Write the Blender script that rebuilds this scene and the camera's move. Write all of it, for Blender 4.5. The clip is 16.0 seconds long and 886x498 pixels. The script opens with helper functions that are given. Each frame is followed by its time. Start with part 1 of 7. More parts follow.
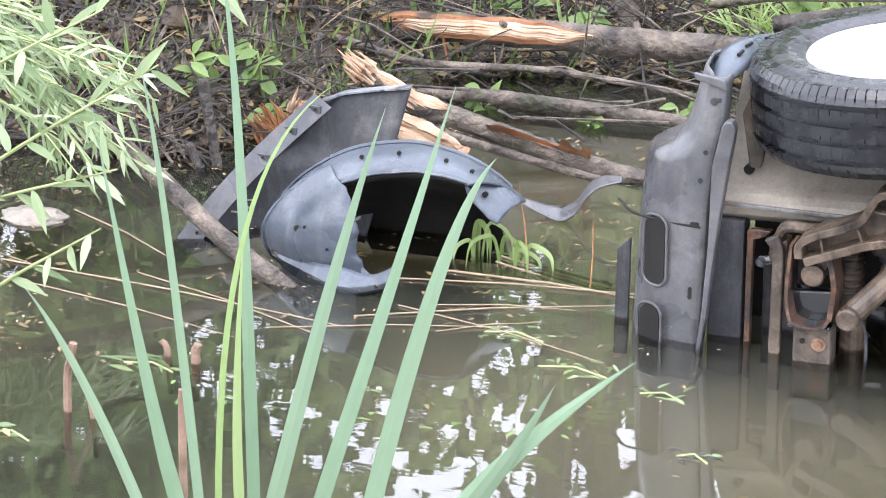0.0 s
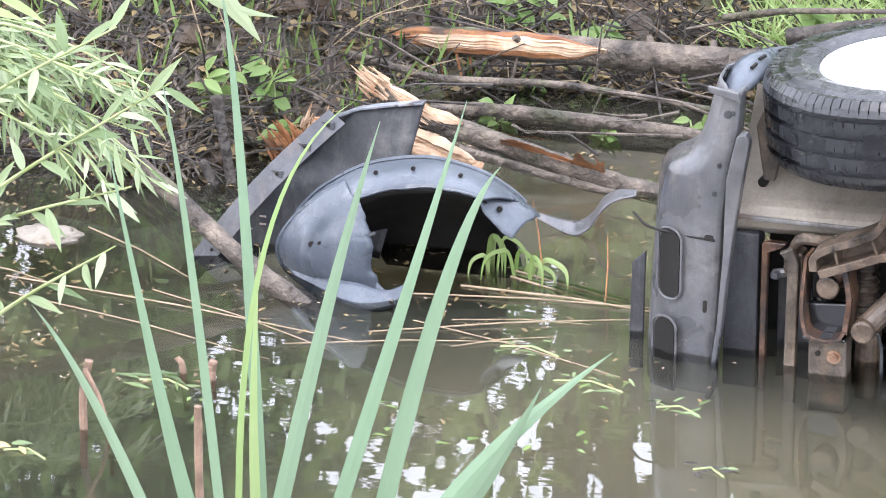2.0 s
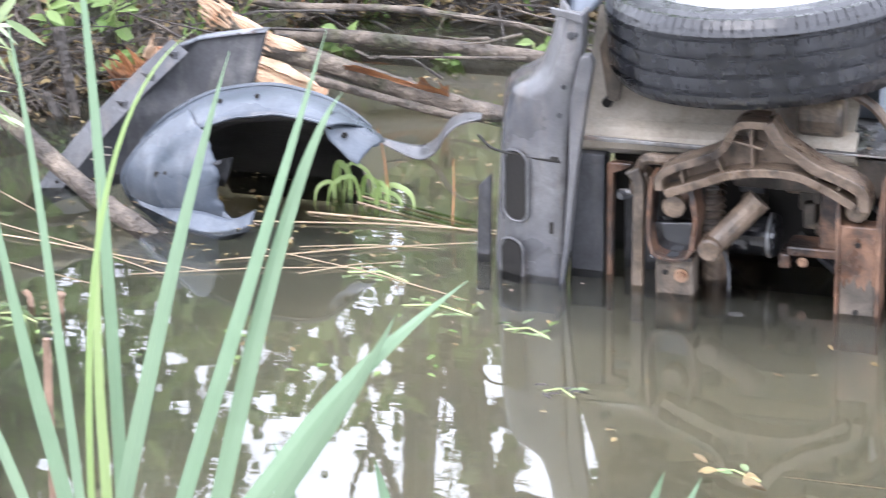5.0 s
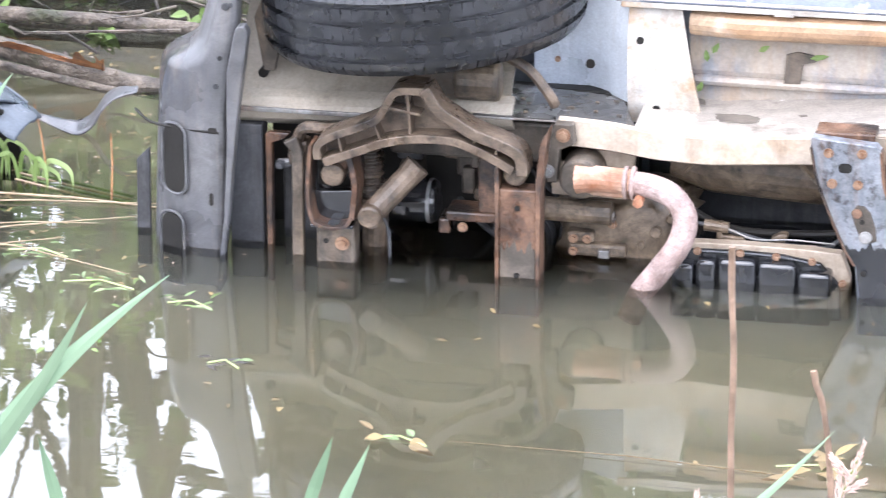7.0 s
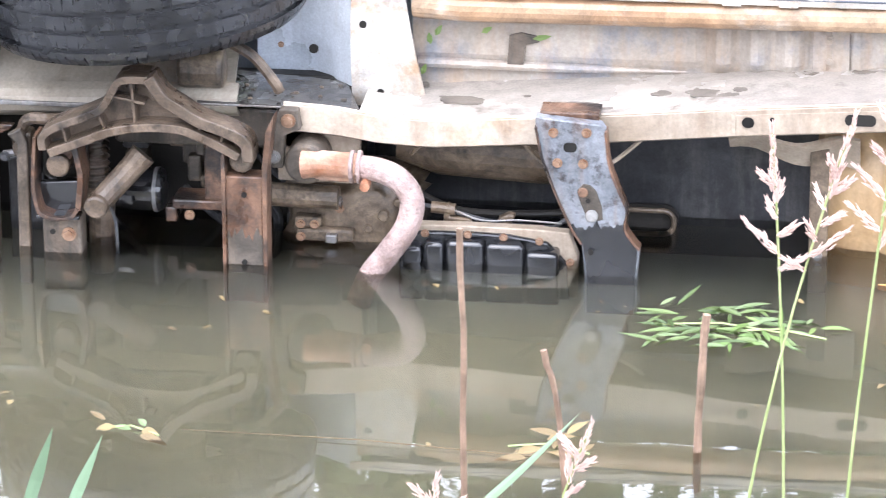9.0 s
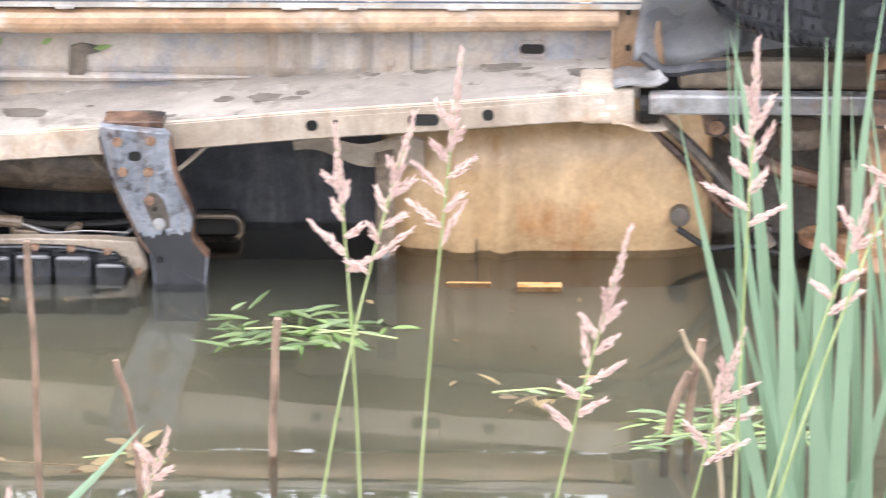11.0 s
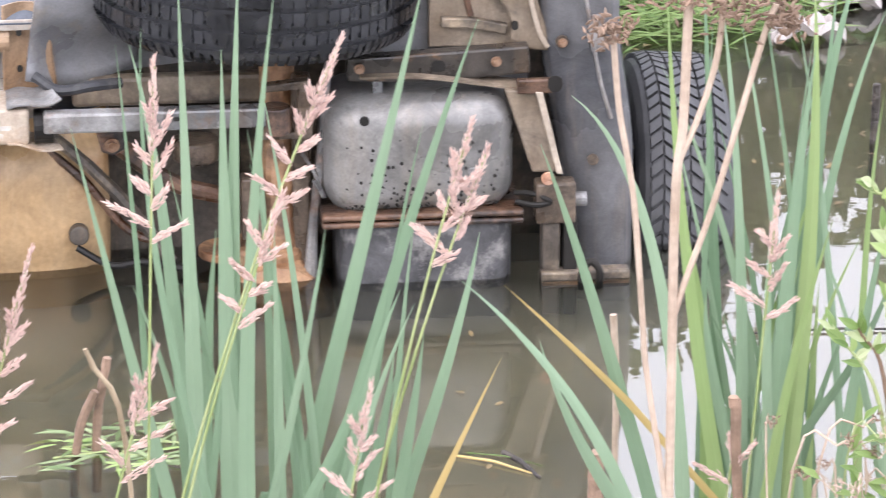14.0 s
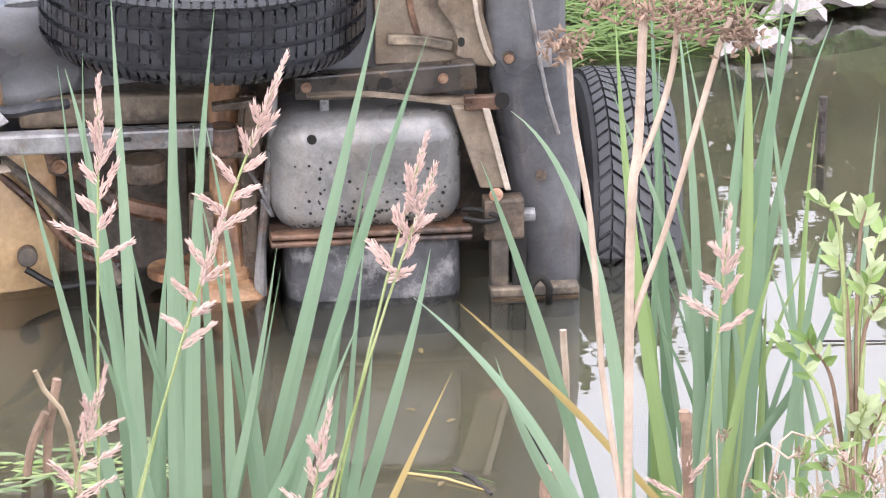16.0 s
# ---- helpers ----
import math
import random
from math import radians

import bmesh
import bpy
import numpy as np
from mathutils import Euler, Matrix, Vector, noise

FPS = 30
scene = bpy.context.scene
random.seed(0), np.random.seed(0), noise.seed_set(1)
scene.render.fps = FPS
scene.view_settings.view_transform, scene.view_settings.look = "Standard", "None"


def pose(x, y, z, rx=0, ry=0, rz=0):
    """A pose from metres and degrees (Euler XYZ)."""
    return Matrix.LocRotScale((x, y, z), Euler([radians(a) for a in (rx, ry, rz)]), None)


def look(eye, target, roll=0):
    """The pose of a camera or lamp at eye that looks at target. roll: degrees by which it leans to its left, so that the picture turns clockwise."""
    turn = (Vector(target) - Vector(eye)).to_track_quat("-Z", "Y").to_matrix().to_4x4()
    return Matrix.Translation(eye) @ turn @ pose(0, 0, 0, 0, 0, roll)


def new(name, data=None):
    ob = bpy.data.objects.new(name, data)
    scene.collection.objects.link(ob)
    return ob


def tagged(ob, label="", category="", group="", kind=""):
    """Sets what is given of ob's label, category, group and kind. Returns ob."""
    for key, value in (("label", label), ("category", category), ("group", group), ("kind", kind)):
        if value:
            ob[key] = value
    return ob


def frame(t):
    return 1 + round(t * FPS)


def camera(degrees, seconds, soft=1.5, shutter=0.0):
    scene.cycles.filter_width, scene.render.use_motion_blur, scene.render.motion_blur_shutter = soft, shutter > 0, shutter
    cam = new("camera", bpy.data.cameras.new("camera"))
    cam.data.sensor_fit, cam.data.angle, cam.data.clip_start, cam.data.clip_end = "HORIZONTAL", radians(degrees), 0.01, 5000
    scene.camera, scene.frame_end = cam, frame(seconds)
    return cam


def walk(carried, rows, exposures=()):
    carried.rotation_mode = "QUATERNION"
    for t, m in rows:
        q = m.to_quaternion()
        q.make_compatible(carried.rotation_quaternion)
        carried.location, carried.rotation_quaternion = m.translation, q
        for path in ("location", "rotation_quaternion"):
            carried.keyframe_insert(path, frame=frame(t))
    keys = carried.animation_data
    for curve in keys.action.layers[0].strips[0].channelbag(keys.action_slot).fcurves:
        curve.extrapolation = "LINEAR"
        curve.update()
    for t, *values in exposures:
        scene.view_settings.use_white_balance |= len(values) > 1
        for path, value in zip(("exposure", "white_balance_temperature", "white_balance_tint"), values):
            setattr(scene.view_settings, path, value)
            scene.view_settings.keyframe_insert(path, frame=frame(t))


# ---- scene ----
cam = camera(11.2, 16.0, soft=1.0, shutter=0.5)
EYE = Vector((0, 0, 3.5))
# seconds, turn to the right, tilt down, lean
PAN = [
    (0, -17.916, 19.636, 0.71),
    (0.5, -18.018, 19.680, 0.65),
    (1, -18.117, 19.612, 0.39),
    (1.5, -18.119, 19.543, 0.45),
    (2, -18.115, 19.446, 0.23),
    (2.5, -18.141, 19.413, 0.23),
    (3, -18.102, 19.379, 0.13),
    (3.2, -17.974, 19.378, 0.17),
    (5.3, -15.020, 20.537, -0.44),
    (5.5, -14.122, 20.621, -0.42),
    (6, -13.127, 20.765, -0.44),
    (6.5, -12.340, 20.869, -0.27),
    (7, -11.459, 20.798, -0.31),
    (7.5, -10.626, 20.846, -0.40),
    (8, -9.556, 20.871, -0.35),
    (8.2, -9.006, 20.900, -0.26),
    (10.3, -4.760, 21.116, -0.43),
    (10.5, -3.732, 21.016, -0.26),
    (11, -1.910, 20.968, -0.31),
    (11.5, -0.365, 20.826, -0.09),
    (12, 0.960, 20.822, 0.17),
    (12.5, 2.274, 20.818, 0.09),
    (13, 3.671, 20.829, 0.15),
    (13.5, 4.942, 20.800, 0.16),
    (14, 6.215, 20.772, 0.15),
    (14.5, 6.658, 20.686, 0.29),
    (15, 6.913, 20.607, 0.30),
    (15.5, 7.064, 20.583, 0.08),
    (16, 6.908, 20.555, -0.28),
]
def aim(turn, tilt, lean):
    a, b = radians(turn), radians(tilt)
    way = Vector((math.sin(a) * math.cos(b), math.cos(a) * math.cos(b), -math.sin(b)))
    return look(EYE, EYE + way, lean)
# the clip's camera opens up on the pale underside and closes again over the reeds
EXPOSURES = [(0, 1.34, 6200, 17), (3.2, 1.34, 6200, 17), (5.5, 1.56, 6080, 17), (8.2, 1.65, 6060, 16), (10.5, 1.39, 6260, 16), (12.5, 0.99, 6480, 17), (14.5, 1.05, 6420, 19), (16, 1.03, 6420, 19)]
walk(cam, [(t, aim(a, b, c)) for t, a, b, c in PAN], EXPOSURES)

# ---- light ----
world = bpy.data.worlds.new("overcast_sky")
scene.world = world
world.use_nodes = True
wn, wl = world.node_tree.nodes, world.node_tree.links
sky = wn.new("ShaderNodeTexSky")
sky.sky_type, sky.sun_disc = "NISHITA", False
sky.sun_elevation, sky.sun_rotation = radians(52), radians(200)
sky.air_density, sky.dust_density = 1.0, 4.0
# a bright, even cloud layer over the clear-sky gradient
cloud = wn.new("ShaderNodeMixRGB")
cloud.inputs[0].default_value = 0.85
cloud.inputs[2].default_value = (12.2, 12.8, 13.8, 1)
wl.new(sky.outputs[0], cloud.inputs[1])
wl.new(cloud.outputs[0], wn["Background"].inputs[0])
wn["Background"].inputs[1].default_value = 0.15
sun = new("sun", bpy.data.lights.new("sun", "SUN"))
sun.data.energy, sun.data.angle, sun.data.color = 0.6, radians(40), (1.0, 0.97, 0.92)
sun.matrix_world = look((-2.1, -5.8, 8), (0, 0, 0))


# ---- materials ----
def surf(name, base, alt, scale=6.0, rough=0.6, metal=0.0, bump=0.15, fine=90.0, stain=None, stain_at=0.6, stain_scale=2.5, coat=0.0, sub=0.0, spec=0.5, run=None, run_at=0.56, grime=0.0, depth=0.006, stretch=None):
    m = bpy.data.materials.new(name)
    m.use_nodes = True
    n, l = m.node_tree.nodes, m.node_tree.links
    p = n["Principled BSDF"]
    co = n.new("ShaderNodeTexCoord")
    a = n.new("ShaderNodeTexNoise")
    a.inputs["Scale"].default_value, a.inputs["Detail"].default_value = scale, 6
    grain = co.outputs["Object"]
    if stretch:
        gmap = n.new("ShaderNodeMapping")
        gmap.inputs["Scale"].default_value = stretch
        l.new(grain, gmap.inputs["Vector"])
        grain = gmap.outputs[0]
    l.new(grain, a.inputs["Vector"])
    r = n.new("ShaderNodeValToRGB")
    r.color_ramp.elements[0].position, r.color_ramp.elements[1].position = 0.32, 0.68
    r.color_ramp.elements[0].color, r.color_ramp.elements[1].color = (*base, 1), (*alt, 1)
    l.new(a.outputs["Fac"], r.inputs["Fac"])
    out = r.outputs["Color"]
    if stain:
        s = n.new("ShaderNodeTexNoise")
        s.inputs["Scale"].default_value, s.inputs["Detail"].default_value = stain_scale, 9
        s.inputs["Roughness"].default_value = 0.65
        l.new(co.outputs["Object"], s.inputs["Vector"])
        k = n.new("ShaderNodeValToRGB")
        k.color_ramp.elements[0].position, k.color_ramp.elements[1].position = stain_at - 0.06, stain_at + 0.08
        l.new(s.outputs["Fac"], k.inputs["Fac"])
        mix = n.new("ShaderNodeMixRGB")
        mix.inputs[2].default_value = (*stain, 1)
        l.new(k.outputs["Color"], mix.inputs[0])
        l.new(out, mix.inputs[1])
        out = mix.outputs[0]
    if run:
        # dirt that has run down the upright faces
        mp = n.new("ShaderNodeMapping")
        mp.inputs["Scale"].default_value = (20, 20, 2.6)
        l.new(co.outputs["Object"], mp.inputs["Vector"])
        w = n.new("ShaderNodeTexNoise")
        w.inputs["Scale"].default_value, w.inputs["Detail"].default_value, w.inputs["Roughness"].default_value = 1.0, 7, 0.7
        l.new(mp.outputs[0], w.inputs["Vector"])
        k2 = n.new("ShaderNodeValToRGB")
        k2.color_ramp.elements[0].position, k2.color_ramp.elements[1].position = run_at - 0.08, run_at + 0.14
        k2.color_ramp.elements[1].color = (0.5, 0.5, 0.5, 1)
        l.new(w.outputs["Fac"], k2.inputs["Fac"])
        m2 = n.new("ShaderNodeMixRGB")
        m2.inputs[2].default_value = (*run, 1)
        l.new(k2.outputs["Color"], m2.inputs[0])
        l.new(out, m2.inputs[1])
        out = m2.outputs[0]
    if grime:
        # blotches of dark oily dirt, and pale dried silt between them
        gm = n.new("ShaderNodeTexNoise")
        gm.inputs["Scale"].default_value, gm.inputs["Detail"].default_value, gm.inputs["Roughness"].default_value = 11, 10, 0.72
        gm.inputs["Distortion"].default_value = 0.6
        l.new(co.outputs["Object"], gm.inputs["Vector"])
        gk = n.new("ShaderNodeMapRange")
        gk.inputs[1].default_value, gk.inputs[2].default_value, gk.inputs[3].default_value, gk.inputs[4].default_value = 0.36, 0.62, 1.25, 1.25 - grime
        l.new(gm.outputs["Fac"], gk.inputs[0])
        gx = n.new("ShaderNodeMixRGB")
        gx.blend_type = "MULTIPLY"
        gx.inputs[0].default_value = 1.0
        l.new(out, gx.inputs[1])
        l.new(gk.outputs[0], gx.inputs[2])
        out = gx.outputs[0]
    # fine specks, and patches that are wetter than the rest
    sp = n.new("ShaderNodeTexNoise")
    sp.inputs["Scale"].default_value, sp.inputs["Detail"].default_value = fine * 2.2, 3
    l.new(co.outputs["Object"], sp.inputs["Vector"])
    lift = n.new("ShaderNodeMapRange")
    lift.inputs[1].default_value, lift.inputs[2].default_value, lift.inputs[3].default_value, lift.inputs[4].default_value = 0.3, 0.7, 0.90, 1.09
    l.new(sp.outputs["Fac"], lift.inputs[0])
    mul = n.new("ShaderNodeMixRGB")
    mul.blend_type = "MULTIPLY"
    mul.inputs[0].default_value = 1.0
    l.new(out, mul.inputs[1])
    l.new(lift.outputs[0], mul.inputs[2])
    out = mul.outputs[0]
    wet = n.new("ShaderNodeMapRange")
    wet.inputs[1].default_value, wet.inputs[2].default_value, wet.inputs[3].default_value, wet.inputs[4].default_value = 0.35, 0.65, max(0.08, rough - 0.2), min(1.0, rough + 0.18)
    l.new(a.outputs["Fac"], wet.inputs[0])
    l.new(wet.outputs[0], p.inputs["Roughness"])
    l.new(out, p.inputs["Base Color"])
    p.inputs["Roughness"].default_value, p.inputs["Metallic"].default_value = rough, metal
    p.inputs["Coat Weight"].default_value, p.inputs["Specular IOR Level"].default_value = coat, spec
    if sub:
        p.inputs["Subsurface Weight"].default_value = sub
        p.inputs["Subsurface Radius"].default_value = (0.01, 0.02, 0.005)
    g = n.new("ShaderNodeTexNoise")
    g.inputs["Scale"].default_value, g.inputs["Detail"].default_value = fine, 4
    l.new(grain, g.inputs["Vector"])
    b = n.new("ShaderNodeBump")
    b.inputs["Strength"].default_value, b.inputs["Distance"].default_value = bump, depth
    l.new(g.outputs["Fac"], b.inputs["Height"])
    l.new(b.outputs["Normal"], p.inputs["Normal"])
    return m


def leafy(name, a, b, rough=0.5, through_light=0.35):
    """Leaves that differ one from another and let some light through."""
    m = bpy.data.materials.new(name)
    m.use_nodes = True
    n, l = m.node_tree.nodes, m.node_tree.links
    p, o = n["Principled BSDF"], n["Material Output"]
    geo, info = n.new("ShaderNodeNewGeometry"), n.new("ShaderNodeObjectInfo")
    add = n.new("ShaderNodeMath")
    add.operation = "ADD"
    l.new(geo.outputs["Random Per Island"], add.inputs[0])
    l.new(info.outputs["Random"], add.inputs[1])
    wrap = n.new("ShaderNodeMath")
    wrap.operation = "FRACT"
    l.new(add.outputs[0], wrap.inputs[0])
    co = n.new("ShaderNodeTexCoord")
    t = n.new("ShaderNodeTexNoise")
    t.inputs["Scale"].default_value, t.inputs["Detail"].default_value = 14, 4
    l.new(co.outputs["Object"], t.inputs["Vector"])
    half = n.new("ShaderNodeMath")
    half.operation = "MULTIPLY_ADD"
    half.inputs[1].default_value, half.inputs[2].default_value = 0.6, 0.0
    l.new(wrap.outputs[0], half.inputs[0])
    tot = n.new("ShaderNodeMath")
    tot.operation = "MULTIPLY_ADD"
    tot.inputs[1].default_value = 0.4
    l.new(t.outputs["Fac"], tot.inputs[0])
    l.new(half.outputs[0], tot.inputs[2])
    r = n.new("ShaderNodeValToRGB")
    r.color_ramp.elements[0].color, r.color_ramp.elements[1].color = (*a, 1), (*b, 1)
    l.new(tot.outputs[0], r.inputs["Fac"])
    l.new(r.outputs["Color"], p.inputs["Base Color"])
    p.inputs["Roughness"].default_value = rough
    tr = n.new("ShaderNodeBsdfTranslucent")
    l.new(r.outputs["Color"], tr.inputs["Color"])
    mx = n.new("ShaderNodeMixShader")
    mx.inputs[0].default_value = through_light
    l.new(p.outputs[0], mx.inputs[1])
    l.new(tr.outputs[0], mx.inputs[2])
    l.new(mx.outputs[0], o.inputs["Surface"])
    return m


def water_skin():
    """The water's mirror-smooth skin with faint, slow ripples: clear below, a mirror above."""
    m = bpy.data.materials.new("water_skin")
    m.use_nodes = True
    n, l = m.node_tree.nodes, m.node_tree.links
    n.remove(n["Principled BSDF"])
    co = n.new("ShaderNodeTexCoord")
    clear = n.new("ShaderNodeBsdfTransparent")
    clear.inputs[0].default_value = (0.95, 0.93, 0.86, 1)
    rip = n.new("ShaderNodeTexNoise")
    rip.inputs["Scale"].default_value, rip.inputs["Detail"].default_value = 1, 3
    spread = n.new("ShaderNodeMapping")
    spread.inputs["Scale"].default_value = (4, 8, 1)
    l.new(co.outputs["Object"], spread.inputs["Vector"])
    l.new(spread.outputs[0], rip.inputs["Vector"])
    b = n.new("ShaderNodeBump")
    b.inputs["Strength"].default_value, b.inputs["Distance"].default_value = 0.009, 0.03
    l.new(rip.outputs["Fac"], b.inputs["Height"])
    gl = n.new("ShaderNodeBsdfGlossy")
    gl.inputs["Roughness"].default_value = 0.012
    l.new(b.outputs["Normal"], gl.inputs["Normal"])
    fr = n.new("ShaderNodeFresnel")
    fr.inputs["IOR"].default_value = 2.2
    l.new(b.outputs["Normal"], fr.inputs["Normal"])
    mx = n.new("ShaderNodeMixShader")
    l.new(fr.outputs[0], mx.inputs[0])
    l.new(clear.outputs[0], mx.inputs[1])
    l.new(gl.outputs[0], mx.inputs[2])
    l.new(mx.outputs[0], n["Material Output"].inputs["Surface"])
    return m


def silt(name, cloud):
    """Silt hanging in the water: a green-brown veil that hides the share 'cloud' of what lies below it."""
    m = bpy.data.materials.new(name)
    m.use_nodes = True
    n, l = m.node_tree.nodes, m.node_tree.links
    n.remove(n["Principled BSDF"])
    co = n.new("ShaderNodeTexCoord")
    drift = n.new("ShaderNodeTexNoise")
    drift.inputs["Scale"].default_value, drift.inputs["Detail"].default_value = 1.3, 5
    l.new(co.outputs["Object"], drift.inputs["Vector"])
    r = n.new("ShaderNodeValToRGB")
    r.color_ramp.elements[0].color, r.color_ramp.elements[1].color = (0.255, 0.306, 0.282, 1), (0.550, 0.588, 0.565, 1)
    r.color_ramp.elements[0].position, r.color_ramp.elements[1].position = 0.3, 0.62
    # siltier round the wreck, clearer and greener toward the shallows
    sep = n.new("ShaderNodeSeparateXYZ")
    l.new(co.outputs["Object"], sep.inputs[0])
    away = n.new("ShaderNodeMapRange")
    away.inputs[1].default_value, away.inputs[2].default_value, away.inputs[3].default_value, away.inputs[4].default_value = -3.3, -2.3, -0.14, 0.12
    l.new(sep.outputs[0], away.inputs[0])
    s2 = n.new("ShaderNodeMath")
    s2.operation = "ADD"
    l.new(drift.outputs["Fac"], s2.inputs[0])
    l.new(away.outputs[0], s2.inputs[1])
    l.new(s2.outputs[0], r.inputs["Fac"])
    body = n.new("ShaderNodeBsdfDiffuse")
    l.new(r.outputs["Color"], body.inputs["Color"])
    clear = n.new("ShaderNodeBsdfTransparent")
    clear.inputs[0].default_value = (1.0, 0.93, 0.80, 1)
    mx = n.new("ShaderNodeMixShader")
    mx.inputs[0].default_value = cloud
    l.new(clear.outputs[0], mx.inputs[1])
    l.new(body.outputs[0], mx.inputs[2])
    l.new(mx.outputs[0], n["Material Output"].inputs["Surface"])
    return m


MUD = surf("wet_mud", (0.020, 0.014, 0.009), (0.085, 0.058, 0.036), 9, 0.6, bump=1.0, fine=22, depth=0.03, stain=(0.05, 0.065, 0.02), stain_at=0.58, stain_scale=1.7)
WATER = water_skin()
SILT = [silt("thin_silt", 0.24), silt("cloudy_silt", 0.55), silt("thick_silt", 0.95)]
BARK = surf("wet_grey_bark", (0.05, 0.040, 0.032), (0.21, 0.172, 0.135), 14, 0.75, bump=1.0, fine=38, depth=0.025, stain=(0.10, 0.11, 0.05), stain_at=0.6, stain_scale=5, grime=0.90)
BARK_DARK = surf("dark_wet_bark", (0.03, 0.026, 0.022), (0.085, 0.072, 0.06), 16, 0.7, bump=1.0, fine=38, depth=0.025, grime=0.80)
SPLIT = surf("fresh_split_wood", (0.32, 0.20, 0.115), (0.52, 0.38, 0.265), 30, 0.7, bump=0.6, fine=110, depth=0.006, stretch=(0.12, 1, 1), stain=(0.28, 0.125, 0.05), stain_at=0.60, stain_scale=8, grime=0.50)
ORANGE = surf("orange_inner_wood", (0.16, 0.06, 0.022), (0.38, 0.18, 0.075), 30, 0.7, bump=0.6, fine=90, depth=0.006, stretch=(0.3, 1, 0.6), stain=(0.07, 0.045, 0.03), stain_at=0.56, stain_scale=12, grime=0.5)
STRAW = surf("dry_reed", (0.20, 0.145, 0.085), (0.38, 0.30, 0.20), 20, 0.7, bump=0.2)
DEADSTEM = surf("dead_brown_stem", (0.13, 0.085, 0.055), (0.30, 0.20, 0.14), 25, 0.8, bump=0.4)
PALESTEM = surf("pale_dead_stem", (0.34, 0.25, 0.18), (0.52, 0.42, 0.33), 18, 0.8, bump=0.3)
RUBBER = surf("wet_black_rubber", (0.006, 0.0064, 0.0075), (0.016, 0.017, 0.020), 20, 0.28, bump=0.3, fine=70, stain=(0.024, 0.024, 0.027), stain_at=0.66, stain_scale=30, grime=0.40, spec=0.6, coat=0.15)
LINERGREY = surf("pale_grey_liner", (0.13, 0.132, 0.14), (0.21, 0.21, 0.215), 4, 0.42, bump=0.06, stain=(0.20, 0.17, 0.13), stain_at=0.64, stain_scale=5, run=(0.24, 0.20, 0.15), run_at=0.62, grime=0.35)
RUBBER_MATT = surf("dull_grey_rubber", (0.035, 0.036, 0.038), (0.07, 0.07, 0.072), 9, 0.6, bump=0.2)
ALLOY = surf("pale_wheel_alloy", (0.42, 0.42, 0.415), (0.58, 0.58, 0.565), 9, 0.35, 0.2, stain=(0.22, 0.20, 0.18), stain_at=0.66, stain_scale=14, grime=0.3)
PLASTIC = surf("grey_muddy_plastic", (0.058, 0.060, 0.066), (0.120, 0.119, 0.121), 4, 0.34, bump=0.05, fine=120, stain=(0.045, 0.042, 0.040), stain_at=0.64, stain_scale=5, run=(0.19, 0.155, 0.125), run_at=0.6, grime=0.5)
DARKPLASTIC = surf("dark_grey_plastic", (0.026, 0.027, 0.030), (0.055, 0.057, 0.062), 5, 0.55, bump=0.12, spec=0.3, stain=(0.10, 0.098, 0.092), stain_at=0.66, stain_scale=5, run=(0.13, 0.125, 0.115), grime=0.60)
BLUEPLASTIC = surf("blue_grey_plastic", (0.050, 0.061, 0.076), (0.092, 0.107, 0.128), 3, 0.34, bump=0.08, stain=(0.17, 0.18, 0.19), stain_at=0.66, stain_scale=7, run=(0.15, 0.16, 0.17), run_at=0.6, grime=0.40)
# black of hoses and tar, also painted in for shade in openings
VOID = surf("black_and_gap_shade", (0.009, 0.0085, 0.008), (0.022, 0.020, 0.017), 6, 0.6, spec=0.25)
FRAMEPAINT = surf("dusty_beige_chassis", (0.27, 0.215, 0.16), (0.43, 0.37, 0.30), 4, 0.55, bump=0.15, fine=70, stain=(0.33, 0.22, 0.13), stain_at=0.62, stain_scale=4, run=(0.16, 0.10, 0.06), grime=0.38)
GREYFRAME = surf("grey_beige_chassis", (0.19, 0.165, 0.130), (0.31, 0.275, 0.225), 4, 0.42, bump=0.1, fine=70, stain=(0.24, 0.155, 0.085), stain_at=0.66, stain_scale=6, run=(0.13, 0.095, 0.065), run_at=0.60, grime=0.30)
FLOORPAINT = surf("silty_floor_pan", (0.24, 0.205, 0.17), (0.40, 0.36, 0.31), 3, 0.5, bump=0.12, fine=60, stain=(0.19, 0.195, 0.21), stain_at=0.55, stain_scale=6, run=(0.33, 0.21, 0.12), grime=0.32)
PALEPAINT = surf("pale_underseal", (0.32, 0.295, 0.26), (0.50, 0.48, 0.44), 4, 0.5, stain=(0.34, 0.24, 0.15), stain_at=0.58, stain_scale=9, run=(0.30, 0.20, 0.12), run_at=0.52, grime=0.45)
SILLTAN = surf("tan_sill", (0.30, 0.18, 0.10), (0.45, 0.33, 0.22), 3, 0.5, bump=0.1, stain=(0.46, 0.43, 0.39), stain_at=0.62, stain_scale=4, grime=0.60)
SILVER = surf("silver_car_paint", (0.15, 0.165, 0.19), (0.22, 0.24, 0.265), 2, 0.35, 0.25, bump=0.03, coat=0.2, stain=(0.40, 0.385, 0.36), stain_at=0.62, stain_scale=7)
INNER = surf("silver_inner_wing", (0.44, 0.49, 0.56), (0.58, 0.62, 0.66), 3, 0.32, 0.2, bump=0.04, stain=(0.50, 0.46, 0.40), stain_at=0.62, run=(0.60, 0.57, 0.52), run_at=0.62, grime=0.25)
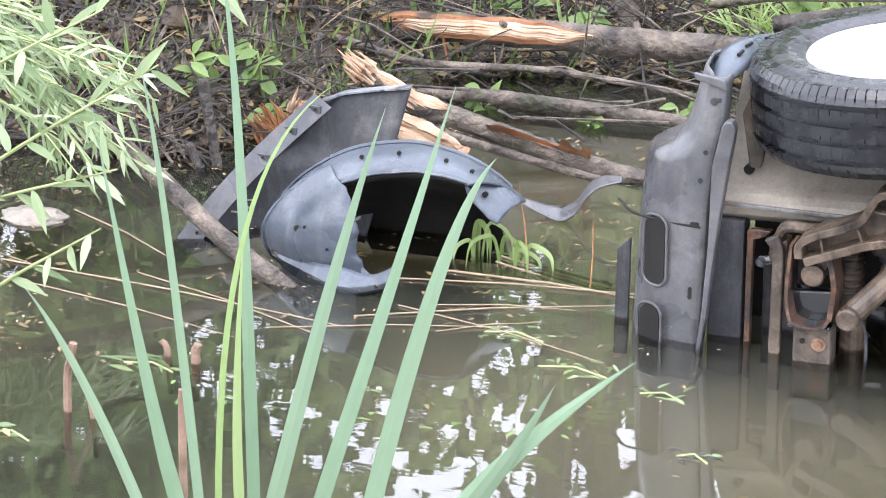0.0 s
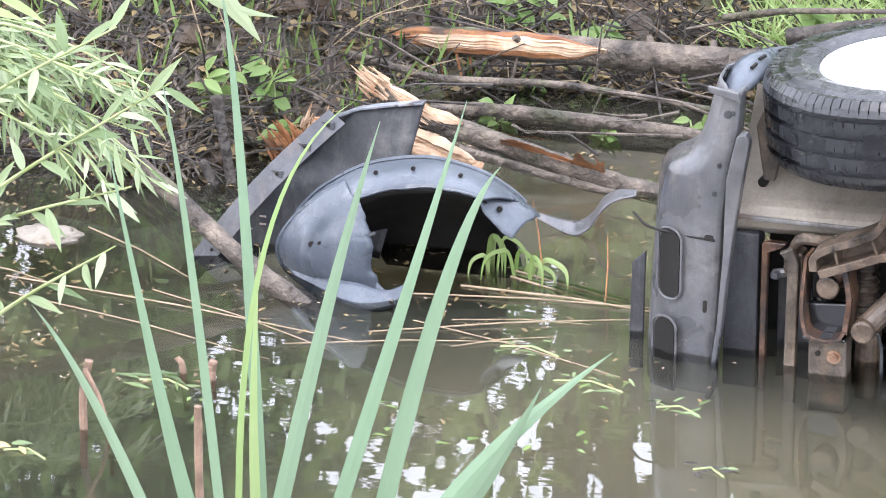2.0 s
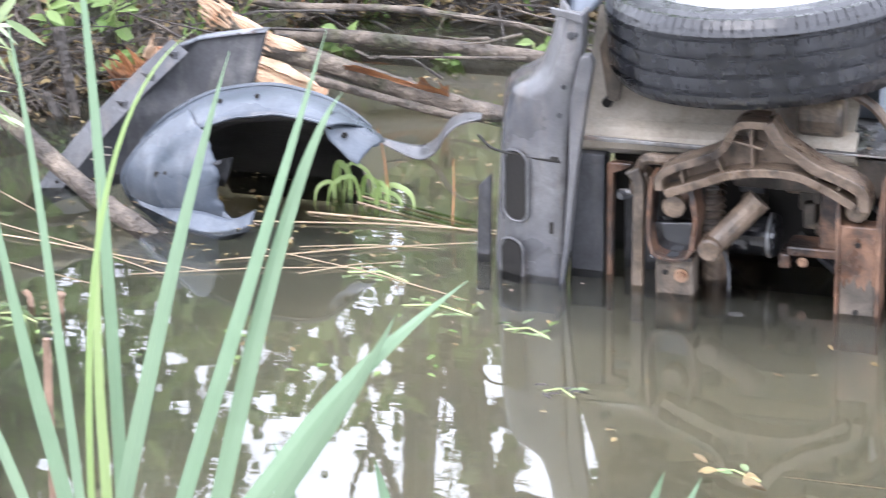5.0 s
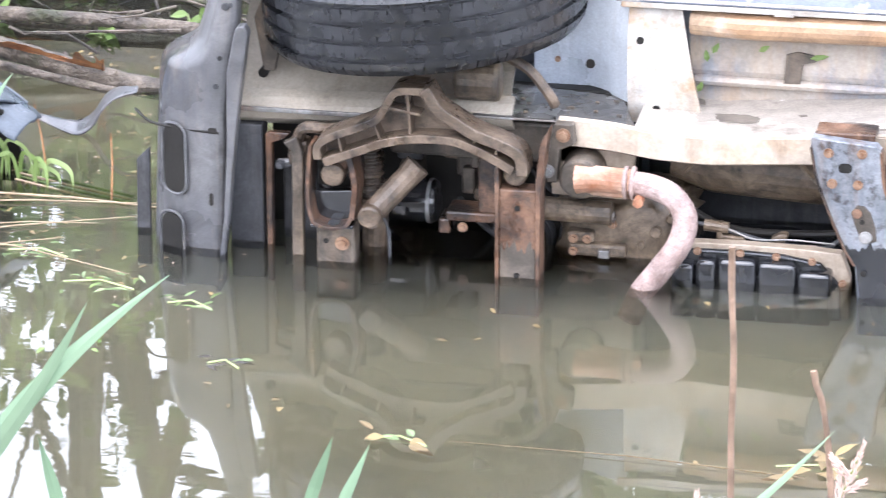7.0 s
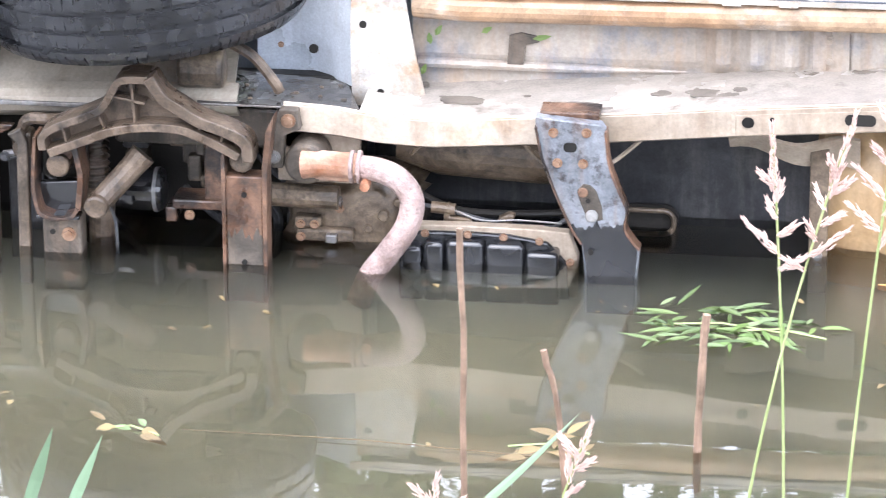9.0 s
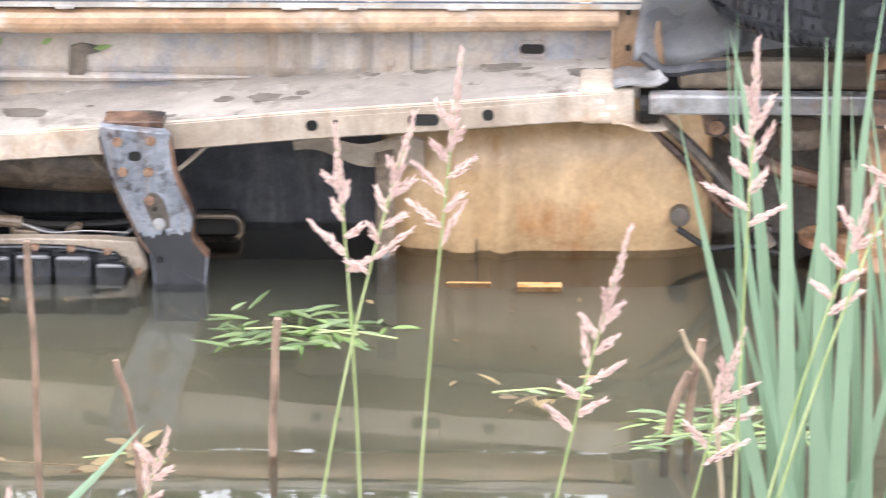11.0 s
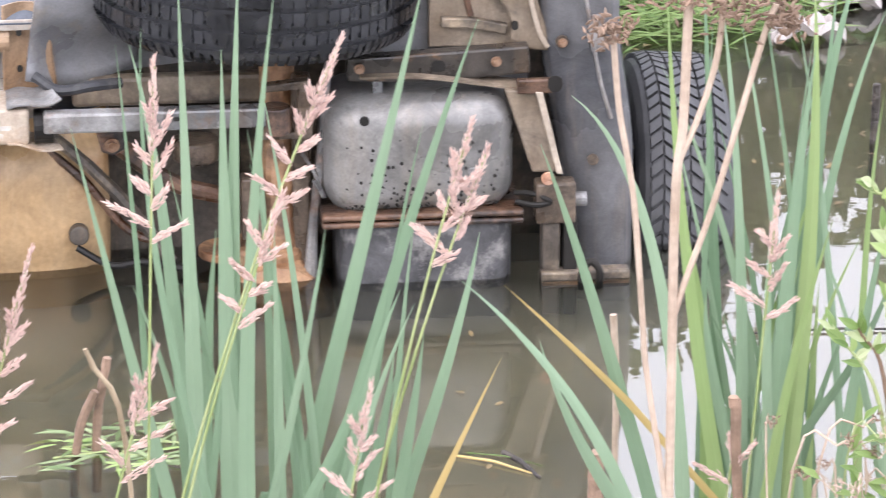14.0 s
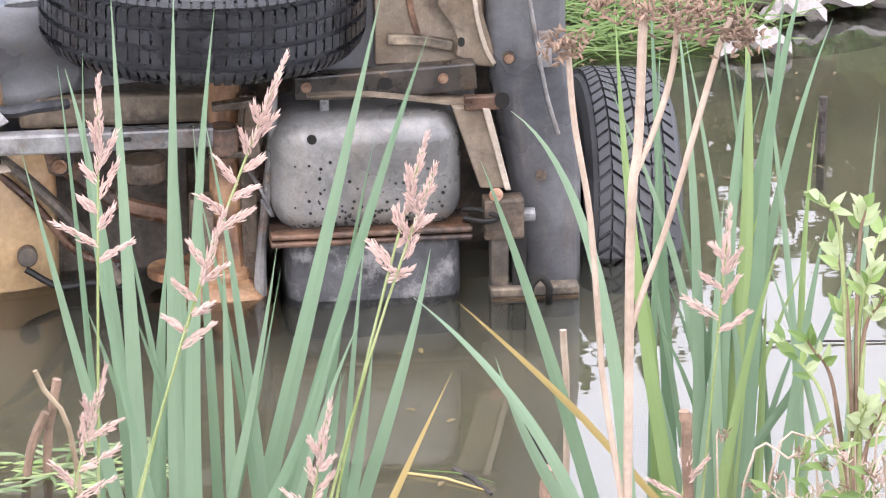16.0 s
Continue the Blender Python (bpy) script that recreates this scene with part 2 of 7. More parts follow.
TANK = surf("tan_fuel_tank", (0.27, 0.165, 0.075), (0.42, 0.29, 0.155), 3, 0.38, bump=0.12, fine=40, stain=(0.26, 0.125, 0.045), stain_at=0.60, stain_scale=5, run=(0.46, 0.33, 0.19), run_at=0.52, grime=0.35)
CAST = surf("muddy_cast_arm", (0.075, 0.052, 0.035), (0.175, 0.130, 0.092), 12, 0.42, bump=0.5, fine=90, stain=(0.035, 0.026, 0.019), stain_at=0.58, stain_scale=18, run=(0.22, 0.165, 0.12), run_at=0.62, grime=0.85)
RUST = surf("rusty_steel", (0.075, 0.036, 0.020), (0.21, 0.120, 0.075), 12, 0.42, bump=0.5, fine=90, stain=(0.026, 0.021, 0.019), stain_at=0.52, stain_scale=9, run=(0.25, 0.16, 0.105), run_at=0.62, grime=0.85)
PIPE = surf("pink_rusted_pipe", (0.22, 0.150, 0.130), (0.37, 0.285, 0.262), 26, 0.75, bump=0.9, fine=110, stain=(0.20, 0.095, 0.055), stain_at=0.68, stain_scale=12, grime=0.5)
PIPE_ORANGE = surf("orange_rusted_pipe", (0.30, 0.11, 0.045), (0.56, 0.39, 0.29), 18, 0.7, bump=0.4, stain=(0.16, 0.055, 0.025), stain_at=0.60, stain_scale=20, grime=0.60)
GEARBOX = surf("muddy_gearbox", (0.075, 0.052, 0.032), (0.20, 0.150, 0.102), 12, 0.48, bump=0.6, fine=60, stain=(0.03, 0.024, 0.018), stain_at=0.60, stain_scale=12, run=(0.27, 0.205, 0.145), run_at=0.62, grime=0.90)
STEEL = surf("scuffed_grey_steel", (0.16, 0.165, 0.17), (0.30, 0.295, 0.285), 7, 0.4, 0.35, bump=0.15, stain=(0.20, 0.10, 0.05), stain_at=0.62, stain_scale=9, run=(0.15, 0.10, 0.065), run_at=0.52, grime=0.70)
MUFFLER = surf("grey_silencer_steel", (0.16, 0.157, 0.15), (0.27, 0.262, 0.25), 3, 0.4, 0.35, bump=0.1, stain=(0.05, 0.045, 0.04), stain_at=0.68, stain_scale=22, run=(0.30, 0.255, 0.20), grime=0.55)
MUFFLER_LOW = surf("scaled_black_steel", (0.03, 0.03, 0.032), (0.09, 0.09, 0.092), 12, 0.5, bump=0.4, stain=(0.26, 0.25, 0.24), stain_at=0.56, stain_scale=14, grime=0.60)
BLUESTEEL = surf("blue_black_rusty_steel", (0.10, 0.115, 0.135), (0.27, 0.285, 0.31), 7, 0.4, 0.2, bump=0.3, stain=(0.035, 0.032, 0.032), stain_at=0.57, stain_scale=26, run=(0.26, 0.15, 0.085), run_at=0.58, grime=0.70)
BLACKGLOSS = surf("wet_black_paint", (0.008, 0.0085, 0.010), (0.018, 0.019, 0.022), 9, 0.14, bump=0.10, fine=30, coat=0.7)
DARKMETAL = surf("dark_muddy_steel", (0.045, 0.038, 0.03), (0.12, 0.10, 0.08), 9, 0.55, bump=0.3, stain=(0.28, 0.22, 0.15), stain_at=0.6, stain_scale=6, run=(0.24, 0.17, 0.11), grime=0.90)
RUSTBRIGHT = surf("bright_orange_rust", (0.20, 0.085, 0.035), (0.40, 0.24, 0.13), 14, 0.5, bump=0.5, fine=80, stain=(0.09, 0.05, 0.03), stain_at=0.56, stain_scale=10, run=(0.36, 0.24, 0.15), run_at=0.58, grime=0.6)
BLACKRUST = surf("black_rust_speckled_steel", (0.018, 0.016, 0.014), (0.060, 0.050, 0.040), 14, 0.38, bump=0.3, stain=(0.20, 0.115, 0.06), stain_at=0.64, stain_scale=12, run=(0.15, 0.10, 0.06), run_at=0.62, grime=0.6)
BOLT = surf("rusty_bolt", (0.15, 0.075, 0.04), (0.32, 0.21, 0.14), 60, 0.5, 0.2)
AMBER = surf("amber_orange", (0.42, 0.17, 0.05), (0.60, 0.36, 0.15), 30, 0.3)
WETFLOOR = surf("wet_silty_ledge", (0.21, 0.185, 0.16), (0.33, 0.30, 0.26), 4, 0.22, bump=0.05, stain=(0.13, 0.11, 0.09), stain_at=0.62, stain_scale=9, grime=0.22)
SILLBLUE = surf("flaking_blue_grey_paint", (0.075, 0.085, 0.105), (0.13, 0.145, 0.17), 5, 0.5, bump=0.1, spec=0.3, stain=(0.55, 0.54, 0.52), stain_at=0.61, stain_scale=9, grime=0.4)
FRAMEDARK = surf("dull_tan_frame", (0.14, 0.105, 0.07), (0.27, 0.22, 0.165), 7, 0.5, bump=0.25, fine=70, stain=(0.05, 0.04, 0.032), stain_at=0.6, stain_scale=8, run=(0.09, 0.06, 0.04), grime=0.6)
PUDDLE = surf("dirty_puddle", (0.10, 0.088, 0.075), (0.20, 0.175, 0.145), 12, 0.10, bump=0.02, spec=0.6)
WETSHELF = surf("wet_dark_shelf", (0.04, 0.038, 0.036), (0.11, 0.104, 0.096), 5, 0.14, bump=0.05, stain=(0.04, 0.036, 0.032), stain_at=0.56, stain_scale=9, grime=0.3)
CATTAIL = leafy("cattail_leaf", (0.18, 0.29, 0.175), (0.33, 0.445, 0.30), 0.38, 0.28)
CATTAIL_YELLOW = leafy("young_cattail_leaf", (0.28, 0.40, 0.15), (0.40, 0.50, 0.24), 0.45, 0.35)
DRYLEAF = leafy("dry_yellow_leaf", (0.50, 0.38, 0.14), (0.66, 0.52, 0.26), 0.6, 0.3)
WILLOW = leafy("willow_leaf", (0.085, 0.15, 0.045), (0.34, 0.41, 0.22), 0.45, 0.35)
SILVERLEAF = leafy("silvery_willow_leaf", (0.27, 0.35, 0.18), (0.46, 0.52, 0.34), 0.45, 0.3)
YOUNGLEAF = leafy("yellow_green_leaf", (0.22, 0.34, 0.085), (0.46, 0.56, 0.26), 0.45, 0.4)
GRASS = leafy("grass_blade", (0.09, 0.17, 0.04), (0.26, 0.36, 0.12), 0.5, 0.35)
FLOATLEAF = leafy("floating_leaf", (0.035, 0.065, 0.018), (0.17, 0.23, 0.08), 0.4, 0.2)
PALELEAF = leafy("pale_young_leaf", (0.34, 0.43, 0.20), (0.62, 0.66, 0.42), 0.45, 0.45)
LITTER = leafy("fallen_leaf", (0.065, 0.042, 0.024), (0.30, 0.22, 0.09), 0.6, 0.1)
CROWN = leafy("tree_leaf", (0.045, 0.085, 0.025), (0.12, 0.17, 0.06), 0.5, 0.4)
SEED = leafy("pink_seed_head", (0.55, 0.37, 0.33), (0.86, 0.71, 0.62), 0.8, 0.35)
SEEDSTEM = surf("green_grass_stem", (0.22, 0.29, 0.10), (0.36, 0.40, 0.19), 10, 0.5)
RUBBISH = surf("dirty_white_plastic", (0.28, 0.24, 0.22), (0.44, 0.41, 0.39), 6, 0.4)


# ---- building helpers ----
def mesh_from(bm, name, material, smooth=True):
    me = bpy.data.meshes.new(name)
    bm.normal_update()
    bm.to_mesh(me)
    bm.free()
    me.materials.append(material)
    if smooth:
        me.shade_smooth()
    return me


def thing(name, at, label, category, group="", kind=""):
    ob = new(name)
    ob.location = at
    return tagged(ob, label, category, group, kind)


def root_of(ob):
    while ob.parent:
        ob = ob.parent
    return ob


def part(name, bm, material, parent, label="", smooth=False):
    """One mesh, given in world coordinates, under a thing or under a part of it that has its thing's origin."""
    bmesh.ops.translate(bm, verts=bm.verts, vec=-Vector(root_of(parent).location))
    ob = new(name, mesh_from(bm, name, material, smooth))
    ob.parent = parent
    return tagged(ob, label)


def solo(name, bm, material, at, label, category, group="", kind="", smooth=False):
    bmesh.ops.translate(bm, verts=bm.verts, vec=-Vector(at))
    ob = new(name, mesh_from(bm, name, material, smooth))
    ob.location = at
    return tagged(ob, label, category, group, kind)


def box(lo, hi, bevel=0.004, seg=2, bm=None):
    bm = bm or bmesh.new()
    made = bmesh.ops.create_cube(bm, size=1)["verts"]
    for v in made:
        v.co = Vector([lo[i] + (v.co[i] + 0.5) * (hi[i] - lo[i]) for i in range(3)])
    if bevel:
        edges = list({e for v in made for e in v.link_edges})
        bmesh.ops.bevel(bm, geom=edges, offset=bevel, segments=seg, affect="EDGES", profile=0.5)
    return bm


def tube(pts, r, seg=8, bm=None, flat=1.0, rough=0.0):
    """A round bar through the points; r: one radius or one a point; flat: squeezes it along y."""
    bm = bm or bmesh.new()
    pts = [Vector(p) for p in pts]
    rs = r if isinstance(r, (list, tuple)) else [r] * len(pts)
    rings, side = [], None
    for i, p in enumerate(pts):
        d = (pts[min(i + 1, len(pts) - 1)] - pts[max(i - 1, 0)]).normalized()
        if side is None:
            side = d.orthogonal().normalized()
        side = (side - d * side.dot(d)).normalized()
        up = d.cross(side)
        ring = []
        for k in range(seg):
            a = 2 * math.pi * k / seg
            q = rs[i] * (1 + random.uniform(-rough, rough))
            o = (side * math.cos(a) + up * math.sin(a)) * q
            o.y *= flat
            ring.append(bm.verts.new(p + o))
        rings.append(ring)
    for a, b in zip(rings, rings[1:]):
        for k in range(seg):
            bm.faces.new((a[k], a[(k + 1) % seg], b[(k + 1) % seg], b[k]))
    bm.faces.new(rings[0][::-1])
    bm.faces.new(rings[-1])
    return bm


def arc(pts, n=6):
    """A smooth line through the points."""
    pts = [Vector(p) for p in pts]
    q = [pts[0] * 2 - pts[1]] + pts + [pts[-1] * 2 - pts[-2]]
    out = []
    for i in range(1, len(q) - 2):
        for k in range(n):
            t = k / n
            out.append(0.5 * ((2 * q[i]) + (q[i + 1] - q[i - 1]) * t + (2 * q[i - 1] - 5 * q[i] + 4 * q[i + 1] - q[i + 2]) * t * t + (3 * q[i] - q[i - 1] - 3 * q[i + 1] + q[i + 2]) * t ** 3))
    return out + [pts[-1]]


def plate(outline, y, thick=0.012, bevel=0.003, bm=None):
    """A sheet with the outline (x, z), its near face at y."""
    bm = bm or bmesh.new()
    near = [bm.verts.new((x, y, z)) for x, z in outline]
    far = [bm.verts.new((x, y + thick, z)) for x, z in outline]
    n = len(outline)
    faces = [bm.faces.new(near), bm.faces.new(far[::-1])]
    for i in range(n):
        faces.append(bm.faces.new((near[i], far[i], far[(i + 1) % n], near[(i + 1) % n])))
    bmesh.ops.recalc_face_normals(bm, faces=faces)
    if bevel:
        bmesh.ops.bevel(bm, geom=list({e for f in faces for e in f.edges}), offset=bevel, segments=2, affect="EDGES", profile=0.5)
    return bm


def disc(c, r, axis="y", depth=0.008, seg=18, bm=None, bevel=0.0):
    bm = bm or bmesh.new()
    vs = bmesh.ops.create_cone(bm, cap_ends=True, segments=seg, radius1=r, radius2=r, depth=depth)["verts"]
    turn = {"x": Matrix.Rotation(math.pi / 2, 4, "Y"), "y": Matrix.Rotation(math.pi / 2, 4, "X"), "z": Matrix.Identity(4)}[axis]
    if bevel:
        e = [e for e in {e for v in vs for e in v.link_edges} if abs(e.verts[0].co.z - e.verts[1].co.z) < 1e-6]
        vs = list({v for f in bmesh.ops.bevel(bm, geom=e, offset=bevel, segments=2, affect="EDGES", profile=0.5)["faces"] for v in f.verts} | {v for v in vs if v.is_valid})
    bmesh.ops.transform(bm, matrix=Matrix.Translation(c) @ turn, verts=vs)
    return bm


def strip(line, width, y, thick=0.05, bevel=0.004, bm=None):
    """A flat bar that follows the line of (x, z) points, its near face at y."""
    pts = arc([(x, 0, z) for x, z in line], 5)
    left, right = [], []
    for i, p in enumerate(pts):
        d = (pts[min(i + 1, len(pts) - 1)] - pts[max(i - 1, 0)]).normalized()
        n = Vector((-d.z, 0, d.x)) * width / 2
        left.append(((p + n).x, (p + n).z))
        right.append(((p - n).x, (p - n).z))
    return plate(left + right[::-1], y, thick, bevel, bm)


def slot_outline(x0, x1, z0, z1, n=6):
    r = min(x1 - x0, z1 - z0) / 2 * 0.9
    out = []
    for cx, cz, a0 in ((x1 - r, z1 - r, 0), (x0 + r, z1 - r, 90), (x0 + r, z0 + r, 180), (x1 - r, z0 + r, 270)):
        out += [(cx + r * math.cos(radians(a0 + 90 * k / n)), cz + r * math.sin(radians(a0 + 90 * k / n))) for k in range(n + 1)]
    return out


def sheet(f, nu, nv, thick=0.006, bm=None):
    """A bent sheet: f(u, v) gives its points for u, v from 0 to 1."""
    bm = bm or bmesh.new()
    g = [[bm.verts.new(f(i / nu, j / nv)) for j in range(nv + 1)] for i in range(nu + 1)]
    faces = [bm.faces.new((g[i][j], g[i + 1][j], g[i + 1][j + 1], g[i][j + 1])) for i in range(nu) for j in range(nv)]
    bmesh.ops.recalc_face_normals(bm, faces=faces)
    bmesh.ops.solidify(bm, geom=faces, thickness=thick)
    return bm


def blade(pts, w, bm=None, thick=0.07, facing=(0, -1, 0), tip=0.55):
    """A long leaf with a lens-shaped section that tapers to its tip."""
    bm = bm or bmesh.new()
    pts = [Vector(p) for p in pts]
    n, face = len(pts), Vector(facing)
    rings = []
    for i, p in enumerate(pts):
        d = (pts[min(i + 1, n - 1)] - pts[max(i - 1, 0)]).normalized()
        side = d.cross(face).normalized()
        nor = side.cross(d).normalized()
        s = i / (n - 1)
        h = w * 0.5 * (1 if s < tip else max(0.03, 1 - ((s - tip) / (1 - tip)) ** 1.6))
        rings.append([bm.verts.new(p - side * h), bm.verts.new(p - nor * h * thick), bm.verts.new(p + side * h), bm.verts.new(p + nor * h * thick * 1.6)])
    for a, b in zip(rings, rings[1:]):
        for k in range(4):
            bm.faces.new((a[k], b[k], b[(k + 1) % 4], a[(k + 1) % 4]))
    bm.faces.new(rings[0])
    bm.faces.new(rings[-1][::-1])
    return bm


def small_leaf(bm, p, d, length, width, up, fine=False):
    """A lance-shaped leaf folded along its rib; fine: one that curves along its length."""
    d = d.normalized()
    s = d.cross(up)
    s = s.normalized() if s.length > 1e-3 else d.orthogonal().normalized()
    nrm = s.cross(d)
    if fine:
        rows, sag, sway = [], random.uniform(0.05, 0.30), random.uniform(-0.10, 0.10)
        for t, w in ((0.0, 0.10), (0.16, 0.72), (0.38, 1.0), (0.62, 0.82), (0.82, 0.42), (1.0, 0.02)):
            c = p + d * length * t + s * length * sway * t * t - nrm * length * sag * t * t
            h = width * 0.5 * w
            rows.append([bm.verts.new(q) for q in (c - s * h + nrm * h * 0.3, c, c + s * h + nrm * h * 0.3)])
        for a, b in zip(rows, rows[1:]):
            bm.faces.new((a[0], a[1], b[1], b[0]))
            bm.faces.new((a[1], a[2], b[2], b[1]))
        return
    droop = -nrm * length * 0.12
    v = [bm.verts.new(q) for q in (p, p + d * length * 0.35 + s * width / 2 + nrm * width * 0.15, p + d * length * 0.7 + s * width * 0.36 + droop * 0.5, p + d * length + droop,
                                   p + d * length * 0.7 - s * width * 0.36 + droop * 0.5, p + d * length * 0.35 - s * width / 2 + nrm * width * 0.15, p + d * length * 0.4 + droop * 0.1)]
    for f in ((0, 1, 6), (1, 2, 6), (2, 3, 6), (3, 4, 6), (4, 5, 6), (5, 0, 6)):
        bm.faces.new([v[k] for k in f])


def rand_dir(up=0.0):
    while True:
        v = Vector((random.uniform(-1, 1), random.uniform(-1, 1), random.uniform(-1, 1)))
        if 0.05 < v.length < 1:
            v.normalize()
            v.z += up
            return v.normalized()


# ---- ground and water ----
def step(a, b, x):
    t = min(1, max(0, (x - a) / (b - a)))
    return t * t * (3 - 2 * t)


def shore(x):
    """The far water's edge."""
    return 9.72 + 1.05 * step(-3.95, -3.3, x) + 0.12 * math.sin(x * 2.3) + 0.25 * step(1.0, 3.0, x) - 0.6 * step(-5.0, -8.0, x)


def ground_z(x, y):
    far = y - shore(x)
    if y < 7.2:
        z = -0.95 + 0.95 * step(7.2, 5.3, y) + 0.42 * max(0, 5.3 - y)
        z = min(z, 1.75)
    else:
        steep = 0.48 - 0.22 * step(-4.0, -3.2, x)
        z = -0.95 + 0.95 * step(-1.1, 0.0, far) + max(0, far) * steep
        z = min(z, 1.1 + 0.02 * max(0, far))
    bumpy = 0.05 * noise.fractal(Vector((x * 2.2, y * 2.2, 0.3)), 1.0, 2.0, 5)
    return z + bumpy * (1 if -1.2 < far < 8 else 0.5)


def spaced(a, b, lo, hi, fine, coarse):
    out, v = [], a
    while v < b:
        out.append(v)
        v += fine if lo <= v < hi else coarse
    return out + [b]


def build_ground():
    xs = [-400, -120, -60, -35, -22] + spaced(-16, 14, -5.2, 3.2, 0.06, 0.6) + [22, 35, 60, 120, 400]
    ys = [-300, -80, -30, -12] + spaced(-6, 26, 9.2, 11.8, 0.05, 0.5) + [35, 60, 120, 500]
    verts = [(x, y, ground_z(x, y)) for y in ys for x in xs]
    w = len(xs)
    faces = [(j * w + i, j * w + i + 1, (j + 1) * w + i + 1, (j + 1) * w + i) for j in range(len(ys) - 1) for i in range(w - 1)]
    me = bpy.data.meshes.new("ground")
    me.from_pydata(verts, [], faces)
    me.materials.append(MUD)
    me.shade_smooth()
    tagged(new("ground", me), "dark wet mud banks round a pond", "ground", kind="structure")


build_ground()
LEVEL = 0.016
pond = bmesh.new()
for level, depth in enumerate((0.0, -0.018, -0.085, -0.14)):
    bmesh.ops.create_grid(pond, x_segments=4, y_segments=4, size=1, matrix=Matrix.Translation((0, 0, depth)))
    for f in pond.faces[-16:]:
        f.material_index = level
for v in pond.verts:
    v.co = Vector((v.co.x * 60, 8.2 + v.co.y * 5.5, LEVEL + v.co.z))
me = mesh_from(pond, "water", WATER)
for m in SILT:
    me.materials.append(m)
tagged(new("water", me), "still murky green-brown pond water", "water", kind="structure")


# ---- trees beyond the far bank, most of them seen in the water's mirror ----
def build_tree(x, y, height, spread, low, leaves):
    z = ground_z(x, y)
    t = thing("tree", (x, y, z - 0.1), "leafy green bankside tree beyond the pond", "tree", "trees on the far bank")
    top = Vector((x + random.uniform(-0.5, 0.5), y, z + height))
    trunk = tube(arc([(x, y, z - 0.1), (x + random.uniform(-0.2, 0.2), y, z + height * 0.4), top]), [0.16 - 0.13 * i / 12 for i in range(13)], 8)
    tips = []
    for k in range(14):
        h = low + (height - low) * k / 14
        a = k * 2.4 + random.random()
        r = spread * (1 - 0.5 * k / 14) * random.uniform(0.6, 1)
        p = Vector((x, y, z)).lerp(top, h / height)
        q = p + Vector((math.cos(a) * r, math.sin(a) * r, r * 0.45))
        tube([p, p.lerp(q, 0.5) + Vector((0, 0, 0.08)), q], [0.05, 0.03, 0.008], 6, trunk)
        tips += [p.lerp(q, s) for s in (0.45, 0.65, 0.85, 1.0)]
    part("trunk", trunk, BARK_DARK, t)
    bm = bmesh.new()
    for _ in range(leaves):
        c = random.choice(tips) + rand_dir() * random.random() ** 0.6 * 0.42
        small_leaf(bm, c, rand_dir(-0.3), random.uniform(0.09, 0.15), random.uniform(0.05, 0.08), rand_dir(1.0))
    part("crown", bm, CROWN, t)


# trees at x -2.2, -0.7 and 0.5 are added to block reflected sky
for tx, ty, th, ts, tl, tn in ((-9.4, 16.5, 6.0, 1.7, 0.4, 4600), (-8.0, 15.4, 5.4, 1.4, 0.4, 4600), (-6.7, 16.4, 5.8, 1.3, 0.4, 4600), (-5.1, 17.6, 5.6, 1.1, 1.0, 260), (-4.4, 15.8, 3.6, 0.9, 0.9, 260), (-5.3, 15.2, 1.7, 0.6, 0.1, 900), (-4.75, 15.0, 1.35, 0.55, 0.1, 700), (-4.2, 15.3, 1.35, 0.6, 0.1, 750), (-3.65, 15.4, 1.4, 0.6, 0.1, 750),
                                (-6.25, 15.2, 4.6, 0.95, 0.3, 4200), (-7.3, 14.8, 4.6, 1.2, 0.3, 4200), (1.4, 15.4, 1.5, 0.9, 0.1, 2200), (2.5, 15.6, 1.25, 0.7, 0.1, 2800), (3.3, 15.3, 1.3, 0.8, 0.1, 2800), (4.2, 15.2, 1.35, 0.9, 0.1, 2600), (5.8, 15.6, 1.7, 1.1, 0.1, 2400), (-2.2, 15.6, 3.2, 0.9, 0.2, 1700), (-0.7, 15.8, 3.2, 0.9, 0.2, 1700), (0.5, 15.6, 3.0, 0.8, 0.2, 1500), (-3.0, 17.4, 5.4, 1.2, 1.0, 1100), (-1.4, 16.2, 3.6, 1.2, 0.8, 900), (8.0, 18.0, 4.6, 1.6, 0.6, 2200)):
    build_tree(tx, ty, th, ts, tl, tn)


def leaning_trunk():
    t = thing("tree", (-5.55, 15.0, 1.0), "bare dark trunk leaning over the far bank", "tree", "trees on the far bank")
    line = arc([(-5.55, 15.0, 1.0), (-4.99, 15.0, 2.2), (-4.73, 15.0, 2.75), (-4.45, 15.0, 3.5)], 6)
    part("trunk", tube(line, [0.055 - 0.002 * i for i in range(len(line))], 10, rough=0.06), BARK_DARK, t)
    for i, dx, dz in ((7, 0.35, 0.5), (10, -0.3, 0.5), (13, 0.4, 0.35), (15, -0.2, 0.6)):
        part("limb", tube(arc([line[i], line[i] + Vector((dx * 0.5, 0.05, dz * 0.4)), line[i] + Vector((dx, 0.1, dz))], 4), [0.016, 0.014, 0.013, 0.011, 0.010, 0.008, 0.006, 0.004, 0.003], 6), BARK_DARK, t)


leaning_trunk()


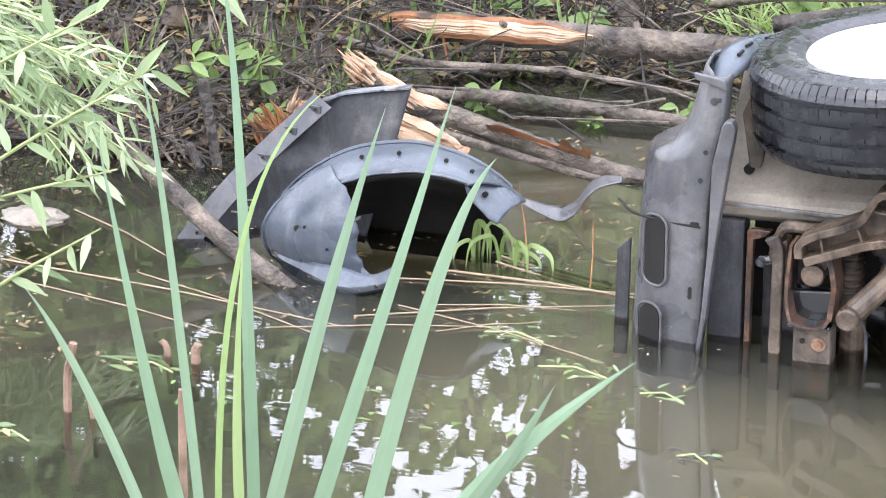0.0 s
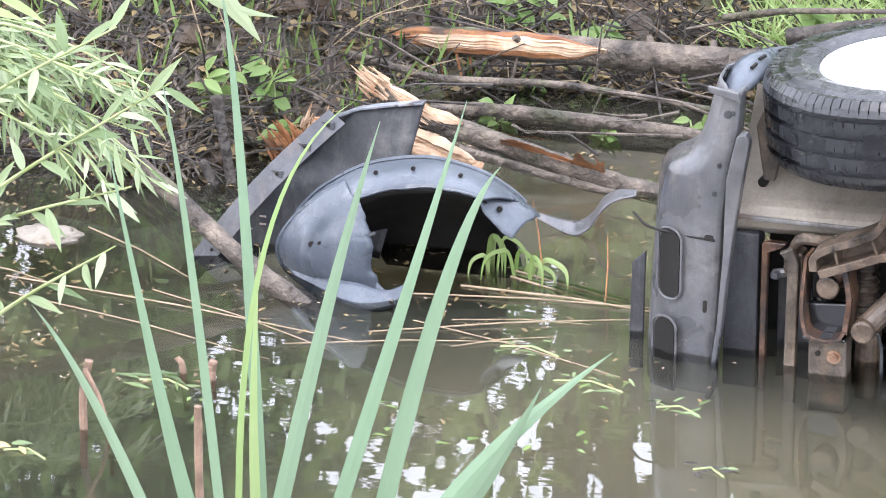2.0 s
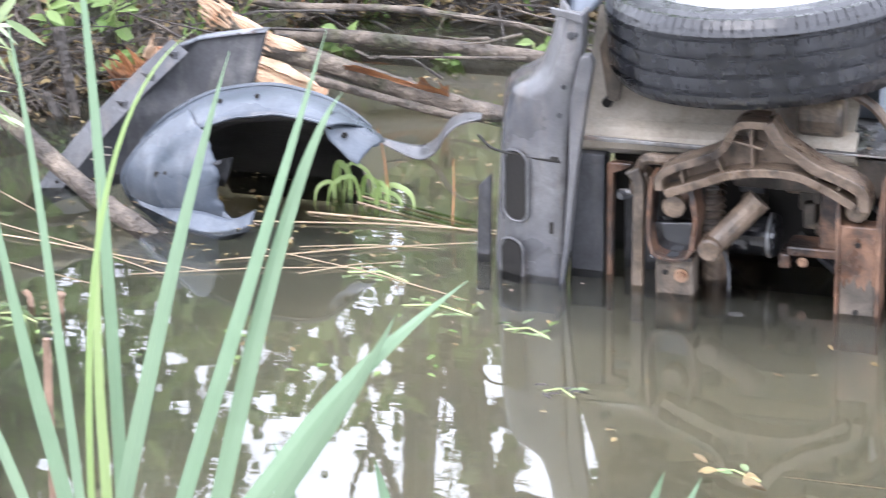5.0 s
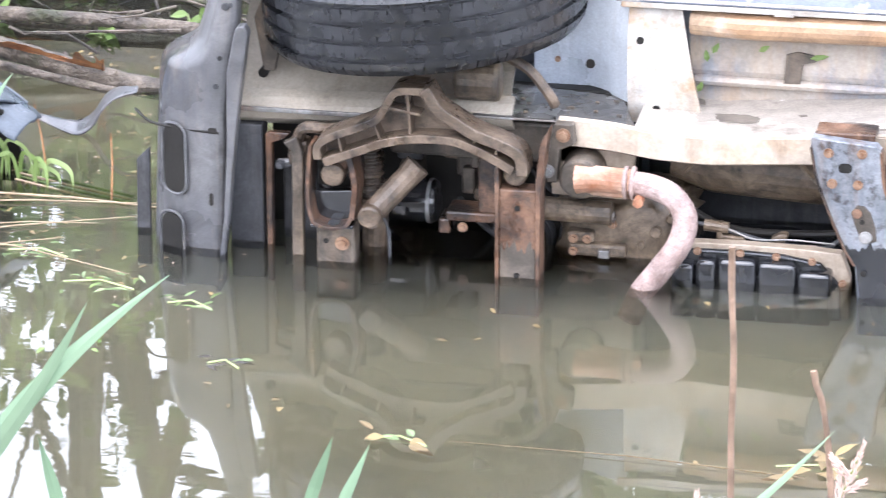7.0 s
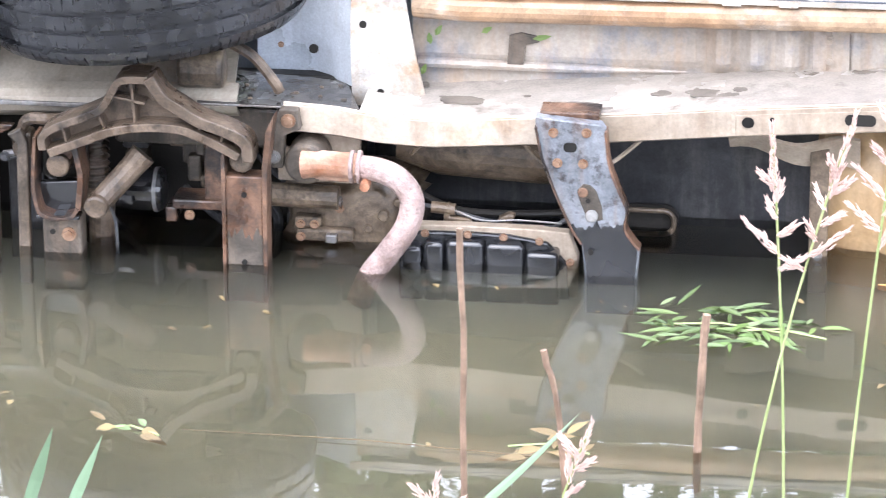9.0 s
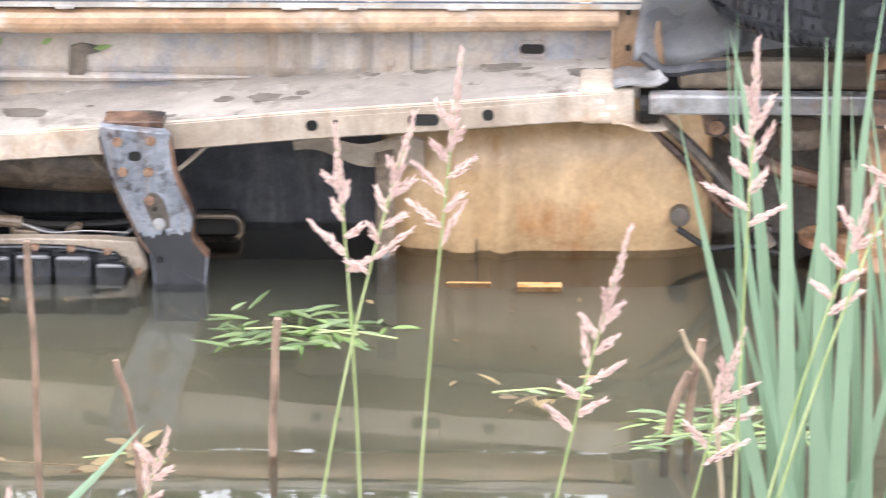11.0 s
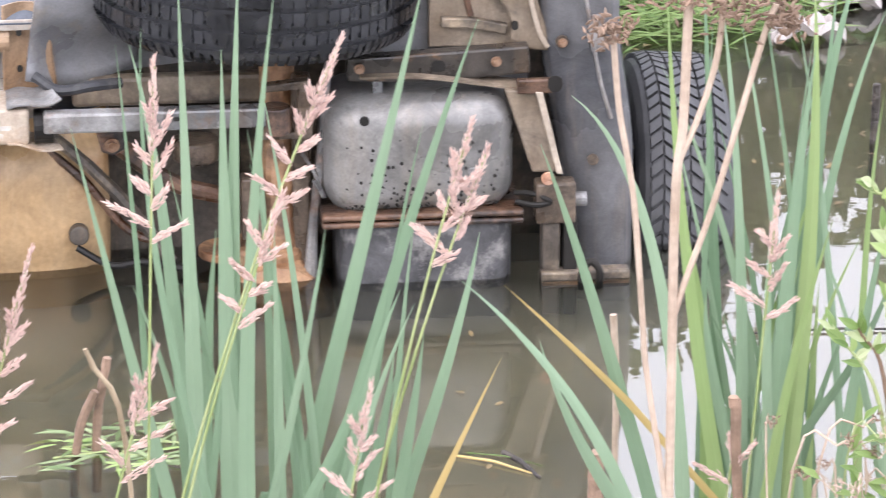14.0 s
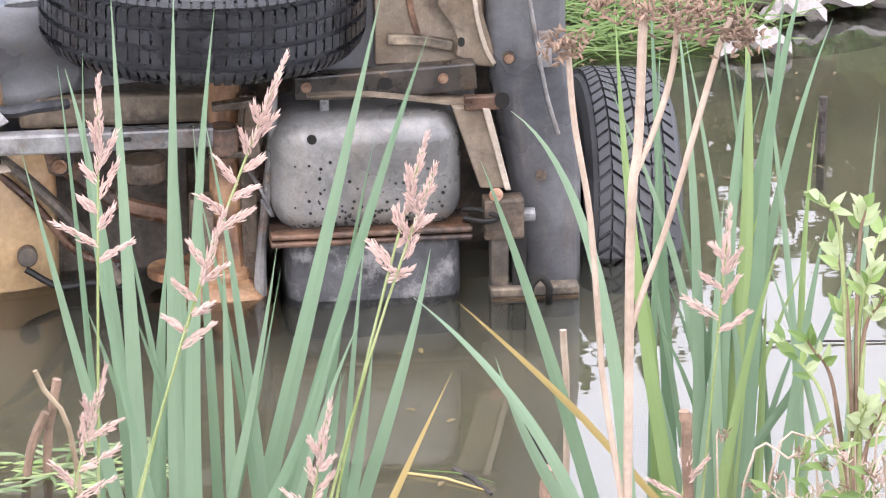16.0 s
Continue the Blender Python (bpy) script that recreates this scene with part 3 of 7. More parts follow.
def build_thicket():
    bm = bmesh.new()
    for _ in range(16000):
        x = random.uniform(-11, 8)
        y = random.uniform(12.4, 15.6)
        z = ground_z(x, y) + random.random() ** 1.2 * (1.25 + 0.25 * math.sin(x * 1.7) + 0.3 * math.sin(x * 4.1 + 1)) * (0.9 + 0.7 * step(-5.0, -5.8, x)) * (1 - 0.6 * step(1.5, 2.3, x))
        small_leaf(bm, Vector((x, y, z)), rand_dir(0.2), random.uniform(0.08, 0.16), random.uniform(0.03, 0.06), rand_dir(1.0))
    solo("undergrowth", bm, GRASS, (0, 13, 0.5), "dense green undergrowth along the far bank", "undergrowth", kind="stuff")


build_thicket()

# ---- the wreck ----
CAR = thing("overturned_car", (-0.45, 9.6, -0.9), "grey off-road car on its side in the pond, muddy underside showing", "car")


def bolt(x, y, z, parent, r=0.009, material=None):
    bm = disc((x, y - 0.004, z), r * 1.12, "y", 0.003, 16)
    disc((x, y - 0.007, z), r * 0.72, "y", 0.010, 6, bm)
    return part("bolt", bm, material or BOLT, parent)


def hole(x0, x1, z0, z1, y, parent):
    # a black plate on the face paints the hole's shade
    return part("hole", plate(slot_outline(x0, x1, z0, z1), y - 0.0015, 0.004, 0), VOID, parent)


def build_tyre(name, c, tilt, r, w, treads, label, axis="z", diamond=False):
    """A wheel at c: tyre with tread blocks and a rim, its axle along z (or x)."""
    m = Matrix.Translation(c) @ (Matrix.Rotation(radians(tilt), 4, "Y") if axis == "z" else Matrix.Rotation(radians(90 + tilt), 4, "Y"))
    hw = w / 2
    prof = [(r * 0.62, -hw * 0.80), (r * 0.66, -hw * 0.95), (r * 0.76, -hw * 1.06), (r * 0.86, -hw * 1.04), (r * 0.93, -hw * 0.94), (r * 0.958, -hw * 0.78),
            (r * 0.962, 0), (r * 0.958, hw * 0.78), (r * 0.93, hw * 0.94), (r * 0.86, hw * 1.04), (r * 0.76, hw * 1.06), (r * 0.66, hw * 0.95), (r * 0.62, hw * 0.80)]
    bm = bmesh.new()
    n = 96
    rings = [[bm.verts.new((a * math.cos(2 * math.pi * k / n), a * math.sin(2 * math.pi * k / n), b)) for a, b in prof] for k in range(n)]
    for k in range(n):
        for i in range(len(prof) - 1):
            bm.faces.new((rings[k][i], rings[(k + 1) % n][i], rings[(k + 1) % n][i + 1], rings[k][i + 1]))

    def block(a0, a1, z0, z1, skew, rr=1.0):
        # one tread block, raised 8 mm
        lo, hi = r * 0.94, r * rr
        q = []
        for rad in (lo, hi):
            for a, z in ((a0, z0), (a1, z0), (a1 + skew, z1), (a0 + skew, z1)):
                drop = 1 - 0.05 * max(0.0, (abs(z) / hw - 0.62) / 0.36) ** 2
                q.append(bm.verts.new((rad * drop * math.cos(a), rad * drop * math.sin(a), z)))
        for f in ((4, 5, 6, 7), (0, 1, 5, 4), (1, 2, 6, 5), (2, 3, 7, 6), (3, 0, 4, 7)):
            bm.faces.new([q[i] for i in f])

    if diamond:
        rows, per = 6, 64
        for j in range(rows):
            z0 = -hw * 0.86 + j * hw * 1.72 / rows
            for k in range(per):
                a = 2 * math.pi * (k + 0.5 * (j % 2)) / per
                block(a, a + 2 * math.pi / per * 0.72, z0 + 0.002, z0 + hw * 1.72 / rows - 0.003, (1 if j % 2 else -1) * 2 * math.pi / per * 0.55)
    else:
        # five ribs parted by grooves, each notched along one edge; the shoulders are cut into blocks
        for z0, z1, per, notch in ((-0.99, -0.83, 96, 0.0), (-0.83, -0.67, 96, 0.45), (-0.545, -0.27, 84, 0.42), (-0.145, 0.145, 84, 0.30), (0.27, 0.545, 84, -0.42), (0.67, 0.83, 96, -0.45), (0.83, 0.99, 96, 0.0)):
            pitch = 2 * math.pi / per
            for k in range(per):
                a = pitch * (k + random.uniform(-0.05, 0.05))
                gap = random.uniform(*((0.10, 0.20) if abs(z0 + z1) > 1 else (0.05, 0.13))) * treads
                e = pitch * (k + 1) - pitch * gap
                block(a, e, hw * z0, hw * z1, 0, random.uniform(0.998, 1.0))
                lo, hi = (z0 + (z1 - z0) * max(0, notch), z1 + (z1 - z0) * min(0, notch))
                if notch:
                    block(e, pitch * (k + 1.05), hw * lo, hw * hi, 0, 0.9975 if treads < 1 else 0.99)
                elif treads < 1:
                    block(e, pitch * (k + 1.05), hw * (z0 + 0.05), hw * (z1 - 0.05), 0, 0.985)
    bm.transform(m)
    wheel = part(name, disc(Vector(c), r * 0.3, axis, w * 0.5, 24), DARKMETAL, CAR, label)
    part("tyre", bm, RUBBER_MATT if diamond else RUBBER, wheel, "worn black tyre with wet tread", smooth=False)
    rim = bmesh.new()
    prof = [(r * 0.655, hw * 0.86), (r * 0.64, hw * 0.95), (r * 0.60, hw * 0.86), (r * 0.57, hw * 0.5), (r * 0.40, hw * 0.62), (r * 0.22, hw * 0.78), (r * 0.1, hw * 0.85), (0.001, hw * 0.85)]
    n = 48
    rings = [[rim.verts.new((a * math.cos(2 * math.pi * k / n), a * math.sin(2 * math.pi * k / n), b)) for a, b in prof] for k in range(n)]
    for k in range(n):
        for i in range(len(prof) - 1):
            rim.faces.new((rings[k][i], rings[(k + 1) % n][i], rings[(k + 1) % n][i + 1], rings[k][i + 1]))
    rim.transform(m)
    rm = part("rim", rim, ALLOY, wheel, "pale alloy rim", smooth=True)
    return wheel


build_tyre("front_wheel", (-1.885, 9.10, 0.578), -5, 0.351, 0.196, 0.7, "front road wheel turned up to the sky")
build_tyre("rear_wheel", (0.595, 9.10, 0.668), 1.5, 0.346, 0.205, 2.2, "rear road wheel turned up to the sky")
build_tyre("spare_wheel", (1.53, 9.46, -0.02), 4, 0.345, 0.205, 1, "spare wheel on the tailgate, half under water", "x", True)


def build_hull():
    """Body shell: cross-sections along the car, mostly hidden behind the chassis."""
    bm = bmesh.new()
    rows = ((-2.10, 9.25, 9.85, 0.40), (-1.55, 9.24, 9.95, 0.44), (-1.40, 9.36, 10.0, 0.60), (-1.0, 9.37, 10.35, 0.615), (-0.4, 9.37, 10.42, 0.62), (0.1, 9.37, 10.42, 0.615), (0.3, 9.37, 10.42, 0.61), (1.0, 9.37, 10.4, 0.61), (1.36, 9.3, 10.2, 0.58))
    rings = []
    for x, y0, y1, zt in rows:
        pts = [(y0, -0.9), (y0, zt - 0.06), (y0 + 0.03, zt - 0.01), (y0 + 0.10, zt), (y0 + 0.5, zt + 0.015), (y1 - 0.1, zt - 0.08), (y1, zt - 0.2), (y1, -0.9)]
        rings.append([bm.verts.new((x, y, z)) for y, z in pts])
    for a, b in zip(rings, rings[1:]):
        for k in range(len(a)):
            bm.faces.new((a[k], a[(k + 1) % len(a)], b[(k + 1) % len(a)], b[k]))
    bm.faces.new(rings[0])
    bm.faces.new(rings[-1][::-1])
    bmesh.ops.recalc_face_normals(bm, faces=bm.faces)
    part("body", bm, SILVER, CAR, "silver-grey painted body side", smooth=False)


build_hull()


def lerp_table(tab, v):
    for (a, p), (b, q) in zip(tab, tab[1:]):
        if v <= b:
            return p + (q - p) * max(0, (v - a) / (b - a))
    return tab[-1][1]


def build_front_bumper():
    front = ((-0.6, -2.48), (0.0, -2.472), (0.19, -2.464), (0.306, -2.458), (0.365, -2.454), (0.405, -2.447), (0.425, -2.437), (0.440, -2.418), (0.452, -2.389), (0.481, -2.366), (0.543, -2.345), (0.602, -2.331), (0.63, -2.323))
    inner = ((-0.6, -2.30), (0.04, -2.293), (0.226, -2.284), (0.33, -2.282), (0.46, -2.268), (0.536, -2.251), (0.63, -2.246))

    def f(u, v):
        z = -0.6 + 1.225 * u
        xf, xi = lerp_table(front, z), lerp_table(inner, z)
        bulge = 0.012 * step(0.26, 0.33, z) * step(0.46, 0.40, z)
        w = max(0.02, xi - xf)
        k = 0.04 if w > 0.08 else w * 0.4
        # round from the front face, over the corner, along the underside to the inner lip
        deep = 0.7 * (1 - step(0.20, 0.38, z))
        prof = [(xf + 0.01, 9.10 + 0.5 * deep), (xf, 9.08 + 0.22 * deep), (xf - bulge, 9.06), (xf + 0.006, 8.99), (xf + 0.02, 8.955), (xf + k, 8.93), (xf + w * 0.5, 8.905), (xi - 0.012, 8.895), (xi, 8.90), (xi + 0.002, 8.94)]
        s = v * (len(prof) - 1)
        i = min(int(s), len(prof) - 2)
        a, b = prof[i], prof[i + 1]
        return Vector((a[0] + (b[0] - a[0]) * (s - i), a[1] + (b[1] - a[1]) * (s - i), z))

    bump = part("front_bumper", sheet(f, 110, 27, 0.006), PLASTIC, CAR, "scuffed grey plastic front bumper, skin torn at its end", smooth=True)
    for z0, z1, x0, x1 in ((0.140, 0.292, -2.424, -2.374), (-0.2, 0.092, -2.430, -2.380)):
        slope = lambda x: 8.919 - (x + 2.42) * 0.50 - 0.012 * (z1 < 0.1)
        vent = plate(slot_outline(x0, x1, z0, z1), 0, 0.02, 0)
        for v in vent.verts:
            v.co.y += slope(v.co.x)
        # black plate laid on the skin in place of a shaded opening
        part("vent", vent, VOID, bump, "dark bumper opening")
        ring = [(x, slope(x) + 0.002, z) for x, z in slot_outline(x0 - 0.005, x1 + 0.005, z0 - 0.005, z1 + 0.005)]
        part("vent_rim", tube(ring + ring[:1], 0.0032, 6), PLASTIC, bump)
        for z in (z0 + (z1 - z0) * 0.42, z0 + (z1 - z0) * 0.62):
            part("vent_slat", box((x0 + 0.008, slope(x0) - 0.001, z), (x1 - 0.006, slope(x0) + 0.012, z + 0.006), 0.001), DARKPLASTIC, bump)
    # groove between the upper and lower skin
    part("seam", tube(arc([(-2.507, 9.0, 0.292), (-2.45, 8.925, 0.29), (-2.37, 8.908, 0.285), (-2.295, 8.894, 0.285)], 5), 0.003, 6), VOID, bump)
    part("clip_hole", plate(slot_outline(-2.318, -2.298, 0.285, 0.295), 8.893, 0.004, 0), VOID, bump)
    part("clip_hole", plate(slot_outline(-2.318, -2.310, 0.118, 0.145), 8.893, 0.004, 0), VOID, bump)
    for x, z in ((-2.262, 0.575), (-2.288, 0.455), (-2.298, 0.39)):
        part("screw", disc((x, 8.896, z), 0.0055, "y", 0.006, 14), DARKPLASTIC, bump)
    # bracket above the end of the bumper, with slots
    outer = arc([(-2.334, 9.030, 0.571), (-2.313, 9.100, 0.623), (-2.286, 9.200, 0.626), (-2.257, 9.340, 0.598), (-2.231, 9.420, 0.571)], 6)
    inside = arc([(-2.261, 9.000, 0.591), (-2.243, 9.060, 0.601), (-2.242, 9.170, 0.599), (-2.239, 9.320, 0.582), (-2.224, 9.420, 0.562)], 6)

    def trim(u, v):
        k = u * 23.999
        i = int(k)
        a, b = outer[i].lerp(outer[i + 1], k - i), inside[i].lerp(inside[i + 1], k - i)
        return a.lerp(b, v) + Vector((0, -0.02, 0.012)) * math.sin(v * 3.1)

    band = part("wing_trim", sheet(trim, 48, 6, 0.005), BLUEPLASTIC, CAR, "blue-grey curved wing trim with slots", smooth=True)
    for u, v in ((0.30, 0.62), (0.44, 0.55), (0.66, 0.60)):
        a, b = trim(u, v) + Vector((0, -0.008, 0.004)), trim(u + 0.07, v) + Vector((0, -0.008, 0.004))
        part("slot", tube([a, b], 0.0042, 6), VOID, band)
    part("corner_bolt", disc((-2.273, 8.893, 0.572), 0.009, "y", 0.006, 16, bevel=0.002), DARKPLASTIC, bump)
    part("torn_edge", plate([(-2.318, 0.632), (-2.250, 0.622), (-2.245, 0.60), (-2.262, 0.606), (-2.315, 0.618)], 8.888, 0.012, 0.002), PLASTIC, bump)
    part("lip", plate([(-2.247, 0.530), (-2.240, 0.538), (-2.226, 0.540), (-2.217, 0.524), (-2.232, 0.423), (-2.246, 0.319), (-2.258, 0.215), (-2.270, 0.084), (-2.295, -0.1), (-2.305, -0.1), (-2.280, 0.10), (-2.270, 0.26), (-2.269, 0.316), (-2.267, 0.432)], 8.865, 0.03, 0.004), PLASTIC, CAR, "loose grey plastic lip")
    part("number_panel", plate([(-2.515, -0.2), (-2.508, 0.175), (-2.478, 0.205), (-2.482, -0.2)], 9.0, 0.01, 0.002), DARKPLASTIC, CAR, "bent grey plastic shard")


build_front_bumper()


def build_front_underside():
    part("splash_panel", box((-2.29, 8.965, -0.5), (-2.215, 9.02, 0.285), 0.004), DARKPLASTIC, CAR, "dark plastic splash panel")
    part("trim_strip", plate([(-2.205, -0.2), (-2.205, 0.27), (-2.196, 0.275), (-2.15, 0.275), (-2.16, 0.262), (-2.19, 0.25), (-2.193, -0.2)], 8.95, 0.02, 0.003), RUST, CAR)
    # black board for the shade in radiator void and engine bay behind the arms
    part("engine_bay", box((-2.24, 9.16, -0.6), (-1.42, 9.2, 0.34), 0.004), VOID, CAR, "black board standing for the shade in the engine bay")
    for k in range(34):
        x, z = random.uniform(-2.2, -1.45), random.uniform(0.02, 0.27)
        s = random.uniform(0.012, 0.035)
        if k % 3:
            part("engine_casting", box((x - s, 9.08 + random.uniform(0, 0.05), z - s * random.uniform(0.5, 1.2)), (x + s, 9.17, z + s * 0.8), 0.006), (DARKMETAL, GEARBOX, DARKPLASTIC)[k % 2 + (k % 5 == 0)], CAR)
        else:
            part("engine_hose", tube(arc([(x, 9.10, z), (x + 0.05, 9.07, z - 0.04), (x + 0.09, 9.10, z - 0.10), (x + 0.08, 9.12, z - 0.2)], 4), 0.007, 8), DARKPLASTIC, CAR)
    part("cooler", plate([(-2.19, -0.1), (-2.19, 0.16), (-2.12, 0.18), (-2.1, 0.05), (-2.1, -0.1)], 9.05, 0.03, 0.004), DARKPLASTIC, CAR)
    part("front_crossmember", sheet(lambda u, v: Vector((-2.285 + 0.62 * u, 9.07 - 0.10 * math.sin(v * 2.4), 0.262 + 0.085 * v + 0.018 * u)), 14, 8, 0.01), GREYFRAME, CAR, "beige chassis crossmember")
    part("crossmember_flange", box((-2.26, 8.955, 0.318), (-1.72, 8.985, 0.328), 0.002), STEEL, CAR)
    part("inner_wing", sheet(lambda u, v: Vector((-2.28 + 0.60 * u, 9.02 + 0.16 * v, 0.345 + 0.16 * v - 0.02 * u * v + 0.05 * (1 - u) * v)), 10, 8, 0.006), GREYFRAME, CAR, "beige inner wing panel")
    part("hole", disc((-2.225, 9.035, 0.383), 0.011, "y", 0.02, 14), VOID, CAR)
    part("hinge_plate", plate([(-2.215, 0.40), (-2.235, 0.52), (-2.20, 0.60), (-2.165, 0.60), (-2.175, 0.48), (-2.19, 0.40)], 8.99, 0.02, 0.004), DARKMETAL, CAR)
    # cast wishbone
    arm = part("control_arm", strip([(-2.062, 0.262), (-2.062, 0.292), (-2.03, 0.315), (-1.973, 0.338), (-1.93, 0.362), (-1.905, 0.405), (-1.885, 0.425), (-1.83, 0.428)], 0.017, 8.83, 0.08, 0.002), CAST, CAR, "muddy cast lower suspension arm with stiffening ribs")
    part("lower_flange", strip([(-2.05, 0.255), (-1.974, 0.285), (-1.915, 0.308), (-1.843, 0.321), (-1.771, 0.320), (-1.726, 0.306), (-1.681, 0.285), (-1.64, 0.262)], 0.019, 8.832, 0.08, 0.002), CAST, arm)
    part("strut", strip([(-1.828, 0.435), (-1.80, 0.392), (-1.763, 0.367), (-1.725, 0.343), (-1.667, 0.322), (-1.625, 0.298), (-1.618, 0.255)], 0.025, 8.822, 0.07, 0.003), CAST, arm)
    part("web_plate", plate([(-2.06, 0.26), (-2.055, 0.295), (-2.02, 0.316), (-1.97, 0.338), (-1.93, 0.365), (-1.90, 0.415), (-1.83, 0.42), (-1.795, 0.385), (-1.74, 0.345), (-1.66, 0.312), (-1.63, 0.27), (-1.69, 0.285), (-1.78, 0.318), (-1.87, 0.315), (-1.97, 0.282), (-2.045, 0.25)], 8.882, 0.01, 0.002), CAST, arm)
    for a, b in (((-2.02, 0.312), (-2.01, 0.272)), ((-1.945, 0.352), (-1.925, 0.306)), ((-1.912, 0.385), (-1.84, 0.372)), ((-1.868, 0.42), (-1.862, 0.325)), ((-1.72, 0.335), (-1.728, 0.308)), ((-1.672, 0.315), (-1.68, 0.288))):
        part("rib", strip([a, b], 0.006, 8.842, 0.05, 0.001), CAST, arm)
    part("bush", disc((-2.038, 8.89, 0.215), 0.026, "y", 0.05, 20, bevel=0.006), CAST, arm)
    part("bush_cap", disc((-2.035, 8.905, 0.245), 0.030, "y", 0.05, 20, bevel=0.006), RUST, arm)
    part("bush", disc((-1.639, 8.885, 0.246), 0.026, "y", 0.06, 20, bevel=0.006), CAST, arm)
    part("hub_carrier", tube(arc([(-1.87, 8.9, 0.38), (-1.865, 8.97, 0.44), (-1.88, 9.08, 0.5)]), [0.028] * 7 + [0.04] * 6, 12), CAST, CAR)
    part("hub_motor", disc((-1.745, 9.0, 0.405), 0.045, "x", 0.10, 20, bevel=0.01), DARKMETAL, CAR)
    part("tension_rod", tube(arc([(-1.69, 8.99, 0.47), (-1.63, 8.98, 0.44), (-1.585, 8.97, 0.39), (-1.575, 8.98, 0.365)]), 0.012, 8), CAST, CAR)
    part("anti_roll_bar", tube(arc([(-2.13, 8.93, 0.262), (-2.11, 8.92, 0.30), (-2.05, 8.92, 0.302), (-1.98, 8.95, 0.30), (-1.93, 8.97, 0.33)]), 0.013, 10), CAST, CAR)
    # pivot brackets
    fork = part("pivot_bracket", box((-2.077, 8.872, -0.3), (-1.993, 8.93, 0.098), 0.006), DARKMETAL, CAR, "rusty suspension pivot bracket")
    part("bracket_lip", strip([(-2.083, 0.285), (-2.090, 0.18), (-2.082, 0.12), (-2.066, 0.104), (-2.036, 0.099), (-2.008, 0.106), (-1.995, 0.125)], 0.008, 8.85, 0.07, 0.001), RUST, fork)
    part("bracket_lip", strip([(-1.995, 0.12), (-1.988, 0.19), (-1.992, 0.225), (-2.001, 0.27)], 0.012, 8.855, 0.07, 0.001), RUST, fork)
    part("bracket_face", plate([(-2.086, 0.10), (-2.088, 0.165), (-2.0, 0.172), (-1.998, 0.10)], 8.90, 0.02, 0.004), BLACKGLOSS, fork)
    part("bracket_step", box((-2.088, 8.862, 0.095), (-1.994, 8.90, 0.104), 0.003), BLACKGLOSS, fork)
    # black plate put in for the shade within the fork
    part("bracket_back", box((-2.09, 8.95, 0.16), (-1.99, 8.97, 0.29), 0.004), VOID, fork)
    bolt(-2.018, 8.868, 0.062, fork, 0.014)
    part("hole", disc((-2.055, 8.871, 0.064), 0.006, "y", 0.004, 12), VOID, fork)
    part("side_plate", plate([(-2.14, -0.2), (-2.135, 0.25), (-2.155, 0.27), (-2.125, 0.285), (-2.11, 0.25), (-2.113, -0.2)], 8.9, 0.02, 0.004), DARKMETAL, CAR)
    part("link_rod", tube([(-2.17, 8.93, 0.215), (-2.13, 8.93, 0.222)], 0.008, 8), STEEL, CAR)
    bolt(-2.165, 8.925, 0.213, CAR, 0.010, DARKPLASTIC)
    part("knuckle", box((-2.15, 8.92, 0.21), (-2.105, 8.97, 0.27), 0.01), CAST, CAR)
    # bellows, damper and steering joint
    ribs = [(-1.985, 9.0, 0.27 - 0.17 * k / 44) for k in range(45)]
    part("rubber_bellows", tube(ribs, [0.0275 + 0.005 * math.cos(k * 6.2832 / 4) for k in range(45)], 18), CAST, CAR, "ribbed rubber bellows, silted", smooth=True)
    part("strut_leg", tube([(-1.972, 9.0, 0.11), (-1.985, 9.0, -0.3)], 0.028, 14), CAST, CAR)
    part("damper", tube([(-1.862, 8.92, 0.232), (-1.885, 8.91, 0.205), (-1.945, 8.87, 0.142)], [0.030, 0.027, 0.026], 14), CAST, CAR, "muddy damper tube")
    part("damper_end", disc((-1.952, 8.86, 0.135), 0.026, "y", 0.05, 18, bevel=0.006), CAST, CAR)
    part("brake_hose", tube(arc([(-1.95, 8.95, 0.11), (-1.93, 8.93, 0.07), (-1.925, 8.92, 0.0)]), 0.004, 6), DARKPLASTIC, CAR)
    # main bracket and engine parts behind it
    part("rear_crossmember_front", box((-1.94, 9.0, 0.225), (-1.48, 9.12, 0.315), 0.008), DARKMETAL, CAR, "dark muddy crossmember")
    main = part("engine_bracket", box((-1.674, 8.85, -0.35), (-1.592, 8.90, 0.215), 0.004), RUST, CAR, "rust-streaked steel bracket standing in the water")
    part("flange", plate([(-1.680, -0.3), (-1.680, 0.26), (-1.672, 0.275), (-1.671, 0.22), (-1.674, -0.3)], 8.842, 0.06, 0.001), RUST, main)
    part("flange", plate([(-1.593, -0.3), (-1.592, 0.24), (-1.583, 0.32), (-1.565, 0.355), (-1.572, 0.30), (-1.582, 0.22), (-1.587, -0.3)], 8.842, 0.06, 0.001), RUST, main)
    edge = [(-1.670 + 0.076 * k / 24, 0.085 + 0.035 * noise.fractal(Vector((k * 0.27, 9.0, 0)), 1.0, 2.0, 4)) for k in range(25)]
    part("black_paint", plate(edge[::-1] + [(-1.670, -0.3), (-1.594, -0.3)], 8.8485, 0.003, 0.0005), DARKMETAL, main)
    for x, z in ((-1.632, 0.175), (-1.634, 0.022)):
        part("hole", disc((x, 8.846, z), 0.006, "y", 0.004, 12), VOID, main)
    part("cheek", plate([(-1.585, 0.21), (-1.585, 0.30), (-1.565, 0.345), (-1.525, 0.345), (-1.52, 0.30), (-1.555, 0.285), (-1.56, 0.21)], 8.92, 0.03, 0.004), DARKMETAL, CAR)
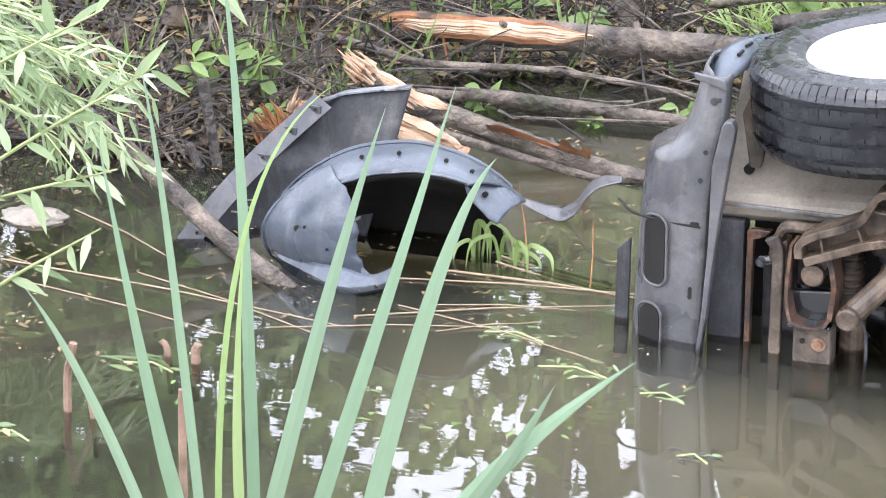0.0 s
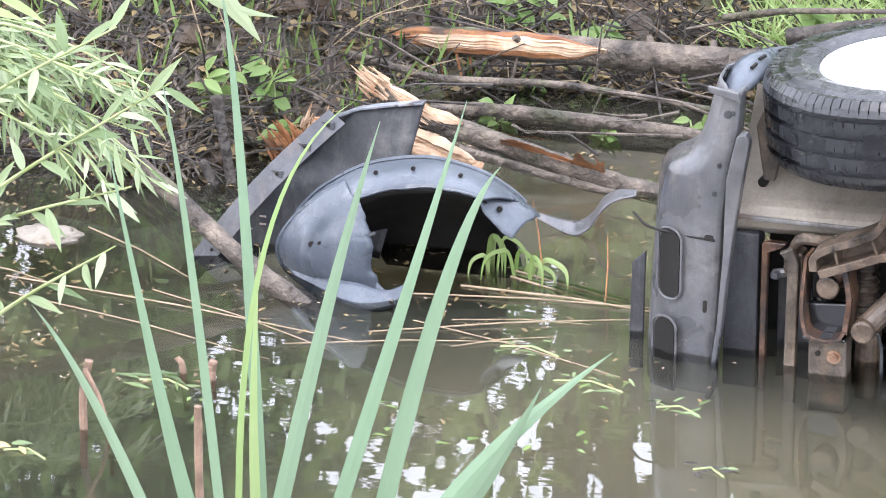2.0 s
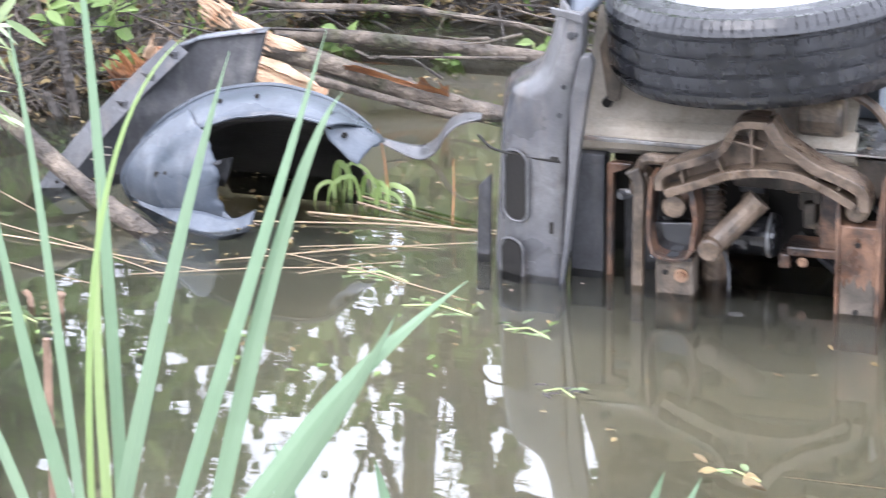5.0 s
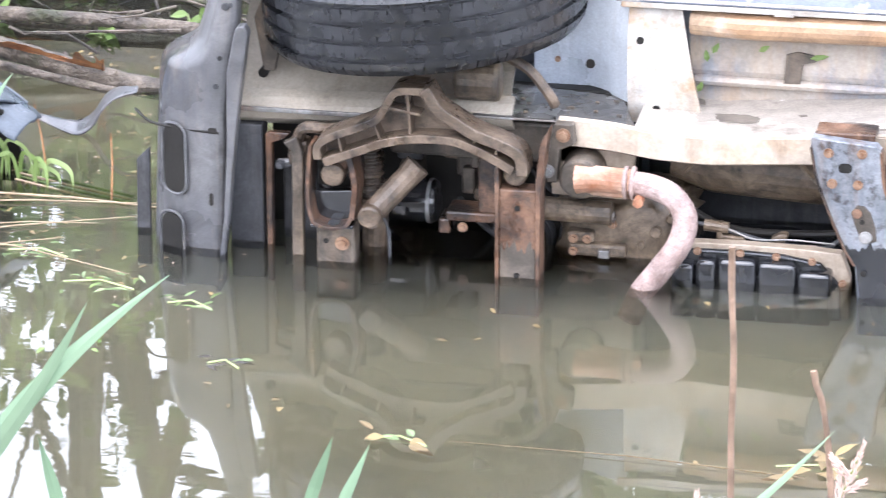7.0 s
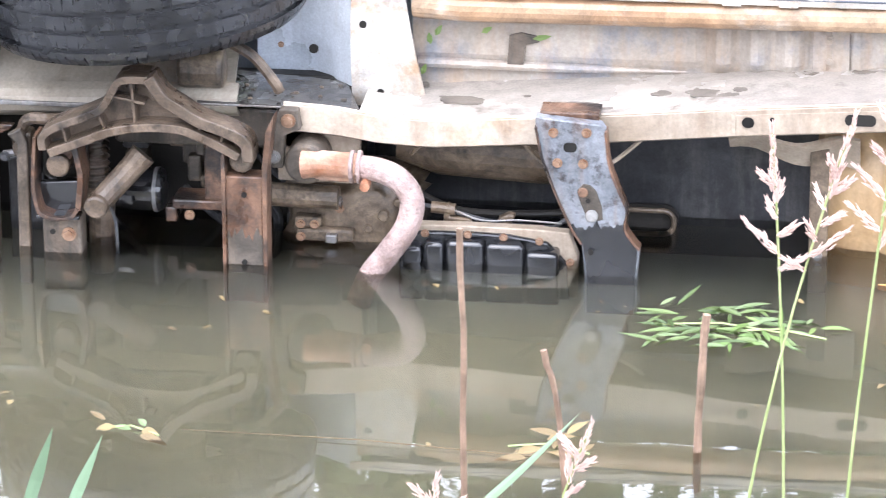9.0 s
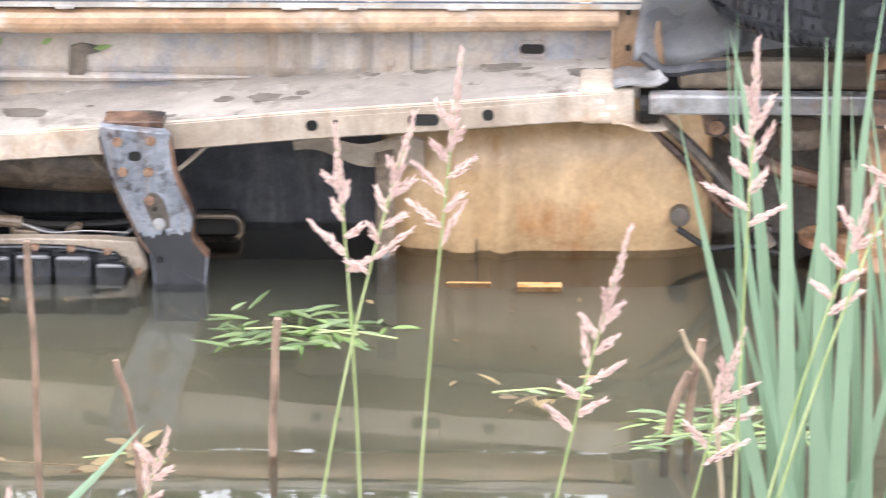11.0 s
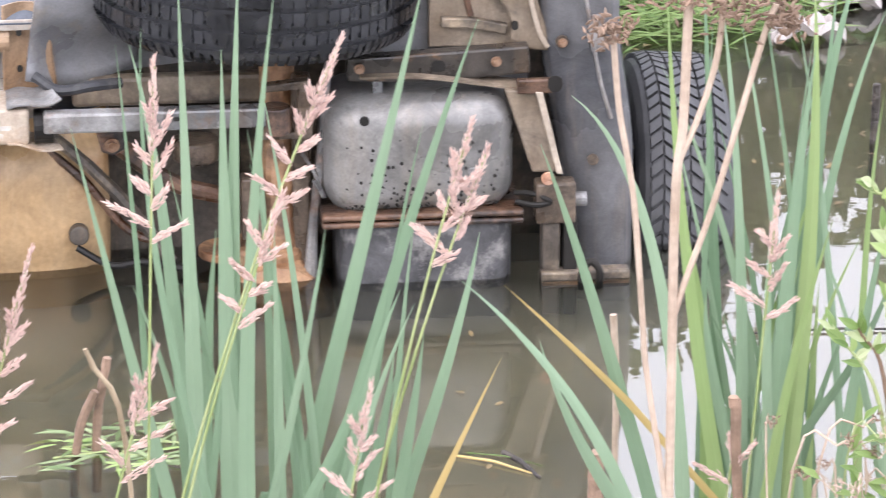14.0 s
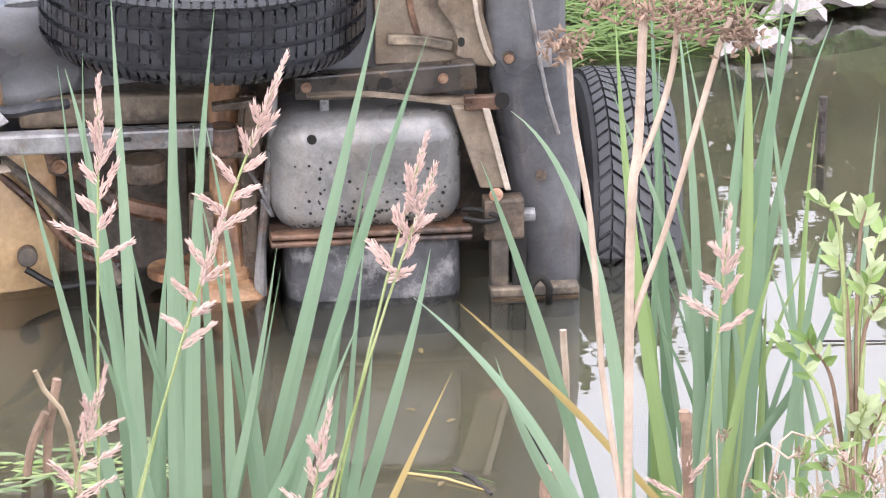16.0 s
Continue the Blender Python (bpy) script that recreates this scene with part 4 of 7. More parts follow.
    bolt(-1.545, 8.915, 0.322, CAR, 0.014)
    bolt(-1.575, 8.9, 0.245, CAR, 0.013, STEEL)
    mount = part("engine_mount", box((-1.745, 8.99, 0.09), (-1.695, 9.10, 0.24), 0.006), RUST, CAR, "orange-rusted engine mount")
    part("foot", box((-1.815, 8.98, 0.085), (-1.68, 9.06, 0.108), 0.005), RUST, mount)
    part("foot_end", box((-1.83, 8.98, 0.055), (-1.805, 9.05, 0.09), 0.005), RUST, mount)
    bolt(-1.775, 8.975, 0.077, mount, 0.010)
    for x, z, s in ((-1.765, 0.2, 0.02), (-1.78, 0.15, 0.03), (-1.76, 0.12, 0.015), (-1.70, 0.27, 0.03)):
        part("engine_lug", box((x - s / 2, 9.06, z - s), (x + s / 2, 9.15, z + s), 0.006), DARKMETAL, CAR)
    part("oil_filter", disc((-1.905, 9.06, 0.100), 0.048, "x", 0.12, 28, bevel=0.012), BLACKGLOSS, CAR, "glossy black oil filter")
    part("filter_band", disc((-1.862, 9.06, 0.100), 0.0495, "x", 0.008, 28), STEEL, CAR)


build_front_underside()


def build_middle():
    # exhaust
    part("exhaust_socket", disc((-1.51, 8.955, 0.225), 0.046, "y", 0.09, 28, bevel=0.008), DARKMETAL, CAR)
    pipe = part("exhaust_pipe", tube(arc([(-1.40, 8.905, 0.227), (-1.345, 8.89, 0.226), (-1.30, 8.87, 0.212), (-1.274, 8.86, 0.172), (-1.285, 8.855, 0.115), (-1.325, 8.85, 0.055), (-1.365, 8.85, 0.0), (-1.39, 8.85, -0.06)], 6), 0.0265, 16), PIPE, CAR, "pink-rusted bent exhaust pipe dipping into the water")
    part("pipe_stub", tube([(-1.515, 8.92, 0.225), (-1.47, 8.915, 0.228), (-1.395, 8.905, 0.228)], [0.034, 0.028, 0.028], 18), PIPE_ORANGE, pipe)
    part("pipe_stub", tube([(-1.505, 8.93, 0.208), (-1.40, 8.91, 0.208)], [0.022, 0.018], 12), PIPE_ORANGE, pipe)
    for x in (-1.408, -1.392):
        part("clamp", disc((x, 8.905, 0.227), 0.036, "x", 0.009, 24, bevel=0.003), PIPE, pipe)
    part("clamp_bolt", disc((-1.375, 8.87, 0.20), 0.011, "y", 0.03, 10), PIPE_ORANGE, pipe)
    # gearbox housing: a lumpy casting
    gb = bmesh.new()
    bmesh.ops.create_icosphere(gb, subdivisions=4, radius=1)
    for v in gb.verts:
        k = 1 + 0.30 * noise.fractal(v.co * 3.4, 1.0, 2.0, 4)
        c = Vector([math.copysign(abs(a) ** 0.6, a) for a in v.co])
        v.co = Vector((-1.43 + c.x * 0.14 * k, 9.12 + c.y * 0.11, 0.05 + c.z * 0.105 * k))
    box_ = part("gearbox", gb, GEARBOX, CAR, "silt-caked gearbox casing", smooth=True)
    part("gearbox_tube", tube([(-1.60, 8.98, 0.130), (-1.45, 8.98, 0.127)], 0.026, 16), GEARBOX, box_)
    part("gearbox_lug", tube([(-1.475, 8.99, 0.115), (-1.445, 8.99, 0.115)], 0.012, 10), STEEL, box_)
    part("shield", plate([(-1.585, 0.155), (-1.585, 0.28), (-1.40, 0.28), (-1.41, 0.165), (-1.43, 0.152)], 9.0, 0.01, 0.003), FRAMEPAINT, box_)
    part("lower_lug", box((-1.545, 8.99, 0.02), (-1.42, 9.05, 0.05), 0.008), GEARBOX, box_)
    part("lower_lug", box((-1.55, 8.99, 0.052), (-1.49, 9.04, 0.075), 0.006), GEARBOX, box_)
    part("sensor", box((-1.48, 8.975, 0.022), (-1.455, 9.0, 0.042), 0.003), STEEL, box_)
    for x, z in ((-1.535, 0.062), (-1.505, 0.062), (-1.535, 0.033), (-1.45, 0.10)):
        bolt(x, 8.99, z, box_, 0.009)
    for k in range(5):
        part("casting_boss", disc((-1.39 + 0.032 * (k % 4), 9.022 + 0.004 * k, 0.05 + 0.03 * (k % 3)), 0.009 + 0.004 * (k % 2), "y", 0.05, 10, bevel=0.003), GEARBOX, box_)
    # sump
    lip = [(-1.318, -0.12), (-1.314, 0.032), (-1.30, 0.056), (-1.27, 0.072), (-1.154, 0.074), (-1.077, 0.071), (-0.995, 0.058), (-0.953, 0.012), (-0.945, -0.12)]
    sump = part("oil_sump", plate(lip, 8.94, 0.18, 0.004), BLACKGLOSS, CAR, "glossy black ribbed oil sump at the waterline")
    for x0, x1, zt in ((-1.311, -1.261, 0.050), (-1.258, -1.214, 0.062), (-1.211, -1.128, 0.066), (-1.125, -1.042, 0.063), (-1.039, -0.968, 0.047)):
        part("sump_panel", box((x0, 8.905, -0.14), (x1, 8.97, zt), 0.012, 4), BLACKGLOSS, sump, smooth=True)
    part("sump_lip", tube([(x, 8.935, z) for x, z in lip[1:-1]], 0.005, 8), BLACKGLOSS, sump)
    part("sump_rail", plate([(-1.318, 0.03), (-1.303, 0.066), (-1.27, 0.084), (-1.175, 0.086), (-1.033, 0.084), (-0.950, 0.079), (-0.930, 0.024), (-0.934, -0.1), (-0.95, -0.1), (-0.955, 0.01), (-0.99, 0.05), (-1.30, 0.03)], 8.952, 0.03, 0.003), FRAMEPAINT, sump, "tan sump flange")
    for x, z in ((-1.257, 0.073), (-1.165, 0.074), (-1.088, 0.071), (-1.011, 0.065), (-0.945, 0.02)):
        bolt(x, 8.935, z, sump, 0.008)
    clip = part("sump_bracket", plate([(-1.225, 0.07), (-1.225, 0.115), (-1.212, 0.12), (-1.212, 0.09), (-1.165, 0.086), (-1.165, 0.07)], 8.99, 0.02, 0.003), GEARBOX, sump)
    part("union", tube([(-1.252, 9.0, 0.108), (-1.20, 9.0, 0.104)], 0.013, 12), GEARBOX, clip)
    part("sump_bracket", plate([(-1.11, 0.07), (-1.108, 0.088), (-1.085, 0.10), (-1.070, 0.096), (-1.078, 0.08), (-1.088, 0.07)], 8.995, 0.025, 0.004), GEARBOX, sump)
    part("sump_bracket", box((-1.042, 8.96, 0.06), (-1.006, 8.99, 0.082), 0.004), PIPE, sump)
    part("oil_line", tube(arc([(-1.28, 9.0, 0.114), (-1.20, 9.0, 0.098), (-1.11, 9.0, 0.078), (-1.003, 9.0, 0.072), (-0.97, 9.0, 0.085), (-0.955, 9.0, 0.10)], 5), 0.005, 8), DARKPLASTIC, sump)
    part("brake_line", tube(arc([(-1.20, 8.995, 0.103), (-1.14, 8.995, 0.083), (-1.06, 8.995, 0.087), (-0.97, 8.995, 0.083)], 5), 0.0025, 6), STEEL, sump)
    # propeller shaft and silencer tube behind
    # dark backing board, added for the shade beneath the floor
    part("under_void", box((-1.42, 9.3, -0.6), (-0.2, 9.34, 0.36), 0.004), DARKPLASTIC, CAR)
    part("shaft_tube", tube([(-1.34, 9.14, 0.215), (-1.25, 9.14, 0.205), (-0.98, 9.14, 0.192), (-0.9, 9.14, 0.19)], [0.05, 0.070, 0.072, 0.06], 22), GEARBOX, CAR, "silted silencer tube")
    part("wire_clip", tube(arc([(-1.36, 9.02, 0.27), (-1.30, 9.02, 0.275), (-1.265, 9.02, 0.262), (-1.30, 9.03, 0.215)]), 0.005, 6), GEARBOX, CAR)
    part("wire_clip", tube(arc([(-1.07, 9.02, 0.275), (-1.03, 9.0, 0.235), (-0.985, 8.97, 0.215)]), 0.006, 6), GEARBOX, CAR)
    part("wire_clip", tube(arc([(-0.79, 9.0, 0.29), (-0.84, 8.98, 0.25), (-0.87, 8.96, 0.232)]), 0.005, 6), FRAMEPAINT, CAR)
    part("loom", tube(arc([(-1.37, 9.08, 0.17), (-1.30, 9.05, 0.13), (-1.20, 9.05, 0.085), (-1.05, 9.05, 0.082), (-0.93, 9.03, 0.10)]), 0.008, 8), VOID, CAR)
    part("dark_shield", sheet(lambda u, v: Vector((-0.92 + 0.56 * u, 9.19 + 0.06 * math.sin(v * 3), -0.3 + 0.62 * v)), 8, 8, 0.006), DARKPLASTIC, CAR, "dark grey transfer shield")
    part("grommet", tube([(x, 9.155, z) for x, z in slot_outline(-0.86, -0.742, 0.008, 0.062, 5)] + [(-0.744, 9.155, 0.045)], 0.006, 8), GEARBOX, CAR)
    part("grommet_void", plate(slot_outline(-0.86, -0.735, 0.0, 0.07), 9.17, 0.01, 0), VOID, CAR)
    # bent crossmember with bolts
    near = [(-1.014, 0.366), (-1.013, 0.345), (-0.998, 0.272), (-0.964, 0.182), (-0.937, 0.122), (-0.915, 0.086), (-0.908, 0.014), (-0.91, -0.3)]
    far = [(-0.876, 0.353), (-0.866, 0.340), (-0.858, 0.268), (-0.837, 0.208), (-0.820, 0.166), (-0.823, 0.123), (-0.805, 0.093), (-0.792, 0.078), (-0.796, 0.022), (-0.80, -0.3)]
    xm = part("bent_crossmember", plate(far + near[::-1], 8.872, 0.035, 0.003), BLUESTEEL, CAR, "blue-black bent crossmember with rusty bolts")
    for edge in (near[1:6], far[1:8]):
        part("rusty_edge", strip(edge, 0.005, 8.867, 0.04, 0.001), RUST, xm)
    part("cap", box((-1.008, 8.90, 0.352), (-0.882, 8.97, 0.368), 0.003), RUST, xm)
    for x, z in ((-0.975, 0.335), (-0.905, 0.337), (-0.966, 0.268), (-0.912, 0.268)):
        bolt(x, 8.87, z, xm, 0.0095)
    part("hole", plate(slot_outline(-0.954, -0.926, 0.292, 0.312), 8.869, 0.006, 0), VOID, xm)
    part("dent", plate([(-0.912, 0.222), (-0.925, 0.206), (-0.918, 0.180), (-0.905, 0.148), (-0.885, 0.138), (-0.870, 0.143), (-0.872, 0.172), (-0.884, 0.207), (-0.897, 0.220)], 8.869, 0.006, 0.002), DARKMETAL, xm, "rusted dent with holes")
    part("dent_lug", disc((-0.912, 8.866, 0.204), 0.011, "y", 0.006, 14, bevel=0.002), RUST, xm)
    part("dent_lug", disc((-0.893, 8.866, 0.152), 0.014, "y", 0.006, 14, bevel=0.002), STEEL, xm)
    part("hole", disc((-0.901, 8.866, 0.186), 0.005, "y", 0.004, 12), VOID, xm)
    part("hole", disc((-0.895, 8.866, 0.071), 0.006, "y", 0.004, 12), VOID, xm)
    # the black paint below ends in a ragged line
    edge = [(-0.940 + 0.116 * k / 30, 0.122 + 0.020 * noise.fractal(Vector((k * 0.31, 5.0, 0)), 1.0, 2.0, 4) + 0.012 * k / 30) for k in range(31)]
    part("black_foot", plate(edge + [(-0.826, 0.123), (-0.808, 0.093), (-0.797, 0.076), (-0.801, 0.022), (-0.805, -0.2), (-0.905, -0.2), (-0.903, 0.014), (-0.912, 0.086)], 8.8695, 0.004, 0.001), BLACKGLOSS, xm)
    # long chassis rail
    rail = ((-1.56, 0.318), (-1.45, 0.312), (-1.36, 0.298), (-1.25, 0.292), (-1.035, 0.307), (-0.82, 0.323), (-0.605, 0.343), (-0.30, 0.365), (-0.05, 0.385), (0.06, 0.392))

    def railface(u, v):
        x = -1.56 + 1.62 * u
        z = lerp_table(rail, x)
        s = v * 4
        pts = [(9.10, -0.034), (8.96, -0.031), (8.945, -0.024), (8.945, 0.026), (8.955, 0.030)]
        i = min(int(s), 3)
        y = pts[i][0] + (pts[i + 1][0] - pts[i][0]) * (s - i)
        return Vector((x, y, z + pts[i][1] + (pts[i + 1][1] - pts[i][1]) * (s - i)))

    rl = part("chassis_rail", sheet(railface, 40, 8, 0.004), FRAMEPAINT, CAR, "long beige chassis rail with punched holes")
    part("rail_flange", tube([(x, 8.948, z + 0.031) for x, z in rail], 0.004, 6), FRAMEPAINT, rl)
    part("rail_top", sheet(lambda u, v: Vector((-1.40 + 1.46 * u, 8.955 + 0.215 * v, lerp_table(rail, -1.40 + 1.46 * u) + 0.029 + 0.012 * v * v + 0.003 * noise.noise(Vector((u * 30, v * 6, 1))))), 60, 8, 0.004), WETFLOOR, rl, "muddy top of the rail with puddles")
    for x0, x1, z0, z1 in ((-1.232, -1.208, -0.009, 0.014), (-0.714, -0.704, -0.008, 0.006), (-0.585, -0.560, -0.008, 0.014), (-0.527, -0.517, 0.0, 0.012), (-0.37, -0.305, -0.012, 0.012), (-0.214, -0.19, -0.011, 0.013), (-1.062, -1.042, -0.01, 0.01)):
        c = lerp_table(rail, (x0 + x1) / 2)
        hole(x0, x1, c + z0, c + z1, 8.9385 if x0 > -0.6 else 8.943, rl)
    part("rail_sleeve", strip([(-0.602, 0.340), (-0.45, 0.351), (-0.30, 0.362), (-0.05, 0.382)], 0.046, 8.9405, 0.004, 0.0015), FRAMEPAINT, rl)
    part("rail_joint", box((-0.608, 8.938, 0.318), (-0.598, 8.946, 0.374), 0.001), FRAMEPAINT, rl)
    for k in range(13):
        # shallow puddles, longer than wide, with a ragged edge
        x, y = -1.36 + 1.40 * (k + random.random() * 0.9) / 13, random.uniform(8.99, 9.14)
        rx = random.choice((0.010, 0.016, 0.03, 0.06))
        ry = min(0.030, rx * random.uniform(0.4, 0.8))
        z = lerp_table(rail, x) + 0.034 + 0.012 * ((y - 8.955) / 0.215) ** 2
        bm = bmesh.new()
        ring = []
        for j in range(22):
            a = 6.2832 * j / 22
            q = 1 + 0.55 * noise.noise(Vector((math.cos(a) * 1.6, math.sin(a) * 1.6, k * 3.1)))
            ring.append((x + rx * q * math.cos(a), y + ry * q * math.sin(a)))
        top = [bm.verts.new((px, py, z + 0.05 * (px - x))) for px, py in ring]
        low = [bm.verts.new((px, py, z + 0.05 * (px - x) - 0.003)) for px, py in ring]
        bm.faces.new(top)
        for j in range(22):
            bm.faces.new((top[j], low[j], low[(j + 1) % 22], top[(j + 1) % 22]))
        part("puddle", bm, PUDDLE, rl)
    # floor pan above the rail
    pan = part("floor_pan", sheet(lambda u, v: Vector((-1.31 + 1.46 * u, 9.165 - 0.012 * step(0.25, 0.45, v) + 0.012 * math.sin(min(max((u - 0.42) / 0.25, 0), 1) * math.pi * 10) * step(0.2, 0.5, v) * step(1.0, 0.8, v), 0.325 + 0.19 * v)), 120, 16, 0.005), FLOORPAINT, CAR, "silt-washed grey floor pan with pressed ribs")
    part("swage", tube([(-1.30, 9.15, 0.385), (-0.95, 9.15, 0.382), (-0.72, 9.16, 0.380)], [0.012, 0.010, 0.003], 8), FLOORPAINT, pan)
    # thin dark plate painted in for a reflection on the pan
    part("drain_cutout", plate([(-1.105, 0.39), (-1.10, 0.455), (-1.075, 0.462), (-1.04, 0.455), (-1.035, 0.442), (-1.065, 0.435), (-1.07, 0.39)], 9.138, 0.006, 0.001), DARKMETAL, pan)
    part("seam_plate", box((-0.452, 9.142, 0.395), (-0.372, 9.152, 0.50), 0.003), FLOORPAINT, pan)
    for z in (0.425, 0.47):
        bolt(-0.415, 9.14, z, pan, 0.009, FLOORPAINT)
    part("slot_ring", tube([(x, 9.148, z) for x, z in slot_outline(-0.142, -0.082, 0.433, 0.468)] + [(-0.082, 9.148, 0.45)], 0.004, 6), FLOORPAINT, pan)
    hole(-0.138, -0.086, 0.440, 0.461, 9.148, pan)
    # leaves stuck to it
    for x, z, a in ((-1.05, 0.45, 10), (-1.29, 0.36, 70), (-1.26, 0.45, 60), (-1.27, 0.43, 100), (-1.16, 0.46, 30)):
        bm = bmesh.new()
        small_leaf(bm, Vector((x, 9.135, z)), Vector((math.cos(radians(a)), 0, math.sin(radians(a)))), random.uniform(0.025, 0.05), 0.013, Vector((0, -1, 0.2)))
        part("stuck_leaf", bm, GRASS, pan, "small green leaf stuck to the metal")
    # sill
    sill = part("sill", tube([(-1.30, 9.115, 0.528), (-1.2, 9.10, 0.527), (-0.6, 9.10, 0.531), (0.07, 9.105, 0.537)], 0.030, 16), SILLTAN, CAR, "tan rounded sill")
    part("pinch_weld", box((-1.45, 9.075, 0.562), (0.16, 9.083, 0.585), 0.002), PALEPAINT, sill, "chipped white sill seam")
    part("sill_skin", sheet(lambda u, v: Vector((-1.46 + 1.64 * u, 9.075 + 0.45 * v, 0.575 + 0.15 * math.sin(v * 1.5))), 20, 8, 0.004), SILLBLUE, sill)
    for x in (-1.1, -0.62, -0.5, -0.27):
        part("weld_tag", box((x - 0.02, 9.068, 0.561), (x + 0.02, 9.075, 0.568), 0.001), PALEPAINT, sill)
    end = part("sill_end_plate", sheet(lambda u, v: Vector((-1.435 + 0.115 * u + 0.05 * u * (1 - v), 9.10 - 0.02 * math.sin(v * 3.1), 0.30 + 0.255 * v)), 8, 12, 0.006), PALEPAINT, CAR, "pale sill end plate with punched holes")
    for x, z in ((-1.408, 0.488), (-1.413, 0.415), (-1.372, 0.335)):
        hole(x - 0.008, x + 0.008, z - 0.008, z + 0.008, 9.078, end)
    part("inner_wing_panel", sheet(lambda u, v: Vector((-1.66 + 0.23 * u, 9.20 - 0.09 * u * u + 0.03 * math.sin(u * 3.1), 0.335 + 0.27 * v)), 12, 10, 0.006), INNER, CAR, "silver-blue inner wing panel")
    corners = [Vector(c) for c in ((-1.75, 8.96, 0.337), (-1.4, 8.96, 0.331), (-1.755, 9.15, 0.348), (-1.456, 9.15, 0.328))]
    ledge = part("shelf", sheet(lambda u, v: corners[0].lerp(corners[1], u).lerp(corners[2].lerp(corners[3], u), v) + Vector((0, 0, 0.002 * noise.noise(Vector((u * 14, v * 5, 2))))), 24, 8, 0.006), WETSHELF, CAR, "flat wet steel shelf with debris")
    part("shelf_lip", tube([corners[0] + Vector((-0.02, -0.003, 0)), corners[0].lerp(corners[1], 0.5) + Vector((0, -0.003, 0.002)), corners[1] + Vector((0, -0.003, 0))], 0.0025, 6), STEEL, ledge)
    for _ in range(26):
        u, v = random.random() ** 1.4, random.random()
        p = corners[0].lerp(corners[1], u).lerp(corners[2].lerp(corners[3], u), v) + Vector((0, 0, 0.008))
        r = random.uniform(0.0015, 0.004)
        part("debris", box(p - Vector((r * 1.6, r, 0.004)), p + Vector((r * 1.6, r, r * 0.7)), 0.002), random.choice((VOID, DARKMETAL, GEARBOX)), ledge)
    hole(-1.535, -1.515, 0.40, 0.42, 9.135, CAR)
    bolt(-1.60, 9.16, 0.41, CAR, 0.006)


build_middle()


def build_rear():
    # fuel tank
    def tankf(u, v):
        a = v * 2 - 1
        x = -0.43 + 0.70 * u
        edge = 1 - abs(2 * u - 1) ** 6
        y = 9.09 + 0.08 * (abs(a) ** 4) + 0.05 * (1 - edge) - 0.022 * step(0.5, 0.62, v)
        if 0.20 < u < 0.27 or 0.34 < u < 0.39:
            y -= 0.016
        return Vector((x, y, -0.32 + 0.62 * v + 0.05 * u * v))

    tank = part("fuel_tank", sheet(tankf, 60, 20, 0.006), TANK, CAR, "tan silt-stained fuel tank dipping in the water", smooth=True)
    part("tank_back", box((-0.43, 9.12, -0.32), (0.26, 9.33, 0.30), 0.03), TANK, tank)
    part("tank_plug", disc((0.205, 9.065, 0.105), 0.022, "y", 0.03, 20, bevel=0.004), DARKMETAL, tank)
    part("tank_flange", sheet(lambda u, v: Vector((-0.62 + 0.28 * u, 9.03 + 0.05 * v, 0.285 - 0.05 * u * v + 0.01 * math.sin(u * 9) - 0.035 * v)), 14, 5, 0.008), FRAMEPAINT, tank)
    part("tank_strap", box((-0.445, 9.04, -0.3), (-0.405, 9.055, 0.27), 0.003), GEARBOX, tank)
    part("strap_bolt", disc((-0.425, 9.035, 0.02), 0.010, "y", 0.012, 12), STEEL, tank)
    part("strap_bolt", disc((-0.425, 9.035, -0.01), 0.010, "y", 0.012, 12), STEEL, tank)
    part("seam_line", box((-0.232, 9.066, -0.06), (-0.229, 9.076, 0.05), 0.001), DARKMETAL, tank)
    for x in (-0.245, -0.095):
        part("amber_marker", box((x - 0.045, 8.865 + 0.02 * (x < -0.2), LEVEL - 0.012), (x + 0.05, 8.895, LEVEL + 0.001), 0.003), AMBER, CAR, "orange bar awash at the waterline")
    # trailing arm and its bracket
    sock = part("arm_bracket", box((-0.01, 8.942, 0.352), (0.105, 9.08, 0.432), 0.010, 3), FRAMEPAINT, CAR, "beige trailing-arm socket")
    part("socket_mouth", disc((0.135, 8.975, 0.385), 0.036, "x", 0.04, 20), VOID, sock)
    for k, (z, dz) in enumerate(((0.434, 0.020), (0.350, -0.012))):
        # torn flanges that stand out past the mouth
        part("socket_lip", sheet(lambda u, v: Vector((0.06 + 0.115 * u - 0.03 * v * u, 8.936 + 0.10 * v, z + dz * u * u + 0.006 * math.sin(u * 6 + k) + 0.006 * v)), 14, 5, 0.004), (STEEL, FRAMEPAINT)[k], sock, "bent torn flange")
    for x, z in ((0.03, 0.405), (0.055, 0.392), (0.04, 0.375)):
        part("flaked_patch", plate(slot_outline(x - 0.012, x + 0.012, z - 0.005, z + 0.005), 8.9405, 0.002, 0), PALEPAINT, sock)
    pillar = part("sill_end_plate", sheet(lambda u, v: Vector((0.055 + 0.115 * u - 0.02 * v * u, 9.085 + 0.03 * math.sin(u * 3.1), 0.425 + 0.19 * v)), 8, 12, 0.006), SILLTAN, CAR, "tan stained sill end plate")
    for z in (0.47, 0.55):
        hole(0.085, 0.097, z, z + 0.014, 9.078, pillar)
    arm = part("trailing_arm", box((0.135, 8.925, 0.380), (0.60, 8.965, 0.424), 0.006), STEEL, CAR, "grey steel trailing arm")
    hole(0.405, 0.428, 0.402, 0.411, 8.924, arm)
